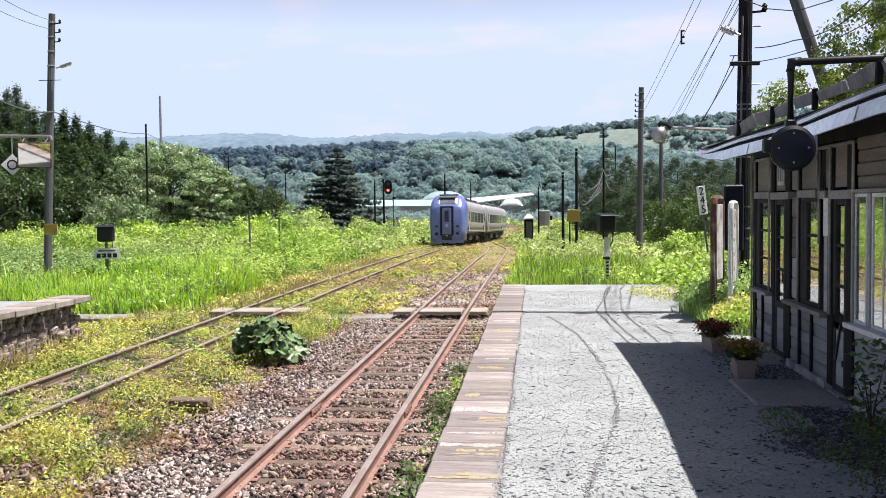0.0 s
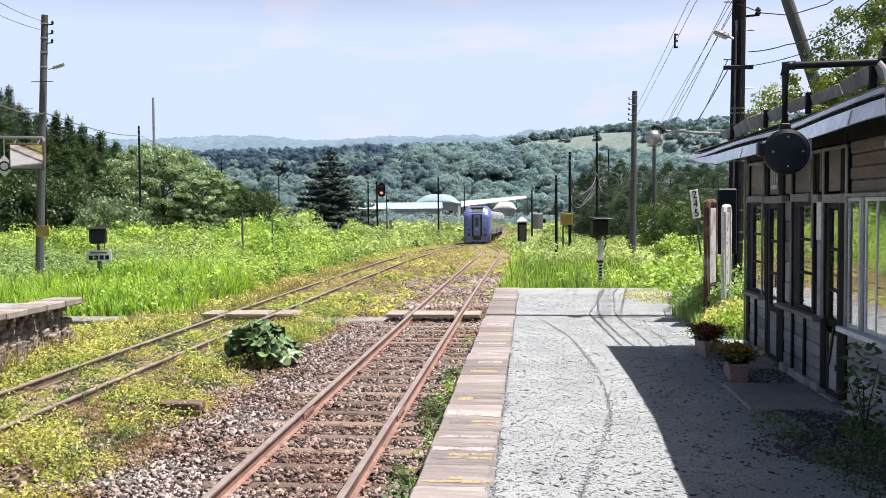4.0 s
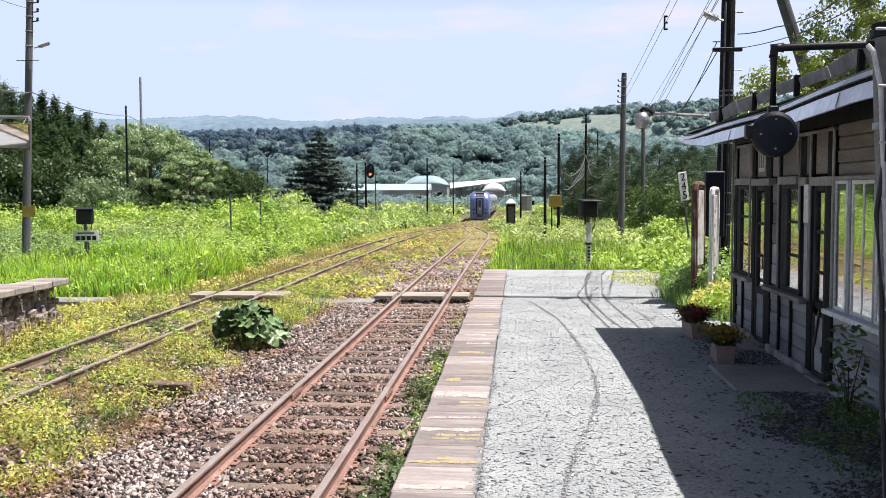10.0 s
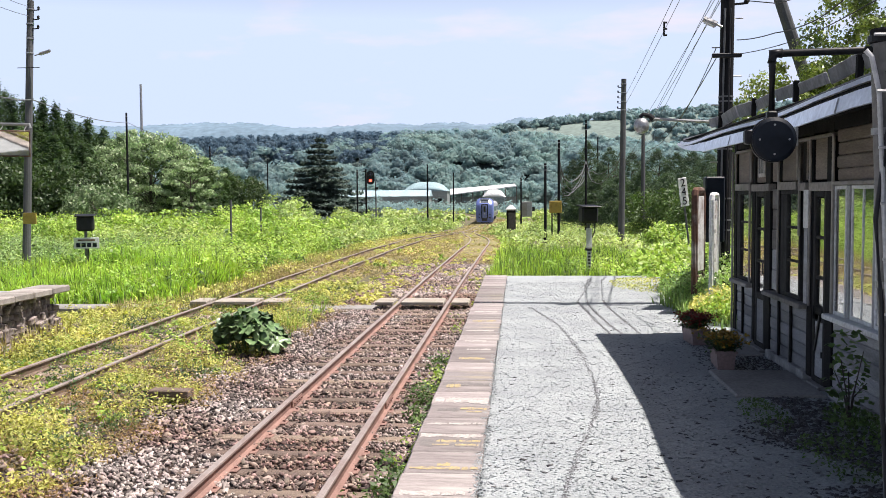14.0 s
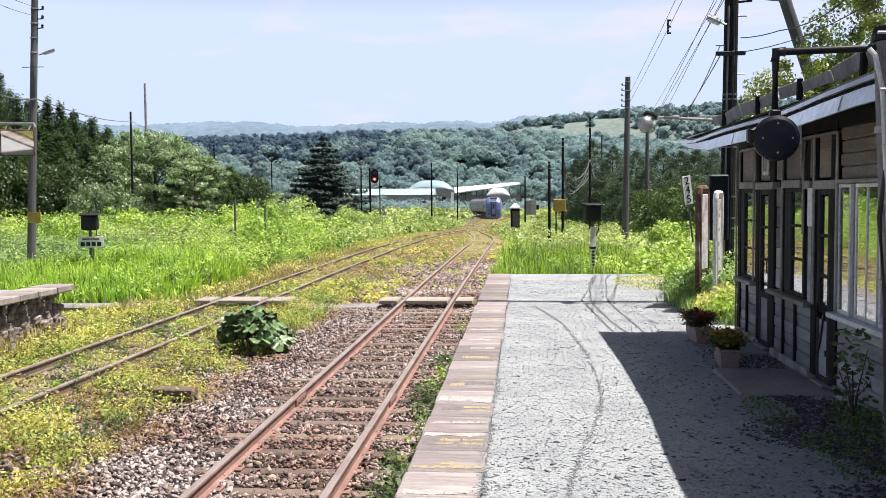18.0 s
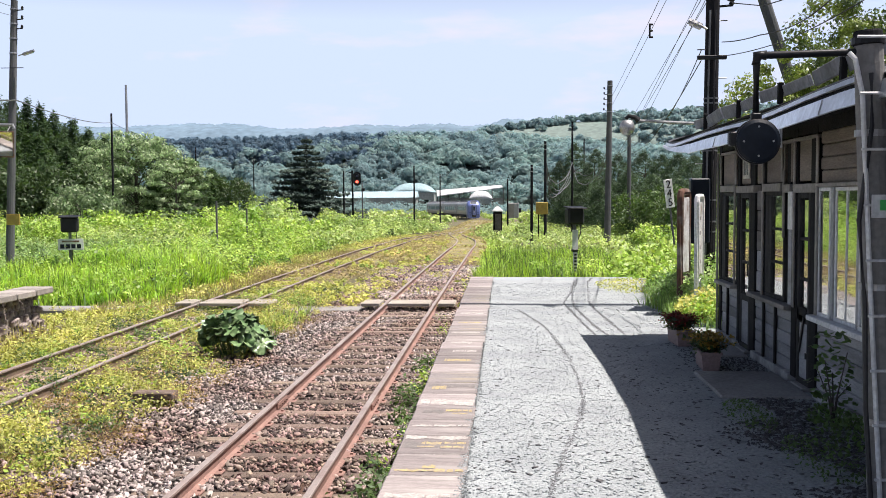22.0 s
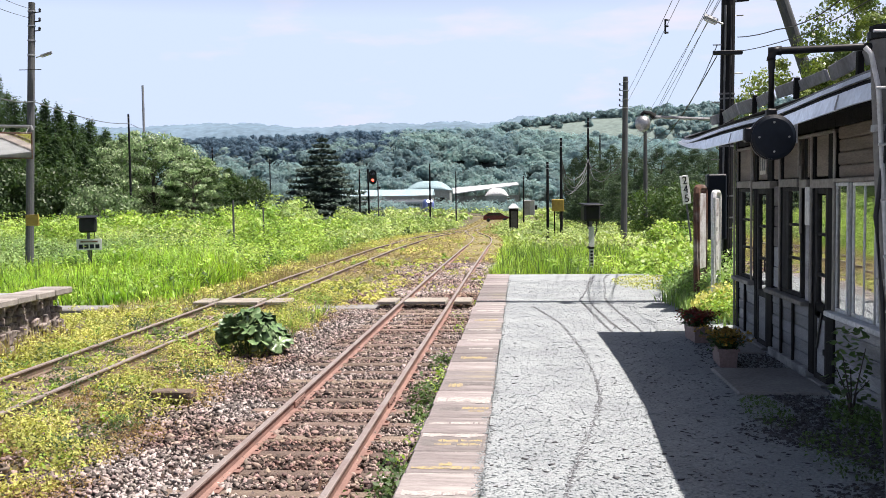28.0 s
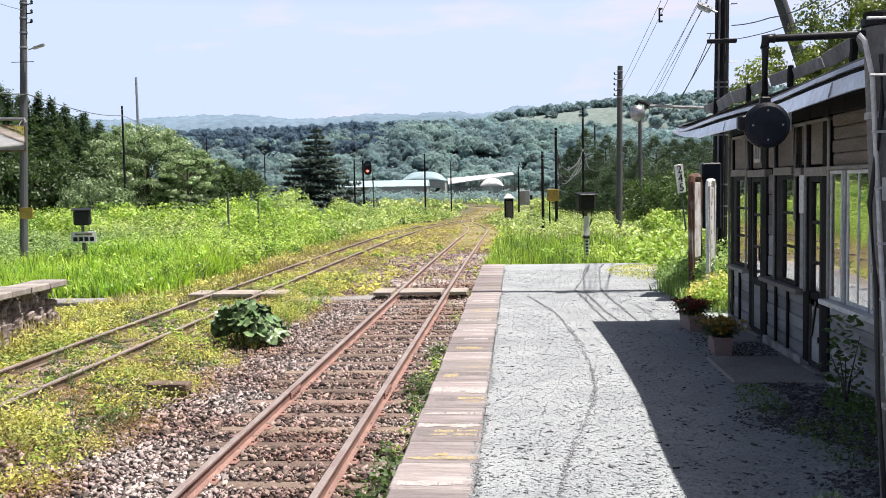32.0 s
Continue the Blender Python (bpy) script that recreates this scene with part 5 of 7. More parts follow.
def car_ring(y, w, zb, zt, sh, waist=1.012, n=7):
    """Cross-section of a car: slightly bulging sides and a roof of two rounded shoulders."""
    half = [(w * .955, zb), (w * waist, zb + .75), (w, sh - .25)]
    half += [(w * (.5 + .5 * math.cos(a)), sh - .1 + (zt - sh + .1) * math.sin(a) ** .8) for a in np.linspace(.12, math.pi / 2, n)]
    return [(x, y, z) for x, z in half] + [(-x, y, z) for x, z in half[::-1]]


def railcar(cab):
    """A diesel express car with its middle at the origin; with the driving end at -y if asked."""
    th = thing("railcar", pose(0, 0, 0), "blue-fronted stainless diesel express railcar on the line" if cab else "stainless diesel express railcar in the train", "train", "train cars")
    L, w = 16.9, 1.40
    y0 = -L / 2 + (2.1 if cab else .28)
    y1 = L / 2 - .28
    part("body", Geo().loft([car_ring(y, w * k, .98, 3.62, 3.0) for y, k in ((y0, .985), (y0 + .1, 1.0), (y1 - .1, 1.0), (y1, .985))]), M_silver, th, "brushed stainless car body", True)
    part("roof", Geo().loft([[(-1.0, y, 3.50), (1.0, y, 3.50), (.9, y, 3.66), (.45, y, 3.75), (-.45, y, 3.75), (-.9, y, 3.66)] for y in (y0 + .25, y1 - .25)]), M_trainroof, th, "dark grey sheet roof")
    part("underframe", Geo().box((0, (y0 + y1) / 2, .86), (2.1, y1 - y0 - .5, .26), None, .03), M_under, th)
    for k, (yc, l) in enumerate(((-2.4, 2.2), (.4, 1.9), (2.7, 1.5))):
        part("equipment_box", Geo().box(((-1) ** k * .35, yc, .55), (1.7, l, .46), None, .05), M_under, th)
    for s in (-1, 1):
        part("cantrail", Geo().box((s * w * .985, (y0 + y1) / 2, 2.96), (.05, y1 - y0 - .06, .10), None, .02), M_cantrail, th, "pale steel cantrail")
        part("sill_strip", Geo().box((s * w * 1.0, (y0 + y1) / 2, 1.12), (.05, y1 - y0 - .06, .05), None, .01), M_cantrail, th)
        doors = (y0 + 1.0, y1 - 1.1)
        n = 4 if cab else 5
        a, b = doors[0] + .9, doors[1] - .9
        for k in range(n):
            l = (b - a) / n
            wd = part("window", Geo().box((s * w * 1.003, a + (k + .5) * l, 2.26), (.04, l - .2, .86), None, .05), M_darkglass, th, "dark tinted side window")
            part("window_frame", Geo().box((s * w * .999, a + (k + .5) * l, 2.26), (.04, l - .08, .98), None, .06), M_cantrail, wd)
        for yd in doors:
            dr = part("door", Geo().box((s * w * 1.0, yd, 1.98), (.035, .86, 1.86), None, .02), M_silver, th, "folding passenger door")
            part("door_window", Geo().box((s * w * 1.012, yd, 2.35), (.03, .42, .8), None, .04), M_darkglass, dr)
            for e in (-.45, .45):
                part("door_gap", Geo().box((s * w * 1.003, yd + e, 1.98), (.03, .035, 1.86)), M_under, dr)
        part("number_panel", Geo().box((s * w * 1.012, doors[1] - .75, 1.5), (.02, .3, .12)), M_navy, th)
    for ye in ((y1,) if cab else (y0, y1)):
        part("gangway_bellows", Geo().box((0, ye + (.1 if ye > 0 else -.1), 2.0), (1.5, .5, 2.2), None, .06), M_black, th)
    for yb in (-5.4, 5.4):
        bogie = part("bogie", Geo().box((0, yb, .62), (1.3, 2.9, .2), None, .05).box((.93, yb, .52), (.12, 2.7, .22), None, .04).box((-.93, yb, .52), (.12, 2.7, .22), None, .04), M_bogie, th, "dusty grey bogie frame")
        for dy in (-1.05, 1.05):
            for s in (-1, 1):
                part("wheel", Geo().spin([(.1, -.065), (.40, -.065), (.40, .03), (.43, .03), (.43, .065), (.1, .065)], 18, Matrix.Translation((s * .567, yb + dy, .43)) @ Matrix.Rotation(radians(90), 4, "Y")), M_under, bogie)
                part("axle_box", Geo().box((s * 1.0, yb + dy, .43), (.14, .26, .26), None, .05), M_bogie, bogie)
    for k in range(4):
        part("roof_unit", Geo().box((0, -3.0 + k * 3.1, 3.80), (1.5, 1.9, .2), None, .06), M_trainroof, th)
    if cab:
        yc = -L / 2
        rings = [car_ring(yc + dy, wd, zb, zt, sh, 1.0) for dy, wd, zb, zt, sh in ((-.06, 1.10, .62, 3.02, 2.55), (.0, 1.22, .46, 3.08, 2.6), (.12, 1.32, .40, 3.2, 2.68), (.35, 1.385, .38, 3.46, 2.8), (.62, 1.40, .38, 3.72, 2.92), (.9, 1.41, .38, 3.90, 3.0), (1.25, 1.415, .38, 3.97, 3.04), (1.6, 1.415, .5, 3.93, 3.04), (1.9, 1.41, .8, 3.78, 3.02), (2.12, 1.40, .96, 3.64, 3.0))]
        part("cab", Geo().loft(rings), M_blue, th, "blue-violet painted cab end", True)
        fr = part("gangway_frame", Geo().box((0, yc - .07, 1.92), (1.06, .14, 2.3), None, .10), M_navy, th, "dark blue gangway surround")
        door = part("gangway_door", Geo().box((0, yc - .15, 1.90), (.70, .06, 2.06), None, .05), M_doorblue, th, "pale blue gangway door")
        part("door_window", Geo().box((0, yc - .185, 2.28), (.32, .03, .86), None, .04), M_darkglass, door)
        part("emblem", Geo().spin([(.01, 0), (.12, 0), (.12, .02), (.01, .02)], 16, Matrix.Translation((0, yc - .18, 1.55)) @ Matrix.Rotation(radians(90), 4, "X")), M_cantrail, door, "round pale emblem plate")
        part("upper_windscreen", Geo().box((0, yc + .33, 3.46), (1.16, .05, .58), Matrix.Rotation(radians(-40), 3, "X"), .05), M_paleglass, th, "raked high cab windscreen")
        for s in (-1, 1):
            part("windscreen_pillar", Geo().box((s * .70, yc + .36, 3.44), (.24, .12, .62), Matrix.Rotation(radians(-40), 3, "X") @ Matrix.Rotation(radians(s * 14), 3, "Z"), .05), M_cantrail, th, "silver windscreen pillar")
            part("side_cab_window", Geo().box((s * 1.26, yc + 1.05, 3.22), (.05, .55, .34), Matrix.Rotation(radians(s * -26), 3, "Y"), .06), M_darkglass, th)
        part("brow", Geo().box((0, yc + .62, 3.80), (1.35, .5, .09), Matrix.Rotation(radians(14), 3, "X"), .04), M_trainroof, th, "dark brow over the windscreen")
        part("roof_hump", Geo().box((0, yc + 1.45, 3.99), (1.5, .9, .10), None, .04), M_trainroof, th)
        part("coupler_bay", Geo().box((0, yc - .05, .66), (.86, .2, .5), None, .06), M_under, th)
        part("coupler", Geo().box((0, yc - .22, .70), (.22, .34, .22), None, .04), M_under, th)
        for s in (-1, 1):
            part("tail_lamp", Geo().box((s * .82, yc - .02, 1.48), (.30, .12, .17), None, .04), M_darkglass, th)
            ml = part("head_lamp", Geo().box((s * .84, yc - .0, .92), (.34, .12, .30), None, .05), M_navy, th)
            part("lens", Geo().box((s * .84, yc - .065, .92), (.2, .03, .18), None, .04), M_darkglass, ml)
        part("snow_skirt", Geo().loft([[(-1.28, yc + .5, z1_), (-1.05, yc - .04, z1_), (1.05, yc - .04, z1_), (1.28, yc + .5, z1_), (1.0, yc + .6, z1_), (-1.0, yc + .6, z1_)] for z1_ in (.20, .46)]), M_blue, th, "blue snow skirt under the cab")
    return th


def motions():
    """The train draws away along the far track, through the points and round the bend; a car crosses the line."""
    # way along the line: points of the train's path and arc length
    yy = np.arange(40, 305.1, .5)
    xx = np.where(yy < 99, left_x(yy), main_x(yy))
    k = np.ones(13) / 13
    xx = np.convolve(np.pad(xx, 6, "edge"), k, "valid")
    way = np.linspace(1, 120, 120)
    xx, yy = np.r_[xx, xx[-1] - way], np.r_[yy, yy[-1] + way * .01]
    s = np.r_[0, np.cumsum(np.hypot(np.diff(xx), np.diff(yy)))]
    zz = rail_z(yy)

    def at(d):
        return Vector((np.interp(d, s, xx), np.interp(d, s, yy), np.interp(d, s, zz)))

    times = np.arange(0, 33, 1.0)
    tail = np.interp(np.interp(times, [0, 3, 6, 9, 14, 19, 22, 25.5, 27.5, 29, 32], [74, 91.5, 110, 127, 149, 179, 202, 234.5, 257, 275, 304]), yy, s)
    tail = np.convolve(np.pad(tail, 1, "reflect", reflect_type="odd"), [.2, .6, .2], "valid")
    for c, ob in enumerate(train):
        rows = []
        for t, d in zip(times, tail):
            mid = d + 8.45 + c * 17.3
            a, b = at(mid - 5.4), at(mid + 5.4)
            v = b - a
            rows.append((float(t), Matrix.Translation((a + b) / 2) @ v.to_track_quat("Y", "Z").to_matrix().to_4x4()))
        walk(ob, rows)
    rows = []
    for t, x in ((0, -330), (10, -220), (20, -105), (24, -50), (26, -17), (27, -8.6), (27.5, -6.05), (28, -3.8), (28.5, -1.55), (29, .7), (30, 6.5), (32, 24)):
        rows.append((float(t), pose(x, 152, -2.62, 0, 0, -90)))
    walk(crossing_car, rows)


train = [railcar(True)]
for k in range(2):
    train.append(railcar(False))


def car():
    th = thing("car", pose(0, 0, 0), "dark red hatchback car on the road across the line", "car")
    M_red = mat("dark_red_car_paint", (0.13, 0.02, 0.02), 0.25, bump=0.0)
    side = [(-2.1, .35), (2.05, .35), (2.1, .75), (1.3, .95), (.6, 1.42), (-1.3, 1.48), (-1.95, 1.0), (-2.1, .8)]
    part("body", Geo().loft([[(sx, a, b) for a, b in side] for sx in (-.82, .82)]), M_red, th)
    part("window_glass", Geo().loft([[(sx, a, b) for a, b in ((-1.7, 1.0), (1.0, 1.0), (.5, 1.36), (-1.25, 1.40))] for sx in (-.84, .84)]), M_darkglass, th)
    for sx in (-.76, .76):
        for a in (-1.3, 1.3):
            part("wheel", Geo().spin([(.1, -.1), (.3, -.1), (.31, 0), (.3, .1), (.1, .1)], 14, Matrix.Translation((sx, a, .31)) @ Matrix.Rotation(radians(90), 4, "Y")), M_black, th)
    return th


crossing_car = car()

# ---------------------------------------------------------------- ballast stones
def stones(name, pos, size, m, label, flat=.7, category="stones", sharp=.45, blocks=False):
    """Angular stones at the places given: jittered eight-sided lumps, or broken blocks."""
    n = len(pos)
    if blocks:
        base = np.array([(a, b, c) for c in (-1, 1) for b in (-1, 1) for a in (-1, 1)], float) * .72
        v = base[None] * rng.uniform(.45, 1.3, (n, 8, 1)) + rng.normal(0, .26, (n, 8, 3))
        v[..., :2] *= np.where(base[:, 2] > 0, .72, 1.0)[None, :, None]
    else:
        base = np.array([(1, 0, 0), (-1, 0, 0), (0, 1, 0), (0, -1, 0), (0, 0, 1), (0, 0, -1)], float)
        v = base[None] * rng.uniform(.55, 1.4, (n, 6, 1)) + rng.normal(0, .24, (n, 6, 3))
    v[..., 0] *= rng.uniform(1.0, 1.7, (n, 1))
    tip = rng.normal(0, sharp, (n, 1))
    v[..., 2] += v[..., 0] * tip
    a = rng.uniform(0, 2 * np.pi, n)
    c, s = np.cos(a)[:, None], np.sin(a)[:, None]
    v = np.stack([v[..., 0] * c - v[..., 1] * s, v[..., 0] * s + v[..., 1] * c, v[..., 2] * flat], -1)
    v = v * np.broadcast_to(size, n)[:, None, None] + pos[:, None]
    if blocks:
        f = np.array([(0, 2, 3, 1), (4, 5, 7, 6), (0, 1, 5, 4), (2, 6, 7, 3), (0, 4, 6, 2), (1, 3, 7, 5)])
        F = (np.arange(n)[:, None, None] * 8 + f).reshape(-1, 4)
        return stuff(name, bulk(name, v.reshape(-1, 3), F, m), label, category)
    f = np.array([(0, 2, 4), (2, 1, 4), (1, 3, 4), (3, 0, 4), (2, 0, 5), (1, 2, 5), (3, 1, 5), (0, 3, 5)])
    F = (np.arange(n)[:, None, None] * 6 + f).reshape(-1, 3)
    return stuff(name, bulk(name, v.reshape(-1, 3), F, m), label, category)


def spread(n, x0, x1, y0, y1, power=1.0):
    """Places thinner with distance along the line."""
    y = y0 + (y1 - y0) * rng.uniform(0, 1, n) ** power
    return rng.uniform(x0, x1, n), y


x, y = spread(52000, -4.75, -.82, 4.6, 24, 1.6)
on_sleeper = (np.abs(((y - 4.2 + .31) % .62) - .31) < .10) & (np.abs(x + 2.17) < .98)
edge = -4.5 + .35 * wobble(np.stack([x, y], -1), .8)
k = (x > edge) & (~on_sleeper | (rng.random(len(x)) < .10 + .45 * (wobble(np.stack([x, y], -1), .5, 11) > .25)))
x, y = x[k], y[k]
stones("ballast_stones", np.stack([x, y, rail_z(y) - .172 + rng.uniform(0, .035, len(x))], -1), .011 + .024 * rng.uniform(0, 1, len(x)) ** 1.7, M_stone, "loose grey and rusty brown ballast stones", .75, blocks=True)
x, y = spread(6000, -4.4, -.85, 24, 36, 1.6)
stones("ballast_stones", np.stack([x, y, rail_z(y) - .155 + rng.uniform(0, .03, len(x))], -1), rng.uniform(.03, .055, len(x)), M_stone, "loose ballast stones further along the track", .75, blocks=True)

x, y = spread(11000, -8.3, -4.4, 5, 24, 1.4)
stones("ballast_stones", np.stack([x, y, rail_z(y) - .18 + rng.uniform(0, .03, len(x))], -1), .014 + .03 * rng.uniform(0, 1, len(x)) ** 1.6, M_stone, "brown ballast stones among the weeds", .75, blocks=True)

# platform gravel: small pale grit and scattered dark stones
M_grit = mat("pale_grit", (0.41, 0.445, 0.455), 0.95, color2=(0.34, 0.37, 0.385), scale=4, fine=60, bump=0, island=0.16)
M_cinder = mat("dark_cinder", (0.085, 0.085, 0.095), 0.95, color2=(0.14, 0.135, 0.135), scale=4, fine=60, bump=0, island=0.5)
x, y = spread(22000, -.24, 2.42, 4.4, 18, 1.6)
stones("gravel", np.stack([x, y, 0 * x + .0005], -1), .004 + .009 * rng.uniform(0, 1, len(x)) ** 2, M_grit, "fine pale gravel on the platform", .25, "gravel", 0)
x, y = spread(6000, -.24, 2.4, 4.4, 18, 1.3)
w = wobble(np.stack([x, y], -1), .55, 4)
k = rng.random(len(x)) < np.clip(.04 + .26 * (w > .35) + .07 * (x < .0) * (y < 12) + .5 * (x > 1.0) * (y < 10.5), 0, 1)
x, y = x[k], y[k]
stones("cinders", np.stack([x, y, 0 * x + .001], -1), .005 + .016 * rng.uniform(0, 1, len(x)) ** 2.2, M_cinder, "scattered dark cinders and leaf scraps on the platform", .16, "gravel", 0)
x, y = rng.normal(2.02, .26, 7000), rng.uniform(4.4, 7.9, 7000)
k = (x < 2.45) & (wobble(np.stack([x, y], -1), .3, 7) + (x - 1.75) * 1.6 > .1)
x, y = x[k], y[k]
stones("cinders", np.stack([x, y, 0 * x], -1), .005 + .014 * rng.uniform(0, 1, len(x)) ** 2, M_cinder, "dark cinder heap along the station wall", .6, "gravel", .1)

x, y = rng.uniform(1.75, 2.46, 2600), rng.uniform(8.8, 10.6, 2600)
k = rng.random(len(x)) < np.clip((x - 1.7) / .6 + .3 * wobble(np.stack([x, y], -1), .3, 2), 0, 1)
x, y = x[k], y[k]
stones("cinders", np.stack([x, y, 0 * x], -1), rng.uniform(.005, .012, len(x)), M_cinder, "dark cinders swept against the station front", .6, "gravel", .1)

x, y = rng.normal(-.240, .018, 2600), 4.4 + 14 * rng.uniform(0, 1, 2600) ** 1.4
x += .03 * wobble(np.stack([x * 0, y], -1), .35, 3)
stones("gravel", np.stack([x, y, .0065 + 0 * x], -1), rng.uniform(.004, .010, len(x)), M_grit, "pale grit spilled over the edge of the kerb slabs", .12, "gravel", 0)

# wheel marks worn into the gravel
M_mark = mat("damp_grit", (0.26, 0.265, 0.28), 0.95, color2=(0.30, 0.305, 0.32), scale=6, fine=40, bump=0, island=.35)
for pts, w in (([(.16, 13.84), (.34, 12.9), (.49, 12.0), (.58, 10.8), (.63, 9.8), (.655, 8.3), (.62, 7.5), (.53, 6.8), (.37, 5.9), (.27, 5.3), (.16, 4.4)], .016),
               ([(1.45, 19.0), (1.28, 17.4), (.9, 14.6), (.95, 13.6), (.99, 12.6), (1.06, 11.2)], .015),
               ([(1.75, 19.2), (1.59, 18.3), (1.30, 14.75), (1.30, 13.8), (1.36, 12.5), (1.42, 11.2)], .015),
               ([(1.36, 18.6), (1.18, 16.9), (1.03, 14.2), (1.08, 13.0), (1.13, 12.0), (1.21, 11.2)], .014)):
    q = np.array(pts)
    f = rng.uniform(0, len(pts) - 1, 2200)
    xx_ = np.interp(f, np.arange(len(pts)), q[:, 0]) + rng.normal(0, w, len(f)) * (.6 + .6 * np.abs(wobble(np.stack([f, f], -1), .3)))
    yy_ = np.interp(f, np.arange(len(pts)), q[:, 1]) + rng.normal(0, .02, len(f))
    stones("wheel_mark", np.stack([xx_, yy_, 0 * f - .001], -1), rng.uniform(.004, .008, len(f)), M_mark, "faint dark wheel mark of coarse grit", .25, "gravel", 0)

# faded yellow and white paint on the kerb slabs
M_yelpaint = mat("worn_yellow_paint", (0.56, 0.45, 0.20), 0.85, color2=(0.36, 0.30, 0.24), scale=24, fine=80, bump=0.2)
M_whipaint = mat("worn_white_paint", (0.58, 0.54, 0.51), 0.8, color2=(0.43, 0.39, 0.37), scale=20, fine=80, bump=0.2)
M_greypaint = mat("dark_worn_patch", (0.20, 0.185, 0.18), 0.9, color2=(0.26, 0.235, 0.225), scale=18, fine=70, bump=0.3)


def paint(x0, x1, y, d, m, keep=.92, z=.0115, rag=.5):
    """A flaking patch of paint with a ragged outline."""
    g = Geo()
    n = 34
    up = .75 + .8 * np.convolve(rng.normal(0, .6, n + 7), np.ones(7) / 7, "valid") + rng.normal(0, .1, n + 1)
    dn = .75 + .8 * np.convolve(rng.normal(0, .6, n + 7), np.ones(7) / 7, "valid") + rng.normal(0, .1, n + 1)
    top = [(x0 + (x1 - x0) * i / n, y + d * up[i], z) for i in range(n + 1)]
    bot = [(x0 + (x1 - x0) * i / n, y - d * dn[i], z) for i in range(n + 1)]
    g.add(bot + top, [(i, i + 1, n + 2 + i, n + 1 + i) for i in range(n) if rng.random() < keep])
    part("paint_mark", g, m, pf, "flaking painted edge mark")


for x0, x1, y, d, m in ((-.67, -.25, 7.39, .10, M_whipaint), (-.45, -.25, 7.10, .035, M_yelpaint), (-.40, -.28, 7.00, .02, M_yelpaint), (-.62, -.46, 7.07, .055, M_greypaint),
                        (-.67, -.25, 6.28, .04, M_whipaint), (-.55, -.42, 6.13, .028, M_yelpaint), (-.40, -.26, 6.14, .022, M_yelpaint), (-.42, -.27, 6.04, .022, M_yelpaint), (-.57, -.46, 6.05, .018, M_yelpaint),
                        (-.66, -.25, 6.09, .085, M_greypaint), (-.66, -.25, 5.51, .026, M_yelpaint), (-.50, -.42, 5.58, .03, M_yelpaint), (-.66, -.3, 5.03, .04, M_whipaint), 
                        (-.66, -.25, 6.62, .03, M_whipaint), (-.62, -.5, 7.98, .06, M_yelpaint), (-.66, -.26, 8.05, .07, M_greypaint),
                        (-.6, -.34, 9.35, .05, M_yelpaint), (-.55, -.3, 9.9, .05, M_whipaint), (-.6, -.36, 10.5, .06, M_whipaint), (-.64, -.3, 11.3, .05, M_whipaint), (-.6, -.3, 12.2, .06, M_yelpaint), (-.62, -.3, 13.2, .06, M_whipaint), (-.6, -.4, 14.4, .08, M_whipaint), (-.64, -.25, 4.6, .04, M_yelpaint)):
    paint(x0, x1, y, d * 1.25, m, .96, .0089 if m is M_greypaint else .0092 if m is M_whipaint else .0095)

# ---------------------------------------------------------------- growth near the tracks
def low(n, x0, x1, y0, y1, h, leaf, m, label, patch=.0, s=.9, seed=2, name="weeds", slim=.5, up=.3, floor=None):
    per = 9 if name == "dry_weeds" else 22
    x, y = spread(max(4, n // per), x0, x1, y0, y1, 1.3)
    p = np.stack([x, y, rail_z(y) - .18 if floor is None else 0 * x + floor], -1)
    w = wobble(p, s, seed) + rng.normal(0, .12, len(p))
    p, w = p[w > patch], w[w > patch]
    hh = h * np.clip(.35 + .75 * (w - patch) / (1 - patch), .2, 1.2) * rng.uniform(.5, 1.25, len(p))
    rr = (.05 + .35 * leaf + .32 * hh) * rng.uniform(.6, 1.3, len(p))
    d = rng.normal(0, 1, (len(p), per, 3))
    d[..., 2] = np.abs(d[..., 2])
    d /= np.linalg.norm(d, axis=2)[..., None]
    k = rng.uniform(.35, 1.0, (len(p), per))
    q = p[:, None] + np.stack([d[..., 0] * rr[:, None] * k, d[..., 1] * rr[:, None] * k, hh[:, None] * (.1 + .9 * d[..., 2] * k)], -1)
    q = q.reshape(-1, 3)
    return stuff(name, leaves(name, q, leaf * rng.uniform(.5, 1.4, len(q)), m, .9, slim, .1, out=d.reshape(-1, 3) + np.array([.1, -.1, .35]), loose=.5), label, "weeds")


low(52000, -5.9, -4.1, 5.2, 24, .50, .042, M_leafyel, "yellow-green low weeds between the tracks", .05, .40, 5)
low(36000, -6.0, -3.8, 5.2, 22, .40, .04, M_leafrust, "rust-brown dry weeds between the tracks", -.02, .35, 27, "dry_weeds", .3)
# these darker weeds also stand in for shaded gaps in the carpet
low(60000, -8.2, -4.2, 5.2, 26, .42, .042, M_leafmid, "darker green weeds between the tracks", .0, .35, 19)
low(60000, -8.6, -5.3, 7, 30, .26, .05, M_leafyel, "yellow-green weeds growing through the far rails", -.18, .42, 6)
low(16000, -8.6, -4.3, 6, 26, .40, .065, M_leaf, "green weeds between the tracks", .1, .45, 8)
low(26000, -8.2, -4.0, 6, 30, .22, .06, M_leafdry, "dry reddish weeds between the tracks", .1, .8, 3, "dry_weeds", .2)
low(22000, -8.4, -3.4, 22, 60, .3, .12, M_leafyel, "yellow-green weeds along the far rails", -.1, 1.8, 4)
low(26000, -8.4, -3.3, 30, 98, .26, .14, M_leafdry, "dry brown grass between the tracks", -.3, 2.4, 9, "dry_weeds", .25)
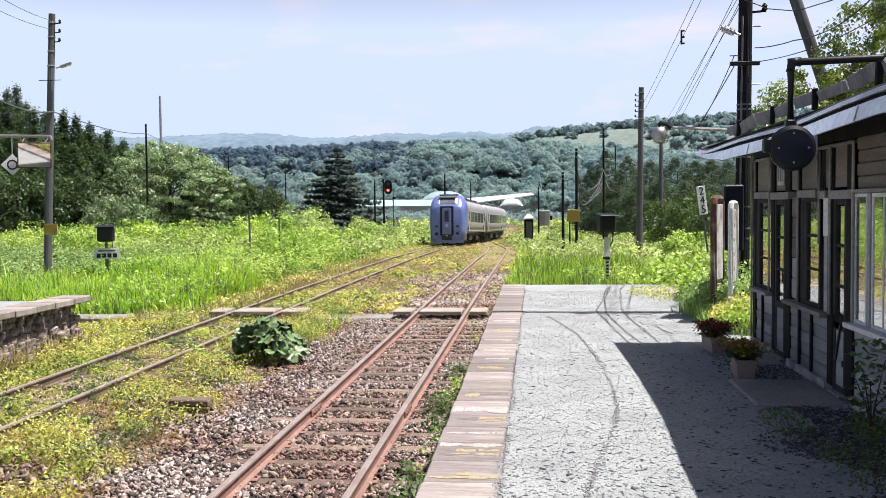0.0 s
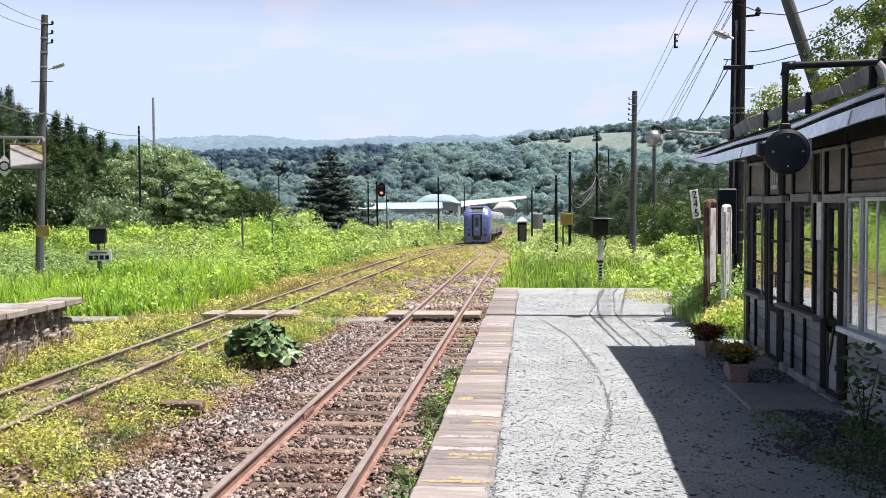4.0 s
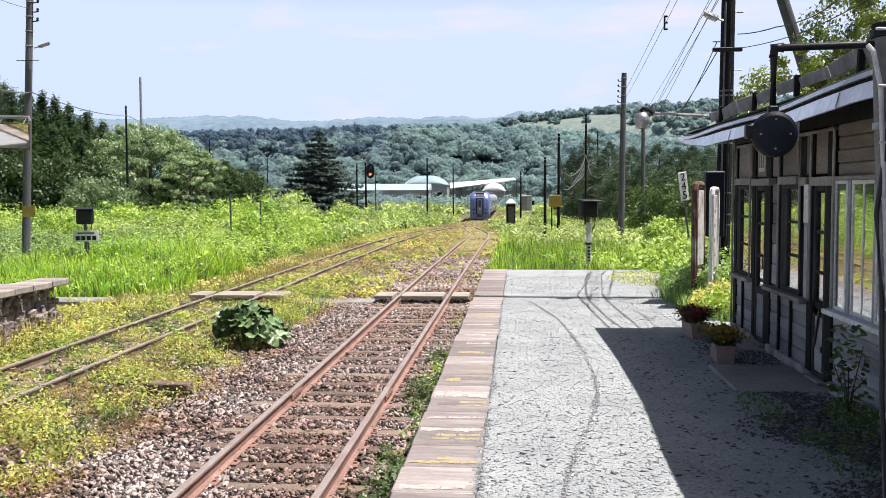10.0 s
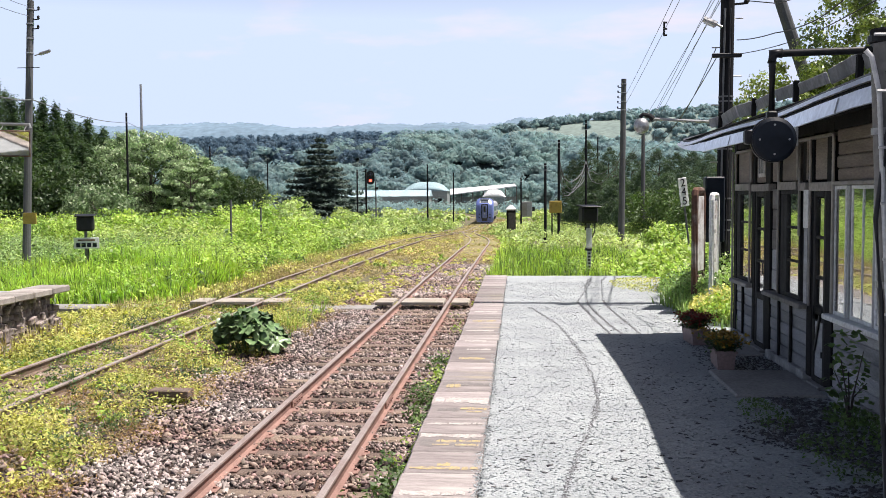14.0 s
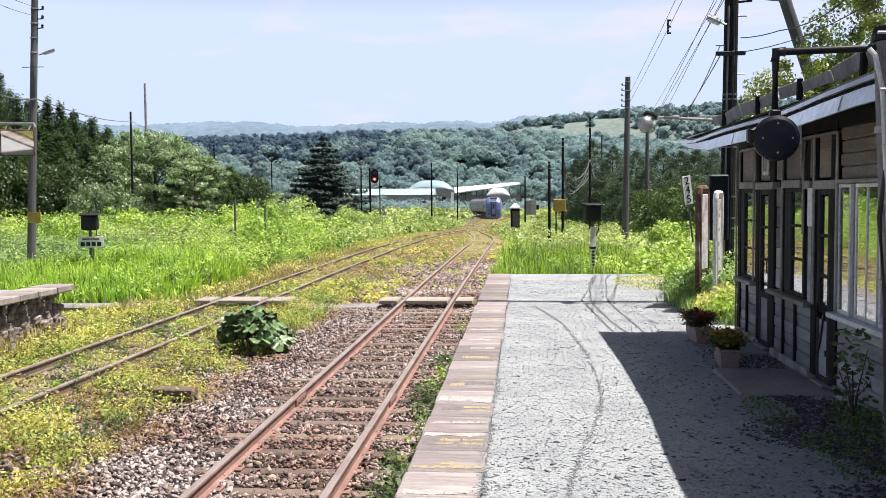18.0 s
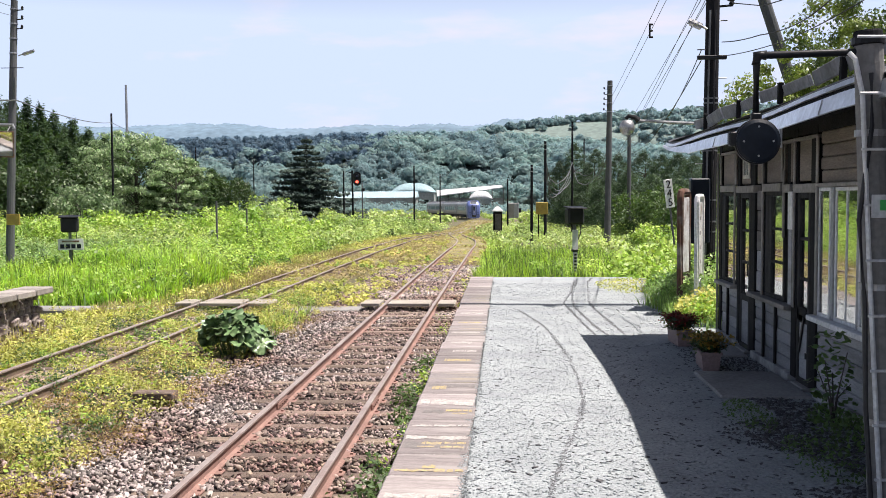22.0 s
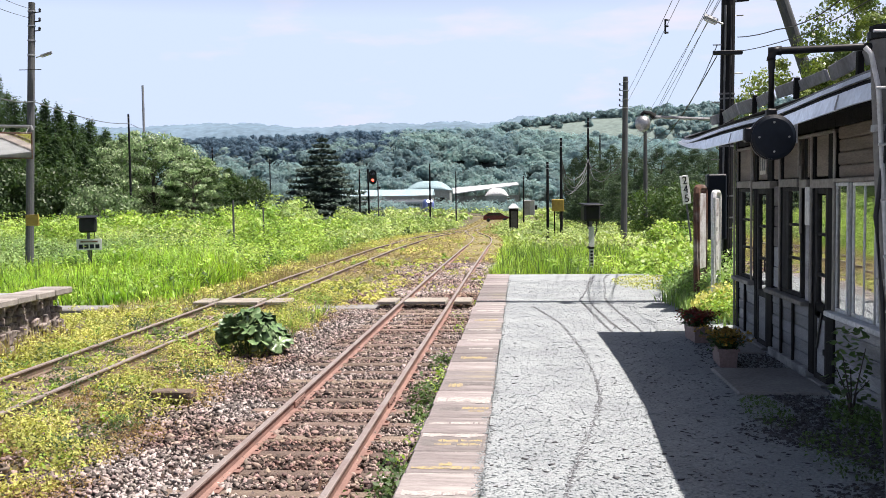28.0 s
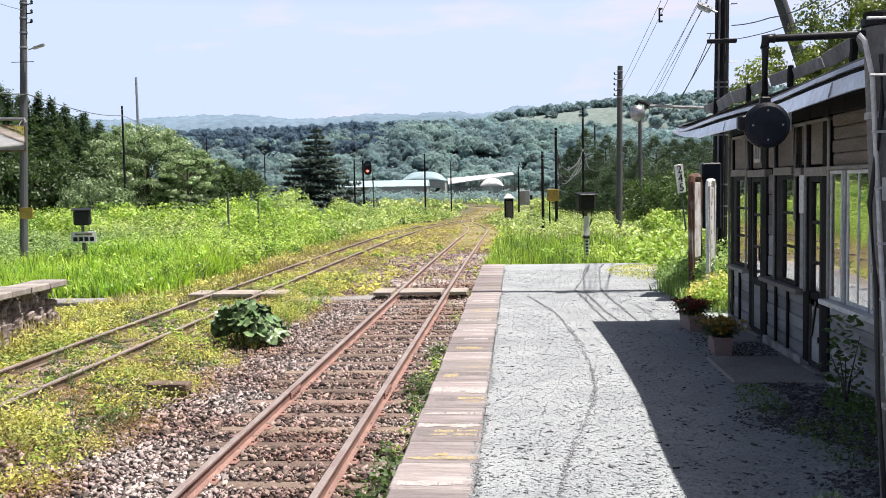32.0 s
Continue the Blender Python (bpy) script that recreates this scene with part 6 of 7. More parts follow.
low(5000, -1.3, -.72, 4.5, 15, .36, .06, M_leafmid, "green weeds at the foot of the platform wall", -.3, .6, 5)
low(3500, -1.2, -.72, 4.5, 20, .40, .06, M_leaf, "fresh green weeds at the foot of the platform wall", -.1, .5, 7)
low(6000, -4.5, -.9, 21.8, 36, .2, .07, M_leafyel, "small yellow-green weeds in the near track", -.05, .7, 23)
low(5000, -4.5, -.9, 21.8, 34, .14, .06, M_leafdry, "dry stalks in the near track", -.1, .6, 24, "dry_weeds", .25)
low(16000, -4.6, -.9, 25, 56, .16, .09, M_leafdry, "dry brown grass growing over the near track", -.25, .9, 11, "dry_weeds", .3)
low(15000, -5.2, -1.0, 36, 104, .16, .10, M_leafdry, "dry yellow grass over the curving near track", -.6, 1.2, 31, "dry_weeds", .35)
low(9000, -5.2, -1.0, 36, 104, .14, .08, M_leafyel, "small yellow-green weeds over the curving near track", -.3, .8, 32)
low(6000, -4.4, -.9, 26, 60, .2, .10, M_leafyel, "yellow-green weeds growing over the near track", .05, .9, 12)
low(7000, -8.6, -1.0, 34, 100, .4, .12, M_leaf, "green weeds scattered along the tracks", .35, 1.3, 21)
low(4000, -8.4, -3.6, 40, 100, .45, .14, M_leafyel, "yellow-green weed tufts along the tracks", .4, 1.1, 22)
low(30000, -8.5, -1.0, 50, 112, .2, .17, M_leafdry, "dry brown grass round the points", -.5, 2.5, 13, "dry_weeds", .35)
low(14000, -7.5, -2.2, 95, 190, .25, .3, M_leafdry, "dry grass along the single line", -.4, 3.0, 14, "dry_weeds", .35)
x, y = spread(9000, -9.5, -7.0, 20.5, 46)
blades_at = np.stack([x, y, ground_z(x, y)], -1)
stuff("grass", blades("grass", blades_at, rng.uniform(.12, .35, len(x)), M_leafdry, .012), "pale dry grass along the far track", "grass")
x, y = rng.uniform(-5.2, -4.2, 600), rng.normal(19.0, 1.3, 600)
stuff("grass", blades("grass", np.stack([x, y, rail_z(y) - .2], -1), rng.uniform(.10, .36, len(x)), M_leaf, .008, .6), "tall green grass tufts beside the crossing", "grass")
# bright long grass past the platform end, in tussocks
cx_, cy_ = rng.uniform(-1.0, 3.8, 900), 19.7 + 20 * rng.uniform(0, 1, 900) ** 1.3
ch_ = rng.uniform(.35, .95, 900) * (1 - .25 * (cy_ < 21))
# the darker blades also imitate shade between tussocks
for m_, f_, label_ in ((M_grass, .9, "long bright green grass past the platform end"), (M_leafmid, .85, "darker green grass past the platform end")):
    q = rng.integers(0, 900, int(26000 * f_))
    x, y = cx_[q] + rng.normal(0, .09, len(q)), cy_[q] + rng.normal(0, .12, len(q))
    k = (x > right_x(y) + 1.45 + .3 * wobble(np.stack([x, y], -1), 1.0)) & (y > 19.5)
    x, y, h_ = x[k], y[k], ch_[q][k]
    stuff("grass", blades("grass", np.stack([x, y, ground_z(x, y)], -1), h_ * rng.uniform(.5, 1.1, len(x)) * f_ ** .5, m_, .011, .45), label_, "grass")
# verges between the dry trackbed and the taller weeds
for side, edge_x, y1 in ((1, right_x, 66), (-1, left_x, 90)):
    y = 20 + (y1 - 20) * rng.uniform(0, 1, 9000) ** 1.2
    x = edge_x(y) + side * rng.uniform(1.25, 2.7, len(y))
    k = (x < -.9) | (y > 19.8)
    p = np.stack([x, y, ground_z(x, y)], -1)[k]
    p[:, 2] += rng.uniform(.03, .38, len(p)) * (.7 + .4 * wobble(p, .9, 4))
    stuff("weeds", leaves("weeds", p, rng.uniform(.06, .15, len(p)), M_leafyel if side < 0 else M_leaf, .8, .5, .1, out=np.array([.1, -.2, .7]), loose=.6), "low sunlit weeds along the edge of the trackbed", "weeds")
cx_, cy_ = rng.uniform(-17, -8, 2600), rng.uniform(22.6, 33, 2600)
k = reeds(cx_, cy_) & (cx_ < left_x(cy_) - 1.9 - .012 * cy_)
cx_, cy_ = cx_[k], cy_[k]
ch_ = rng.uniform(.65, 1.25, len(cx_)) * np.clip((cy_ - 19) / 7, .55, 1) * (.85 + .25 * wobble(np.stack([cx_, cy_], -1), 1.4, 2))
for m_, n_, label_ in ((M_grass, 38000, "tall bright green reed grass in the weed field"), (M_leafmid, 9000, "darker green reed stems in the weed field")):
    q = rng.integers(0, len(cx_), n_)
    x, y = cx_[q] + rng.normal(0, .11, n_), cy_[q] + rng.normal(0, .12, n_)
    stuff("grass", blades("grass", np.stack([x, y, ground_z(x, y)], -1), ch_[q] * rng.uniform(.35, 1.15, n_), m_, .014, .6), label_, "grass")

# weeds by the station house, on the platform's back edge
def clump(n, cx, cy, rx, ry, h, leaf, m, label, z=0.0, name="weeds"):
    a, r = rng.uniform(0, 2 * np.pi, n), np.sqrt(rng.uniform(0, 1, n))
    p = np.stack([cx + rx * r * np.cos(a), cy + ry * r * np.sin(a), 0 * r], -1)
    top = h * (1 - .55 * r ** 2) * (.8 + .25 * wobble(p, .35, cx))
    p[:, 2] = z + top * rng.uniform(.05, 1, n) ** .6
    return stuff(name, leaves(name, p, leaf * rng.uniform(.5, 1.4, n), m, .9, .55, .12, out=np.array([.1, -.3, .7]), loose=.6), label, "weeds")


clump(8000, 3.15, 14.2, .8, 1.5, 1.0, .06, M_herb, "tall green weeds beside the station house")
clump(2600, 2.85, 12.3, .55, .6, .55, .06, M_leaf, "sunlit green weeds on the platform edge")
clump(1300, 2.8, 12.5, .6, .7, .55, .06, M_leafyel, "sunlit yellow-green weeds on the platform's back edge")
clump(7000, 3.75, 16.4, 1.3, 1.9, 1.15, .10, M_leaf, "tall bright weeds behind the platform")
clump(2500, 2.75, 15.0, .55, 1.1, .6, .05, M_herb, "green bushy weeds on the platform's back edge")
clump(1700, 2.35, 17.4, .7, 1.5, .07, .035, M_leafyel, "low yellow-green moss and weeds on the platform")
clump(8000, 4.4, 20.5, 2.2, 3.0, 1.5, .12, M_leaf, "tall leafy weeds past the platform", -.4)
x, y = rng.normal(2.72, .3, 3200), rng.normal(13.6, .8, 3200)
k = x > 2.2 + .25 * wobble(np.stack([x, y], -1), .5, 3)
stuff("grass", blades("grass", np.stack([x[k], y[k], 0 * x[k] - .03], -1), rng.uniform(.1, .36, int(k.sum())), M_herb, .008, .7), "long green grass round the standing signs", "grass")
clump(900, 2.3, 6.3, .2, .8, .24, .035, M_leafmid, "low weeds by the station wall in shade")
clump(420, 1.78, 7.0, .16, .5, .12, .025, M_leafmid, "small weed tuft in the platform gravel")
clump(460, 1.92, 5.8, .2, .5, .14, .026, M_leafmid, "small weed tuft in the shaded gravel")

clump(60, 1.44, 4.42, .10, .12, .30, .045, M_leafpale, "pale leafy weed at the mast foot")
low(15000, -11.5, -7.9, 15.5, 21.3, .30, .07, M_leafyel, "yellow-green weeds below the far platform end", -.3, .6, 15)
low(14000, -8.25, -7.2, 8.5, 17, .58, .06, M_leafyel, "yellow-green weeds against the far platform wall", -.5, .5, 16)
low(5000, -8.25, -7.5, 8.5, 17, .5, .06, M_leafmid, "darker weeds against the far platform wall", -.1, .4, 17)
x, y = rng.normal(-8.12, .07, 1500), rng.uniform(8.5, 16.3, 1500)
stuff("dry_grass", blades("dry_grass", np.stack([x, y, rail_z(y) - .2], -1), rng.uniform(.2, .62, len(x)), M_leafdry, .012, .5), "dry straw-coloured grass standing against the far platform wall", "grass")
M_wild = mat("pale_yellow_flower", (0.75, 0.58, 0.20), 0.7, color2=(0.60, 0.45, 0.15), scale=8, fine=30, bump=0, island=.3)
p = np.stack([rng.normal(-4.15, .25, 90), rng.normal(37.5, .9, 90), rng.uniform(-.62, -.42, 90)], -1)
stuff("wild_flowers", leaves("wild_flowers", p, .10, M_wild, .8, .8), "small yellow wild flowers between the rails", "flowers")

# self-sown sapling against the station wall
sap = thing("sapling", pose(2.30, 6.75, 0), "self-sown sapling with lobed leaves against the wall", "plant")
g = Geo()
for k in range(5):
    a = k * 1.3
    g.tube([(0, 0, .0), (.03 * math.cos(a), .03 * math.sin(a), .2), (.12 * math.cos(a), .12 * math.sin(a), .3 + .06 * k)], [.008, .006, .003], 5)
part("stem", g, M_bark, sap)
n = 150
zz = rng.uniform(.06, .68, n)
a = rng.uniform(0, 2 * np.pi, n)
r = .17 * rng.uniform(.3, 1, n) * (1.1 - .5 * zz)
part("foliage", leaves("foliage", np.stack([r * np.cos(a), r * np.sin(a), zz], -1), rng.uniform(.035, .075, n), M_leafmid, .7, 1.0, .06, -.4), M_leafmid, sap)


def butterbur():
    """A clump of large round lobed leaves on stalks."""
    th = thing("butterbur_plant", pose(-4.44, 15.2, -1.03), "large-leaved dark green plant clump between the tracks", "plant")
    Ml = mat("butterbur_leaf", (0.25, 0.37, 0.17), 0.35, color2=(0.07, 0.14, 0.05), scale=6, fine=22, bump=.3, thing_var=.3)
    for k in range(72):
        a, r = k * 2.39996, math.sqrt(rng.uniform(.02, 1))
        cx, cy = .60 * r * math.cos(a), .5 * r * math.sin(a)
        cz = .68 * (1 - .70 * r * r) + .10
        R = rng.uniform(.11, .21)
        g = Geo()
        n = 15
        verts = [(0, 0, -.03)]
        for ring, rad in ((1, .55), (2, 1.0)):
            for i in range(n):
                t = 2 * math.pi * i / n
                notch = .35 if i == 0 else 1.0
                rr = R * rad * notch * (1 + .13 * math.cos(5 * t) * (ring - 1) + rng.normal(0, .03))
                verts.append((rr * math.cos(t), rr * math.sin(t), .02 * ring * math.cos(5 * t) - .035 * (rad > .9)))
        faces = [(0, 1 + i, 1 + (i + 1) % n) for i in range(n)] + [(1 + i, 1 + n + i, 1 + n + (i + 1) % n, 1 + (i + 1) % n) for i in range(n)]
        g.add(verts, faces)
        leaf = part("leaf", g, Ml, th, "", True)
        leaf.matrix_basis = pose(cx, cy, cz, rng.normal(0, 26) - 42 * r * math.sin(a), rng.normal(0, 26) + 42 * r * math.cos(a), math.degrees(a))
        if k % 3 == 0:
            part("stalk", Geo().tube([(cx * .3, cy * .3, 0), (cx * .7, cy * .7, cz * .7), (cx, cy, cz - .03)], .012, 5), M_leafmid, th)
    return th


butterbur()
solid("timber_offcut", Geo().box((-4.33, 11.4, -.80), (.52, .2, .09), Matrix.Rotation(radians(-3), 3, "Z"), .015), M_sleeper, "short weathered sleeper offcut lying on ballast", "timber")


# ---------------------------------------------------------------- lineside equipment
def text_mesh(body, size, m, depth=.004):
    cu = bpy.data.curves.new("lettering", "FONT")
    cu.body, cu.size, cu.align_x, cu.align_y, cu.extrude = body, size, "CENTER", "CENTER", depth
    ob = bpy.data.objects.new("lettering", cu)
    scene.collection.objects.link(ob)
    me = bpy.data.meshes.new_from_object(ob.evaluated_get(bpy.context.evaluated_depsgraph_get()))
    bpy.data.objects.remove(ob)
    me.materials.clear()
    me.materials.append(m)
    return me


FACE = pose(0, 0, 0, 90, 0, 0)       # turns a drawn sheet to face the camera's side


def ground_signal(x, y_top, d, base, plate):
    top = site(x, y_top, d)
    th = thing("ground_signal", pose(top.x, d, base, 0, 0, 18), "black lineside signal box on a post with a white plate", "signal", "lineside signals")
    h = top.z - base
    part("post", Geo().rod((0, 0, 0), (0, 0, h - .4), .045, .045, 10), M_pole_conc, th)
    head = part("signal_head", Geo().box((0, 0, h - .26), (.50, .34, .46), None, .05), M_black, th, "black sheet-metal signal housing")
    part("hood", Geo().box((0, -.06, h - .01), (.56, .5, .035), Matrix.Rotation(radians(6), 3, "X"), .01), M_black, head)
    part("cable", Geo().tube([(.18, 0, h - .5), (.19, 0, h - .75), (.07, 0, h - 1.0), (.06, 0, .1)], .018, 6), M_wire, th)
    if plate == "wide":
        p = part("plate", Geo().box((.02, -.06, h - .86), (.74, .02, .34), None, .006), M_paintwhite, th, "white plate with blue characters")
        for k in range(4):
            part("character_bar", Geo().box((-.22 + k * .16, -.073, h - .92), (.12, .008, .13)), M_navy, p)
        part("character_bar", Geo().box((.02, -.073, h - .77), (.5, .008, .05)), M_rust, p)
    else:
        p = part("plate", Geo().box((.0, -.06, h - .92), (.17, .02, .55), None, .006), M_paintwhite, th, "tall white marker plate")
        q = part("plate", Geo().box((.0, -.06, h - 1.6), (.13, .02, .62), None, .006), M_paintwhite, th, "white plate with dark characters")
        for k in range(6):
            part("character_bar", Geo().box((.0, -.073, h - 1.36 - k * .095), (.08, .008, .055)), M_black, q)
        part("clamp", Geo().box((0, -.02, h - 1.24), (.17, .14, .07), None, .01), M_black, th)
    return th


ground_signal(187, 400, 28.3, -1.1, "wide")
ground_signal(1073, 380, 27.4, -1.1, "tall")

# colour light signal with its red lamp
s0 = site(687, 334, 75)
sg = thing("railway_signal", pose(s0.x, 75, -1.6), "two-post colour light signal showing red", "signal", "lineside signals")
h = s0.z + 1.6
part("post", Geo().rod((-.36, .1, 0), (-.40, .1, h + .78), .08, .07, 10), M_pole_wood, sg)
part("post", Geo().rod((.42, .1, 0), (.38, .1, h - .2), .06, .05, 10), M_pole_conc, sg)
bk = part("backboard", Geo().loft([[(.31 * math.cos(t), -.05 + dy, h + .10 + .31 * math.sin(t) + (.25 if math.sin(t) > 0 else -.25)) for t in np.linspace(0, 2 * math.pi, 24, endpoint=False)] for dy in (0, .06)]), M_black, sg, "black rounded signal backboard")
for k, zc in enumerate((h - .14, h + .34)):
    part("lamp_hood", Geo().rod((0, -.26, zc), (0, -.05, zc), .16, .17, 14, False), M_black, bk)
    part("lens", Geo().rod((0, -.12, zc), (0, -.055, zc), .10, .10, 14), glow_mat("red_signal_light", (1.0, .10, .06), 4.0) if k == 0 else M_darkglass, bk, "glowing red lens" if k == 0 else "dark unlit lens")
part("bracket", Geo().box((.1, .05, h - .1), (.5, .06, .06)), M_black, sg)
part("bracket", Geo().box((-.50, .1, h + .60), (.30, .06, .06)), M_black, sg)
part("case", Geo().box((.48, -.05, h - .75), (.26, .2, .2), None, .02), M_black, sg)

# lineside cabinets
c0 = site(936, 425, 78)
cb = thing("telephone_post", pose(c0.x, 78, c0.z - .4), "weathered dark lineside post box with a white cap", "lineside box")
part("case", Geo().box((0, 0, 1.1), (.74, .6, 2.0), None, .04), M_wooddark, cb)
part("door", Geo().box((.03, -.31, 1.1), (.5, .03, 1.6), None, .01), M_wood, cb)
part("cap", Geo().spin([(.6, 0), (.62, .08), (.3, .34), (.1, .42)], 4, Matrix.Translation((0, 0, 2.1)) @ Matrix.Rotation(radians(45), 4, "Z")), M_paintwhite, cb, "white peaked cap")
c0 = site(963, 398, 128)
eb = thing("equipment_cabinet", pose(c0.x, 128, c0.z - .4), "grey lineside equipment cabinet in the weeds", "cabinet")
part("case", Geo().box((0, 0, 1.3), (1.5, 1.0, 2.0), None, .05), M_steel, eb)
part("door", Geo().box((-.3, -.51, 1.3), (.8, .03, 1.7), None, .02), M_conc, eb)
part("vent", Geo().box((.9, -.1, 1.3), (.4, .5, .6), None, .03), M_black, eb)
y0 = site(1014, 382, 57)
yb = thing("junction_box", pose(y0.x, 56.7, float(ground_z(y0.x, 57)) - .1), "faded yellow steel box between two posts", "box")
hh = y0.z - float(ground_z(y0.x, 57)) + .1
part("box", Geo().box((0, 0, hh), (.72, .25, .72), None, .03), M_yellow, yb)
part("leg", Geo().rod((-.2, .05, 0), (-.2, .05, hh - .3), .04, .04, 8), M_wooddark, yb)
part("leg", Geo().rod((.2, .05, 0), (.2, .05, hh - .3), .04, .04, 8), M_wooddark, yb)


# ---------------------------------------------------------------- pole fittings, mirror and stop sign by the far platform
def band(x, y, d, w, hgt):
    p = site(x, y, d)
    return solid("pole_band", Geo().box((p.x, d - .13, p.z), (w, .05, hgt), None, .008), M_yellow, "faded yellow warning plate strapped round a pole", "plate")


band(94, 406, 28.2, .42, .34)


def street_lamp(a, b, d, parent_label):
    p, q = site(*a, d), site(*b, d)
    th = thing("street_lamp", Matrix.Translation(p), parent_label, "lamp", "pole lamps")
    v = q - p
    part("arm", Geo().tube([(0, 0, 0), v * .4], .018, 6), M_steel, th)
    part("lamp_head", Geo().tube([v * .3, v * .36, v * .9, v], .045, 8), M_steel, th)
    part("diffuser", Geo().tube([v * .38 + Vector((0, 0, -.035)), v * .95 + Vector((0, 0, -.035))], .028, 8), M_paintwhite, th)
    return th


street_lamp((99, 121), (126, 112), 28.2, "small grey street lamp on the tall pole")
street_lamp((1310, 62), (1276, 48), 14.15, "small grey street lamp on the utility pole")
a0, a1 = site(-60, 240, 28.0), site(90, 242, 28.0)
mr = thing("mirror_stand", Matrix.Translation(a1), "rectangular platform mirror hung from a pale pipe arm", "mirror")
part("arm", Geo().tube([a0 - a1, Vector((0, 0, 0)), Vector((.02, 0, -.1))], .05, 8), M_steel, mr)
c = site(61, 275, 27.8) - a1
rot = Matrix.Rotation(radians(28), 3, "Z") @ Matrix.Rotation(radians(8), 3, "X")
part("mirror_frame", Geo().box(c, (.98, .05, .80), rot, .01), M_rust, mr, "brown rusty mirror frame")
M_mirror = bpy.data.materials.new("mirror_glass")
M_mirror.use_nodes = True
b = M_mirror.node_tree.nodes["Principled BSDF"]
b.inputs["Metallic"].default_value, b.inputs["Roughness"].default_value, b.inputs["Base Color"].default_value = 1.0, .03, (.82, .80, .78, 1)
part("mirror_glass", Geo().box(c + rot @ Vector((0, -.03, 0)), (.90, .01, .72), rot), M_mirror, mr)
part("hanger", Geo().rod(c + Vector((-.4, 0, .38)), Vector((c.x - .4, 0, 0)), .015, .015, 6), M_steel, mr)
part("hanger", Geo().rod(c + Vector((.36, 0, .38)), Vector((c.x + .36, 0, 0)), .015, .015, 6), M_steel, mr)
c = site(22, 292, 27.6)
dm = thing("stop_sign", Matrix.Translation(c) @ pose(0, 0, 0, 0, 0, 24), "white diamond stop marker with a black ring", "sign")
part("plate", Geo().box((0, 0, 0), (.46, .02, .46), Matrix.Rotation(radians(45), 3, "Y"), .006), M_paintwhite, dm)
ring = Geo()
ring.loft([[(r_ * math.cos(t), -.016, r_ * math.sin(t)) for t in np.linspace(0, 2 * math.pi, 28, endpoint=False)] for r_ in (.11, .155)], False)
part("ring", ring, M_black, dm, "black painted ring")
part("hanger", Geo().rod((0, .03, .86), (0, .03, .2), .016, .016, 8), M_steel, dm)

# globe lamp on its arm from the utility pole
q0, q1, q2 = site(1308, 231, 14.2), site(1188, 226, 14.2), site(1167, 238, 14.2)
gl = thing("platform_lamp", Matrix.Translation(q0), "globe platform lamp on a curved black and grey arm", "lamp")
part("arm", Geo().tube([(0, 0, 0), q1 - q0], .022, 8), M_steel, gl)
part("gooseneck", Geo().tube([q1 - q0, q1 - q0 + Vector((-.06, 0, .05)), q1 - q0 + Vector((-.15, 0, .07)), q2 - q0 + Vector((-.02, 0, .12))], [.045, .035, .03, .03], 8), M_black, gl)
part("globe", Geo().spin([(.02, .11), (.07, .10), (.105, .05), (.115, 0), (.10, -.06), (.06, -.10), (.02, -.115)], 16, Matrix.Translation(q2 - q0)), M_steel, gl, "silvered glass globe", True)

# distance post
k0, k1 = site(1238, 330, 17.5), site(1247, 380, 17.5)
kp = thing("distance_post", pose((k0.x + k1.x) / 2, 17.5, 0, 0, 0, 20), "leaning white distance post plate with black digits", "sign")
tilt = Matrix.Rotation(radians(-8), 3, "Y")
zc = (k0.z + k1.z) / 2
part("plate", Geo().box((0, 0, zc), (.17, .02, .52), tilt, .006), M_paintwhite, kp)
for k, ch in enumerate("245"):
    o = part("digit", text_mesh(ch, .20, M_black), M_black, kp)
    o.matrix_basis = Matrix.Translation(Vector((0, -.016, zc)) + tilt @ Vector((0, 0, .165 - k * .165))) @ tilt.to_4x4() @ FACE
part("post", Geo().rod((0, .025, zc), Vector((0, .025, zc)) + tilt @ Vector((.0, 0, -zc - .05)), .018, .018, 8), M_pole_conc, kp)


M_signface = mat("flaking_sign_face", (0.66, 0.66, 0.66), 0.6, color2=(0.52, 0.52, 0.53), scale=6, fine=30, bump=.2, stain=(0.22, 0.16, 0.13), stain_scale=6, stain_amount=.9)


def frame_sign(x, y_top, y_bot, d, w, m_frame, label, turn):
    a, b_ = site(x, y_top, d), site(x, y_bot, d)
    th = thing("station_sign", pose(a.x, d, 0, 0, 0, turn), label, "sign", "standing signs")
    H = a.z
    z0 = .02
    g = Geo()
    pts = [(-w / 2, 0, z0), (-w / 2, 0, H - .07), (-w / 2 + .02, 0, H - .02), (-w / 2 + .06, 0, H), (w / 2 - .06, 0, H), (w / 2 - .02, 0, H - .02), (w / 2, 0, H - .07), (w / 2, 0, z0)]
    part("frame", g.tube(pts, .05 if m_frame is M_rust else .038, 8), m_frame, th)
    pn = part("panel", Geo().box((0, -.02 if m_frame is M_rust else 0, .5 + (H - .54) / 2), (w - (.0 if m_frame is M_rust else .06), .022, H - .62), None, .006), M_signface, th, "faded white enamel panel with flaking print")
    part("cross_bar", Geo().rod((-w / 2, 0, .46), (w / 2, 0, .46), .02, .02, 8), m_frame, th)
    for k in range(4):
        part("character_bar", Geo().box((rng.normal(0, .01), -.012, H - .30 - k * .2), (w * .16, .006, .05)), M_conc, pn)
    return th


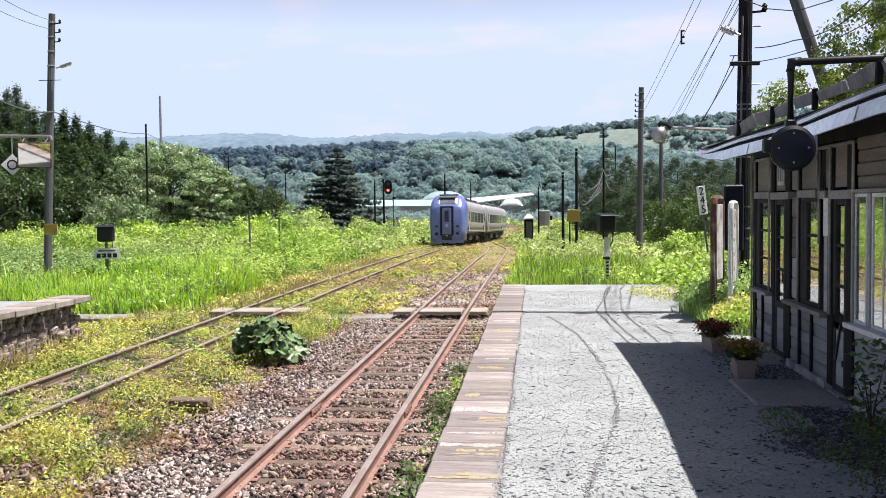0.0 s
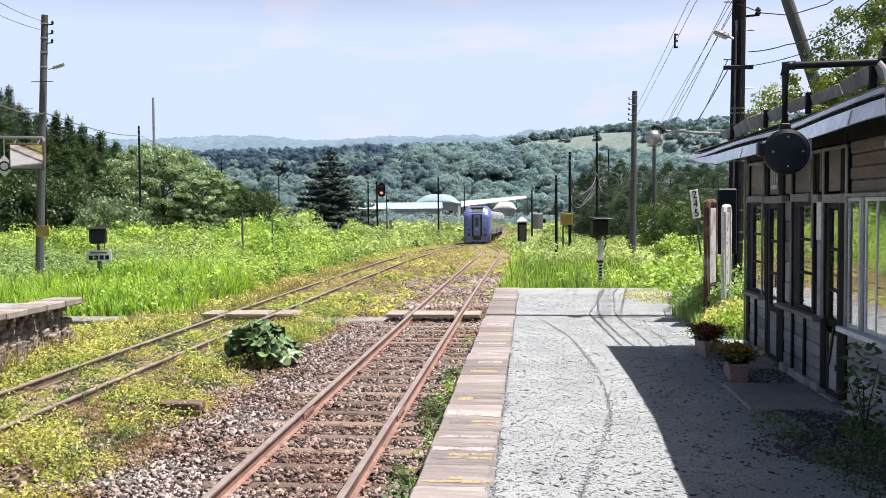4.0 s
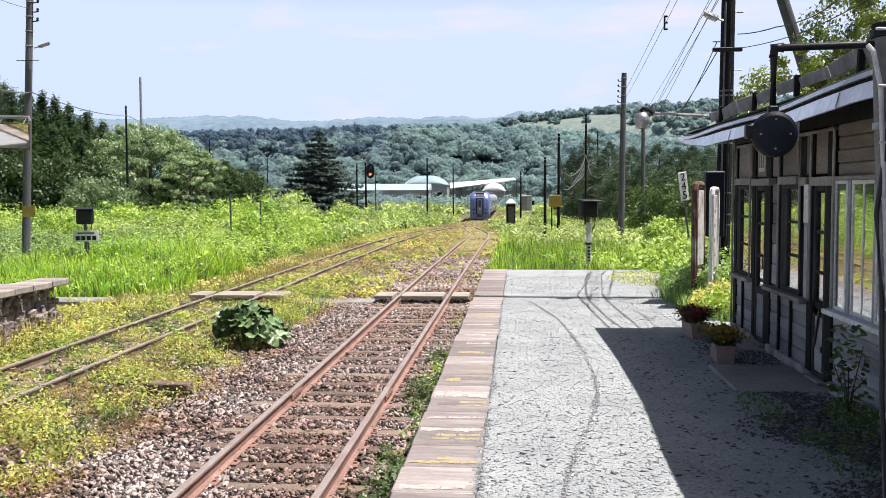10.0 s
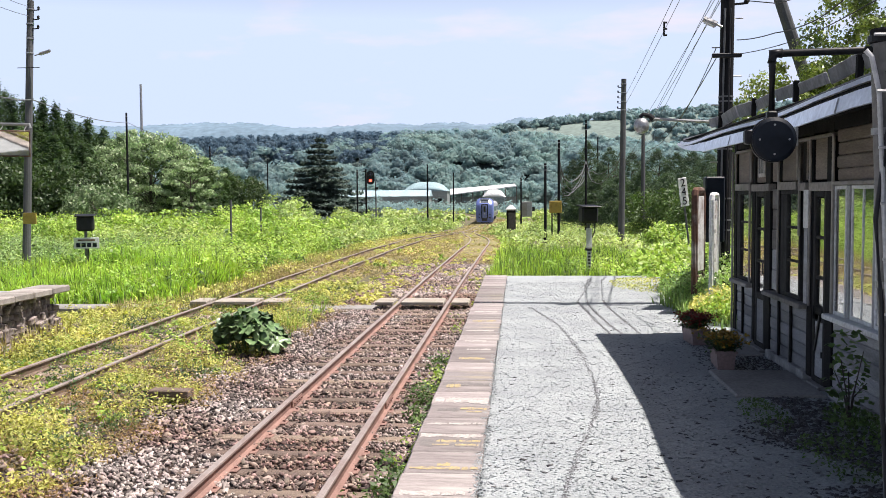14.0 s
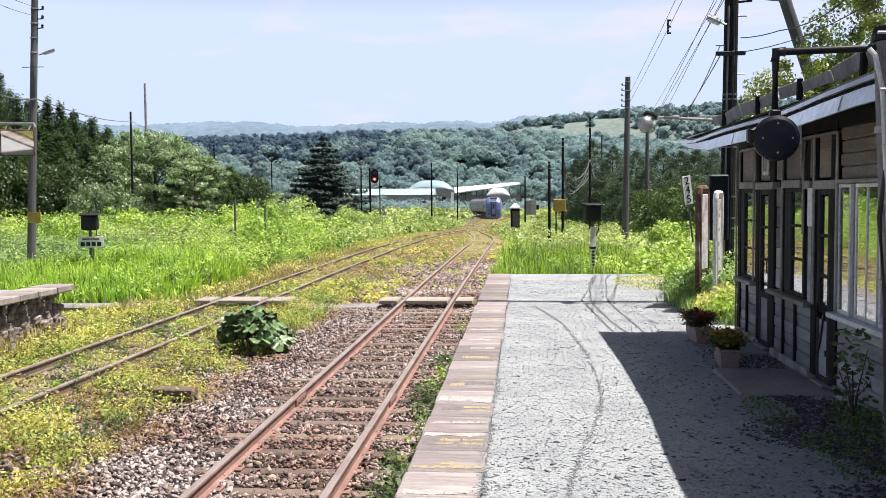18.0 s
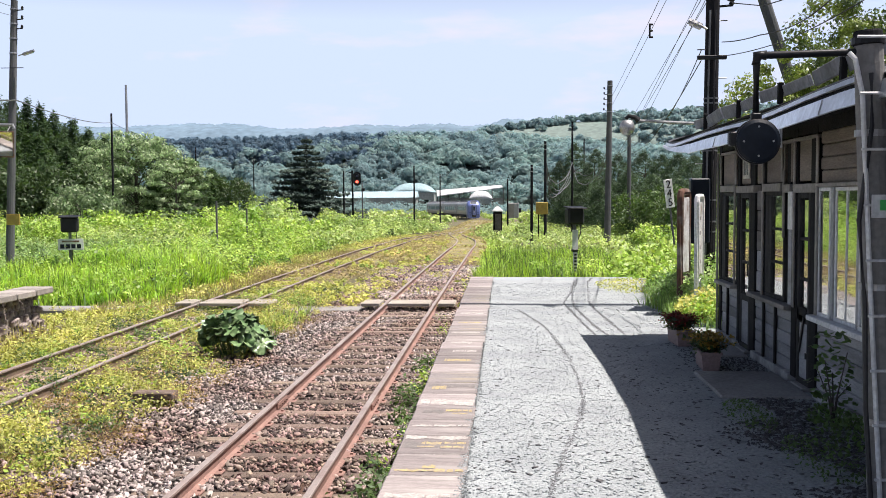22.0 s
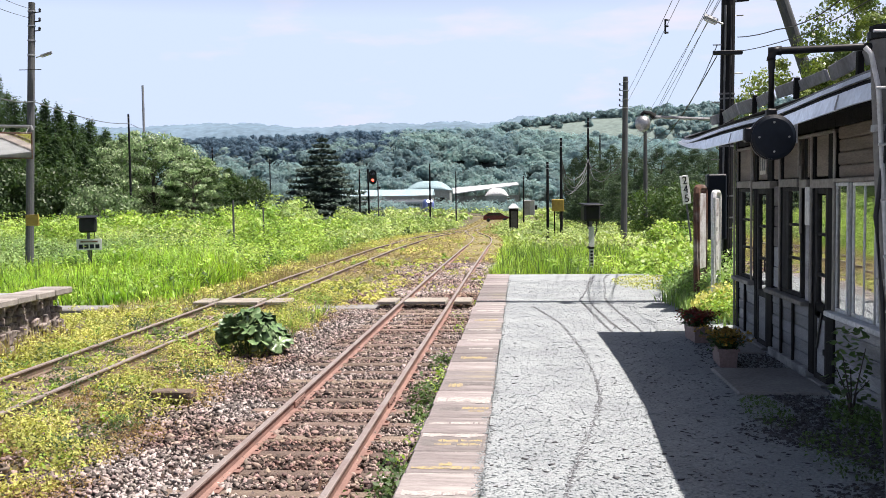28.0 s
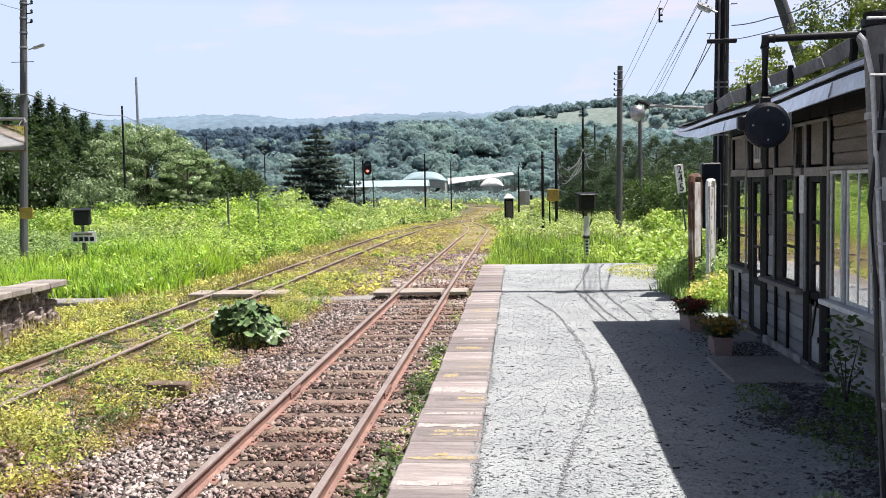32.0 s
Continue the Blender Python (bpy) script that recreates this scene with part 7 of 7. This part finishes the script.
frame_sign(1298, 360, 515, 13.3, .46, M_paintwhite, "white pipe-framed standing sign with a faded panel", 70)
frame_sign(1270, 352, 505, 13.8, .44, M_rust, "rusted pipe-framed standing sign with flaking white panel", 66)
c = site(1297, 355, 14.1)
solid("meter_box", Geo().box((c.x, 14.1, c.z - .25), (.28, .2, .95), None, .02), M_navy, "dark steel box fixed to the utility pole", "box")


# ---------------------------------------------------------------- flower boxes
def planter(x, y, turn, flower, label):
    th = thing("flower_box", pose(x, y, 0, 0, 0, turn), label, "planter", "flower boxes")
    Mp = M_planter
    L, W, H = .47, .175, .165
    g = Geo()
    g.loft([[(-W * .42, -L * .46, 0), (W * .42, -L * .46, 0), (W * .42, L * .46, 0), (-W * .42, L * .46, 0)], [(-W / 2, -L / 2, H), (W / 2, -L / 2, H), (W / 2, L / 2, H), (-W / 2, L / 2, H)]])
    part("tub", g, Mp, th)
    for c, s in (((0, -L / 2, H), (W + .03, .025, .025)), ((0, L / 2, H), (W + .03, .025, .025)), ((-W / 2, 0, H), (.025, L, .024)), ((W / 2, 0, H), (.025, L, .024))):
        part("rim", Geo().box(c, s, None, .006), Mp, th)
    part("soil", Geo().box((0, 0, H + .004), (W - .02, L - .04, .012)), M_ballast, th)
    n = 420
    p = np.stack([rng.normal(0, .07, n), rng.uniform(-.24, .24, n), H + rng.uniform(.0, .13, n)], -1)
    part("foliage", leaves("foliage", p, rng.uniform(.03, .07, n), M_leafdark, .9, .6), M_leafdark, th)["kind"] = "stuff"
    n = 130
    p = np.stack([rng.normal(0, .08, n), rng.uniform(-.24, .24, n), H + rng.uniform(.06, .16, n)], -1)
    fl = np.repeat(p, 6, 0) + rng.normal(0, .012, (n * 6, 3))
    fo = part("bloom", leaves("bloom", fl, rng.uniform(.03, .045, n * 6), flower, .8, .8), flower, th)
    fo["kind"] = "stuff"
    return th


M_planter = mat("terracotta_plastic", (0.33, 0.235, 0.22), 0.6, color2=(0.27, 0.19, 0.18), scale=4, fine=40, bump=.1)
M_flowred = mat("rust_red_petals", (0.32, 0.05, 0.03), 0.7, color2=(0.24, 0.05, 0.03), scale=20, fine=60, bump=0, island=.3)
M_flowyel = mat("yellow_petals", (0.50, 0.34, 0.04), 0.7, color2=(0.30, 0.18, 0.03), scale=20, fine=60, bump=0, island=.3)
planter(1.93, 10.55, 4, M_flowred, "terracotta flower box with dark red blooms")
planter(1.92, 9.08, -3, M_flowyel, "terracotta flower box with yellow blooms")

# ---------------------------------------------------------------- mast with the round mirror
MY = 4.7
ms = thing("platform_mast", pose(1.87, MY, 0), "leaning grey concrete mast with steel rungs and cables", "mast")


def mast_x(z):
    return -.055 * z


M_mastconc = mat("mast_concrete", (0.27, 0.265, 0.26), 0.85, color2=(0.20, 0.195, 0.19), scale=2.0, fine=30, bump=0.4, stain=(0.12, 0.12, 0.12), stain_scale=3)
part("shaft", Geo().tube([(mast_x(z), 0, z) for z in (-.02, .8, 1.6, 2.36)], [.085, .079, .072, .066], 16), M_mastconc, ms)
part("cap", Geo().tube([(mast_x(z), 0, z) for z in (2.34, 2.352, 2.40, 2.41)], [.070, .066, .066, .062], 16), M_pole_wood, ms, "dark weathered mast cap")
for k in range(9):
    z = .25 + k * .265
    part("rung", Geo().rod((mast_x(z) - .08, -.085, z), (mast_x(z) + .26, -.06, z), .0075, .0075, 6), M_paintwhite, ms)
for z in (.52, 1.18, 1.92, 2.36):
    part("clamp", Geo().tube([(mast_x(z), 0, z - .016), (mast_x(z), 0, z + .016)], .086 if z < 1.5 else .078, 16), M_black if z > 2 else M_steel, ms)
part("conduit", Geo().tube([(mast_x(0) - .055, -.08, .0), (mast_x(1.2) - .062, -.075, 1.2), (mast_x(2.1) - .062, -.07, 2.1), (mast_x(2.3) - .085, -.06, 2.27), (mast_x(2.3) - .11, -.05, 2.30)], .012, 8), M_paintwhite, ms)
part("cable", Geo().tube([(mast_x(0) - .09, -.06, .0), (mast_x(.6) - .10, -.06, .6), (mast_x(1.1) - .085, -.06, 1.1), (mast_x(1.55) - .095, -.06, 1.5), (mast_x(1.9) - .03, -.08, 1.95), (mast_x(2.2) - .02, -.075, 2.2)], .012, 6), M_wire, ms)
pl = part("notice_plate", Geo().box((mast_x(1.56) + .06, -.095, 1.57), (.22, .008, .11), None, .003), M_paintwhite, ms, "white plate with a green mark")
part("mark_bar", Geo().box((mast_x(1.56) + .01, -.102, 1.575), (.045, .005, .05)), glow_mat("green_print", (.05, .45, .10), 0.0), pl)
part("mark_bar", Geo().box((mast_x(1.56) + .09, -.102, 1.575), (.06, .005, .06)), glow_mat("green_print", (.05, .45, .10), 0.0), pl)
rm = thing("round_mirror", pose(1.215, MY, 2.30), "round dark-backed mirror hung from a black pipe bracket", "mirror")
part("bracket_pipe", Geo().tube([(.55, 0, .012), (.50, 0, .01), (.03, 0, .0), (.006, 0, -.012), (0, 0, -.04), (0, 0, -.30)], .018, 16), M_black, rm, "", True)
part("elbow", Geo().tube([(.045, 0, 0), (.0, 0, 0), (0, 0, -.045)], .024, 16), M_black, rm, "", True)
part("flange", Geo().box((.535, 0, .01), (.03, .09, .09), None, .01), M_black, rm)
disc = part("mirror_back", Geo().spin([(.02, -.022), (.098, -.018), (.104, -.006), (.104, .012), (.09, .02), (.02, .024)], 32, pose(0.005, -.02, -.415, 90, 0, 0)), M_navy, rm, "dark blue enamelled mirror back")
part("rim", Geo().spin([(.103, -.01), (.11, -.006), (.11, .010), (.103, .014)], 32, pose(.005, -.012, -.415, 90, 0, 0)), M_black, disc)
for k in range(4):
    a = k * math.pi / 2
    part("bolt", Geo().rod((.005 + .07 * math.cos(a), -.047, -.415 + .07 * math.sin(a)), (.005 + .07 * math.cos(a), -.038, -.415 + .07 * math.sin(a)), .005, .005, 8), M_steel, disc)
part("side_bracket", Geo().box((-.11, .0, -.40), (.04, .05, .07), None, .008), M_black, rm)
part("side_bracket", Geo().box((.118, .0, -.40), (.012, .03, .09), None, .003), M_steel, rm)
part("yoke", Geo().box((0, 0.0, -.30), (.05, .045, .05), None, .008), M_black, rm)

# leaning stay pole behind the roof
s0, s1 = site(1408, 0, 22.5), site(1440, 95, 22.5)
v = (s0 - s1).normalized()
solid("stay_pole", Geo().rod(s1 - v * 5.6, s0 + v * 3.0, .15, .125, 12), M_pole_conc, "leaning dark grey stay pole behind the station roof", "pole")


# ---------------------------------------------------------------- wires
def wire(name, pts, sag, r, m, label):
    """A cable through bearings with distances, hanging between them."""
    g = Geo()
    P = []
    S = [site(*p) for p in pts]
    for i in range(len(S) - 1):
        n = 10
        for k in range(n + (i == len(S) - 2)):
            f = k / n
            p = S[i].lerp(S[i + 1], f)
            p.z -= sag * 4 * f * (1 - f)
            P.append(p)
    return solid(name, g.tube(P, r, 5), m, label, "cable", "overhead wires")


W1 = "thin overhead power wire between the poles"
for pts, sag, r in (([(1136, 188, 51.6), (1228, 0, 24), (1262, -70, 18)], .05, .008), ([(1138, 200, 51.6), (1241, 0, 24), (1275, -66, 18)], .05, .008), ([(1146, 268, 51.6), (1304, 0, 17), (1352, -80, 13)], .04, .006), ([(1150, 284, 51.6), (1316, 0, 17), (1364, -80, 13)], .04, .007), ([(1150, 300, 51.6), (1201, 217, 30), (1280, 60, 19), (1311, 0, 17), (1358, -90, 13)], .01, .006), ([(1146, 292, 51.6), (1190, 215, 30), (1267, 60, 19), (1297, 0, 17), (1345, -90, 13)], .01, .006)):
    wire("power_wire", pts, sag, r, M_wiregrey, W1)
for pts, sag, r in (([(1120, 300, 60), (1228, 235, 26), (1299, 100, 14.2)], .12, .007), ([(1060, 345, 75), (1200, 270, 30), (1299, 118, 14.2)], .10, .008), ([(1336, 85, 14.2), (1405, 72, 12), (1475, 50, 10.5), (1540, 0, 9.5), (1580, -40, 9)], .02, .007), ([(1338, 110, 14.2), (1440, 85, 12), (1568, 22, 9.5), (1640, -30, 9)], .02, .006), ([(1318, 0, 14.2), (1360, 16, 13.5), (1410, 20, 12.5), (1475, 0, 11.5), (1520, -30, 11)], .0, .007)):
    wire("cable", pts, sag, r, M_wire, "dark twisted cable at the utility pole")
wire("power_wire", [(-60, 140, 20), (94, 198, 28.3), (258, 236, 71), (404, 292, 119), (505, 312, 160)], .25, .02, M_wiregrey, W1)
wire("power_wire", [(-60, -12, 20), (90, 52, 28.3)], .1, .008, M_wiregrey, W1)
wire("power_wire", [(-40, -30, 20), (90, 36, 28.3)], .1, .008, M_wiregrey, W1)
wire("cable", [(1020, 290, 58), (1032, 340, 60), (1050, 345, 66), (1068, 300, 75)], .3, .025, M_wiregrey, "drooping pale cable loop between two poles")
for a_, b_, c_ in ((296, 330, 326), (306, 352, 345), (318, 362, 340)):
    wire("cable", [(1021, a_, 58), (1030, b_, 60), (1048, c_ + 8, 66), (1066, a_ + 14, 75)], .2, .028, M_wiregrey, "drooping pale cable loop between two poles")
wire("cable", [(1072, 318, 75), (1084, 338, 66), (1108, 326, 58), (1130, 292, 51.6)], .25, .024, M_wiregrey, "drooping pale cable loop between two poles")
wire("cable", [(1068, 300, 75), (1080, 318, 66), (1110, 312, 58), (1130, 280, 51.6)], .3, .02, M_wiregrey, "drooping pale cable loop between two poles")
ca = site(1298, 113, 14.1)
solid("cross_arm", Geo().box((ca.x + .16, 14.1, ca.z), (.42, .06, .06), None, .008), M_black, "black insulator arm on the utility pole", "fitting")
ci = site(1206, 66, 28)
cl = thing("wire_spacer", Matrix.Translation(ci), "black insulator spacer on the overhead wires", "insulator")
part("bar", Geo().box((0, 0, 0), (.05, .05, .42), None, .01), M_black, cl)
for k in range(3):
    part("insulator", Geo().rod((-.02, 0, -.18 + k * .18), (.09, 0, -.18 + k * .18), .032, .026, 8), M_black, cl)

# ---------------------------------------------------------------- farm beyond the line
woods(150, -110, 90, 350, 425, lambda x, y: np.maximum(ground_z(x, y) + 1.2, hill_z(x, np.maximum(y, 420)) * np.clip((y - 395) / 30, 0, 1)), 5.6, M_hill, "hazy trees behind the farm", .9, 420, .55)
M_bluesheet = mat("pale_blue_sheet", (0.42, 0.60, 0.68), 0.5, color2=(0.50, 0.66, 0.72), scale=.2, fine=2, bump=0)
M_teal = mat("teal_sheet", (0.34, 0.49, 0.53), 0.5, color2=(0.38, 0.53, 0.57), scale=.2, fine=2, bump=0)
# farm wall grey is lightened to carry the haze of distance
M_farwall = mat("hazed_farm_wall", (0.34, 0.38, 0.38), 0.9, color2=(0.27, 0.31, 0.31), scale=.3, fine=2, bump=0)
M_whitesheet = mat("white_sheet_roof", (0.70, 0.71, 0.72), 0.5, color2=(0.62, 0.63, 0.65), scale=.2, fine=2, bump=0)


def hall(name, x0, x1, y_eave, y_top, d, depth, m_roof, label, arch=False, base=-3.6):
    a, b_ = site(x0, y_eave, d), site(x1, y_eave, d)
    zt = site(x0, y_top, d).z
    th = thing(name, pose((a.x + b_.x) / 2, d, base), label, "farm building", "farm buildings")
    w, ze, zt = b_.x - a.x, a.z - base, zt - base
    part("wall", Geo().box((0, depth / 2, ze / 2), (w, depth, ze)), M_farwall, th)
    if arch:
        U, T = np.linspace(-1, 1, 17), np.linspace(0, math.pi, 11)
        rings = [[(u * (w / 2 + .4), depth * (1 - math.cos(t)) / 2, ze + .05 + (zt - ze) * math.sin(t) * max(.02, 1 - abs(u) ** 3.2)) for t in T] for u in U]
        part("roof", Geo().loft(rings), m_roof, th, "pale arched sheet roof", True)
    else:
        prof = [(-.4, ze), (depth / 2, zt), (depth, ze)]
        part("roof", Geo().loft([[(sx * (w / 2 + .4), p, z + .05) for p, z in prof] for sx in (-1, 1)]), m_roof, th, "pale sheet roof")
    n = max(3, int(w / 5))
    for k in range(n):
        part("window", Geo().box((-w / 2 + (k + .5) * w / n, -.03, ze * .5), (1.6, .1, ze * .3)), M_darkglass, th)
    return th


hall("greenhouse", 632, 790, 366, 355, 310, 9, M_bluesheet, "long low building with a pale blue roof")
hall("barn", 745, 822, 356, 339, 330, 12, M_teal, "rounded teal barn roof beyond the line", True)
ob = site(880, 366, 300)
lb = thing("barn", pose(ob.x, 300, -3.6), "open barn with a white roof rising to one side", "farm building", "farm buildings")
o0 = Vector((ob.x, 300, -3.6))
q = [site(828, 361, 300) - o0, site(945, 345, 300) - o0, site(941, 341, 308) - o0, site(827, 351, 308) - o0]
dn = Vector((0, 0, -.25))
part("roof", Geo().add(q + [p + dn for p in q], [(0, 1, 2, 3), (7, 6, 5, 4), (0, 4, 5, 1), (1, 5, 6, 2), (2, 6, 7, 3), (3, 7, 4, 0)]), M_whitesheet, lb, "white sheet roof")
for k in range(7):
    p = q[0].lerp(q[1], k / 6)
    part("post", Geo().box((p.x, p.y + .3, p.z / 2 - .15), (.25, .25, p.z - .3)), M_wood, lb)
part("back_wall", Geo().box(((q[0].x + q[1].x) / 2, 8.0, q[0].z * .45), (q[1].x - q[0].x, .2, q[0].z * .85)), M_farwall, lb)
hall("polytunnel", 886, 924, 366, 352, 296, 6, M_whitesheet, "small white plastic tunnel beside the barn", True)

motions()
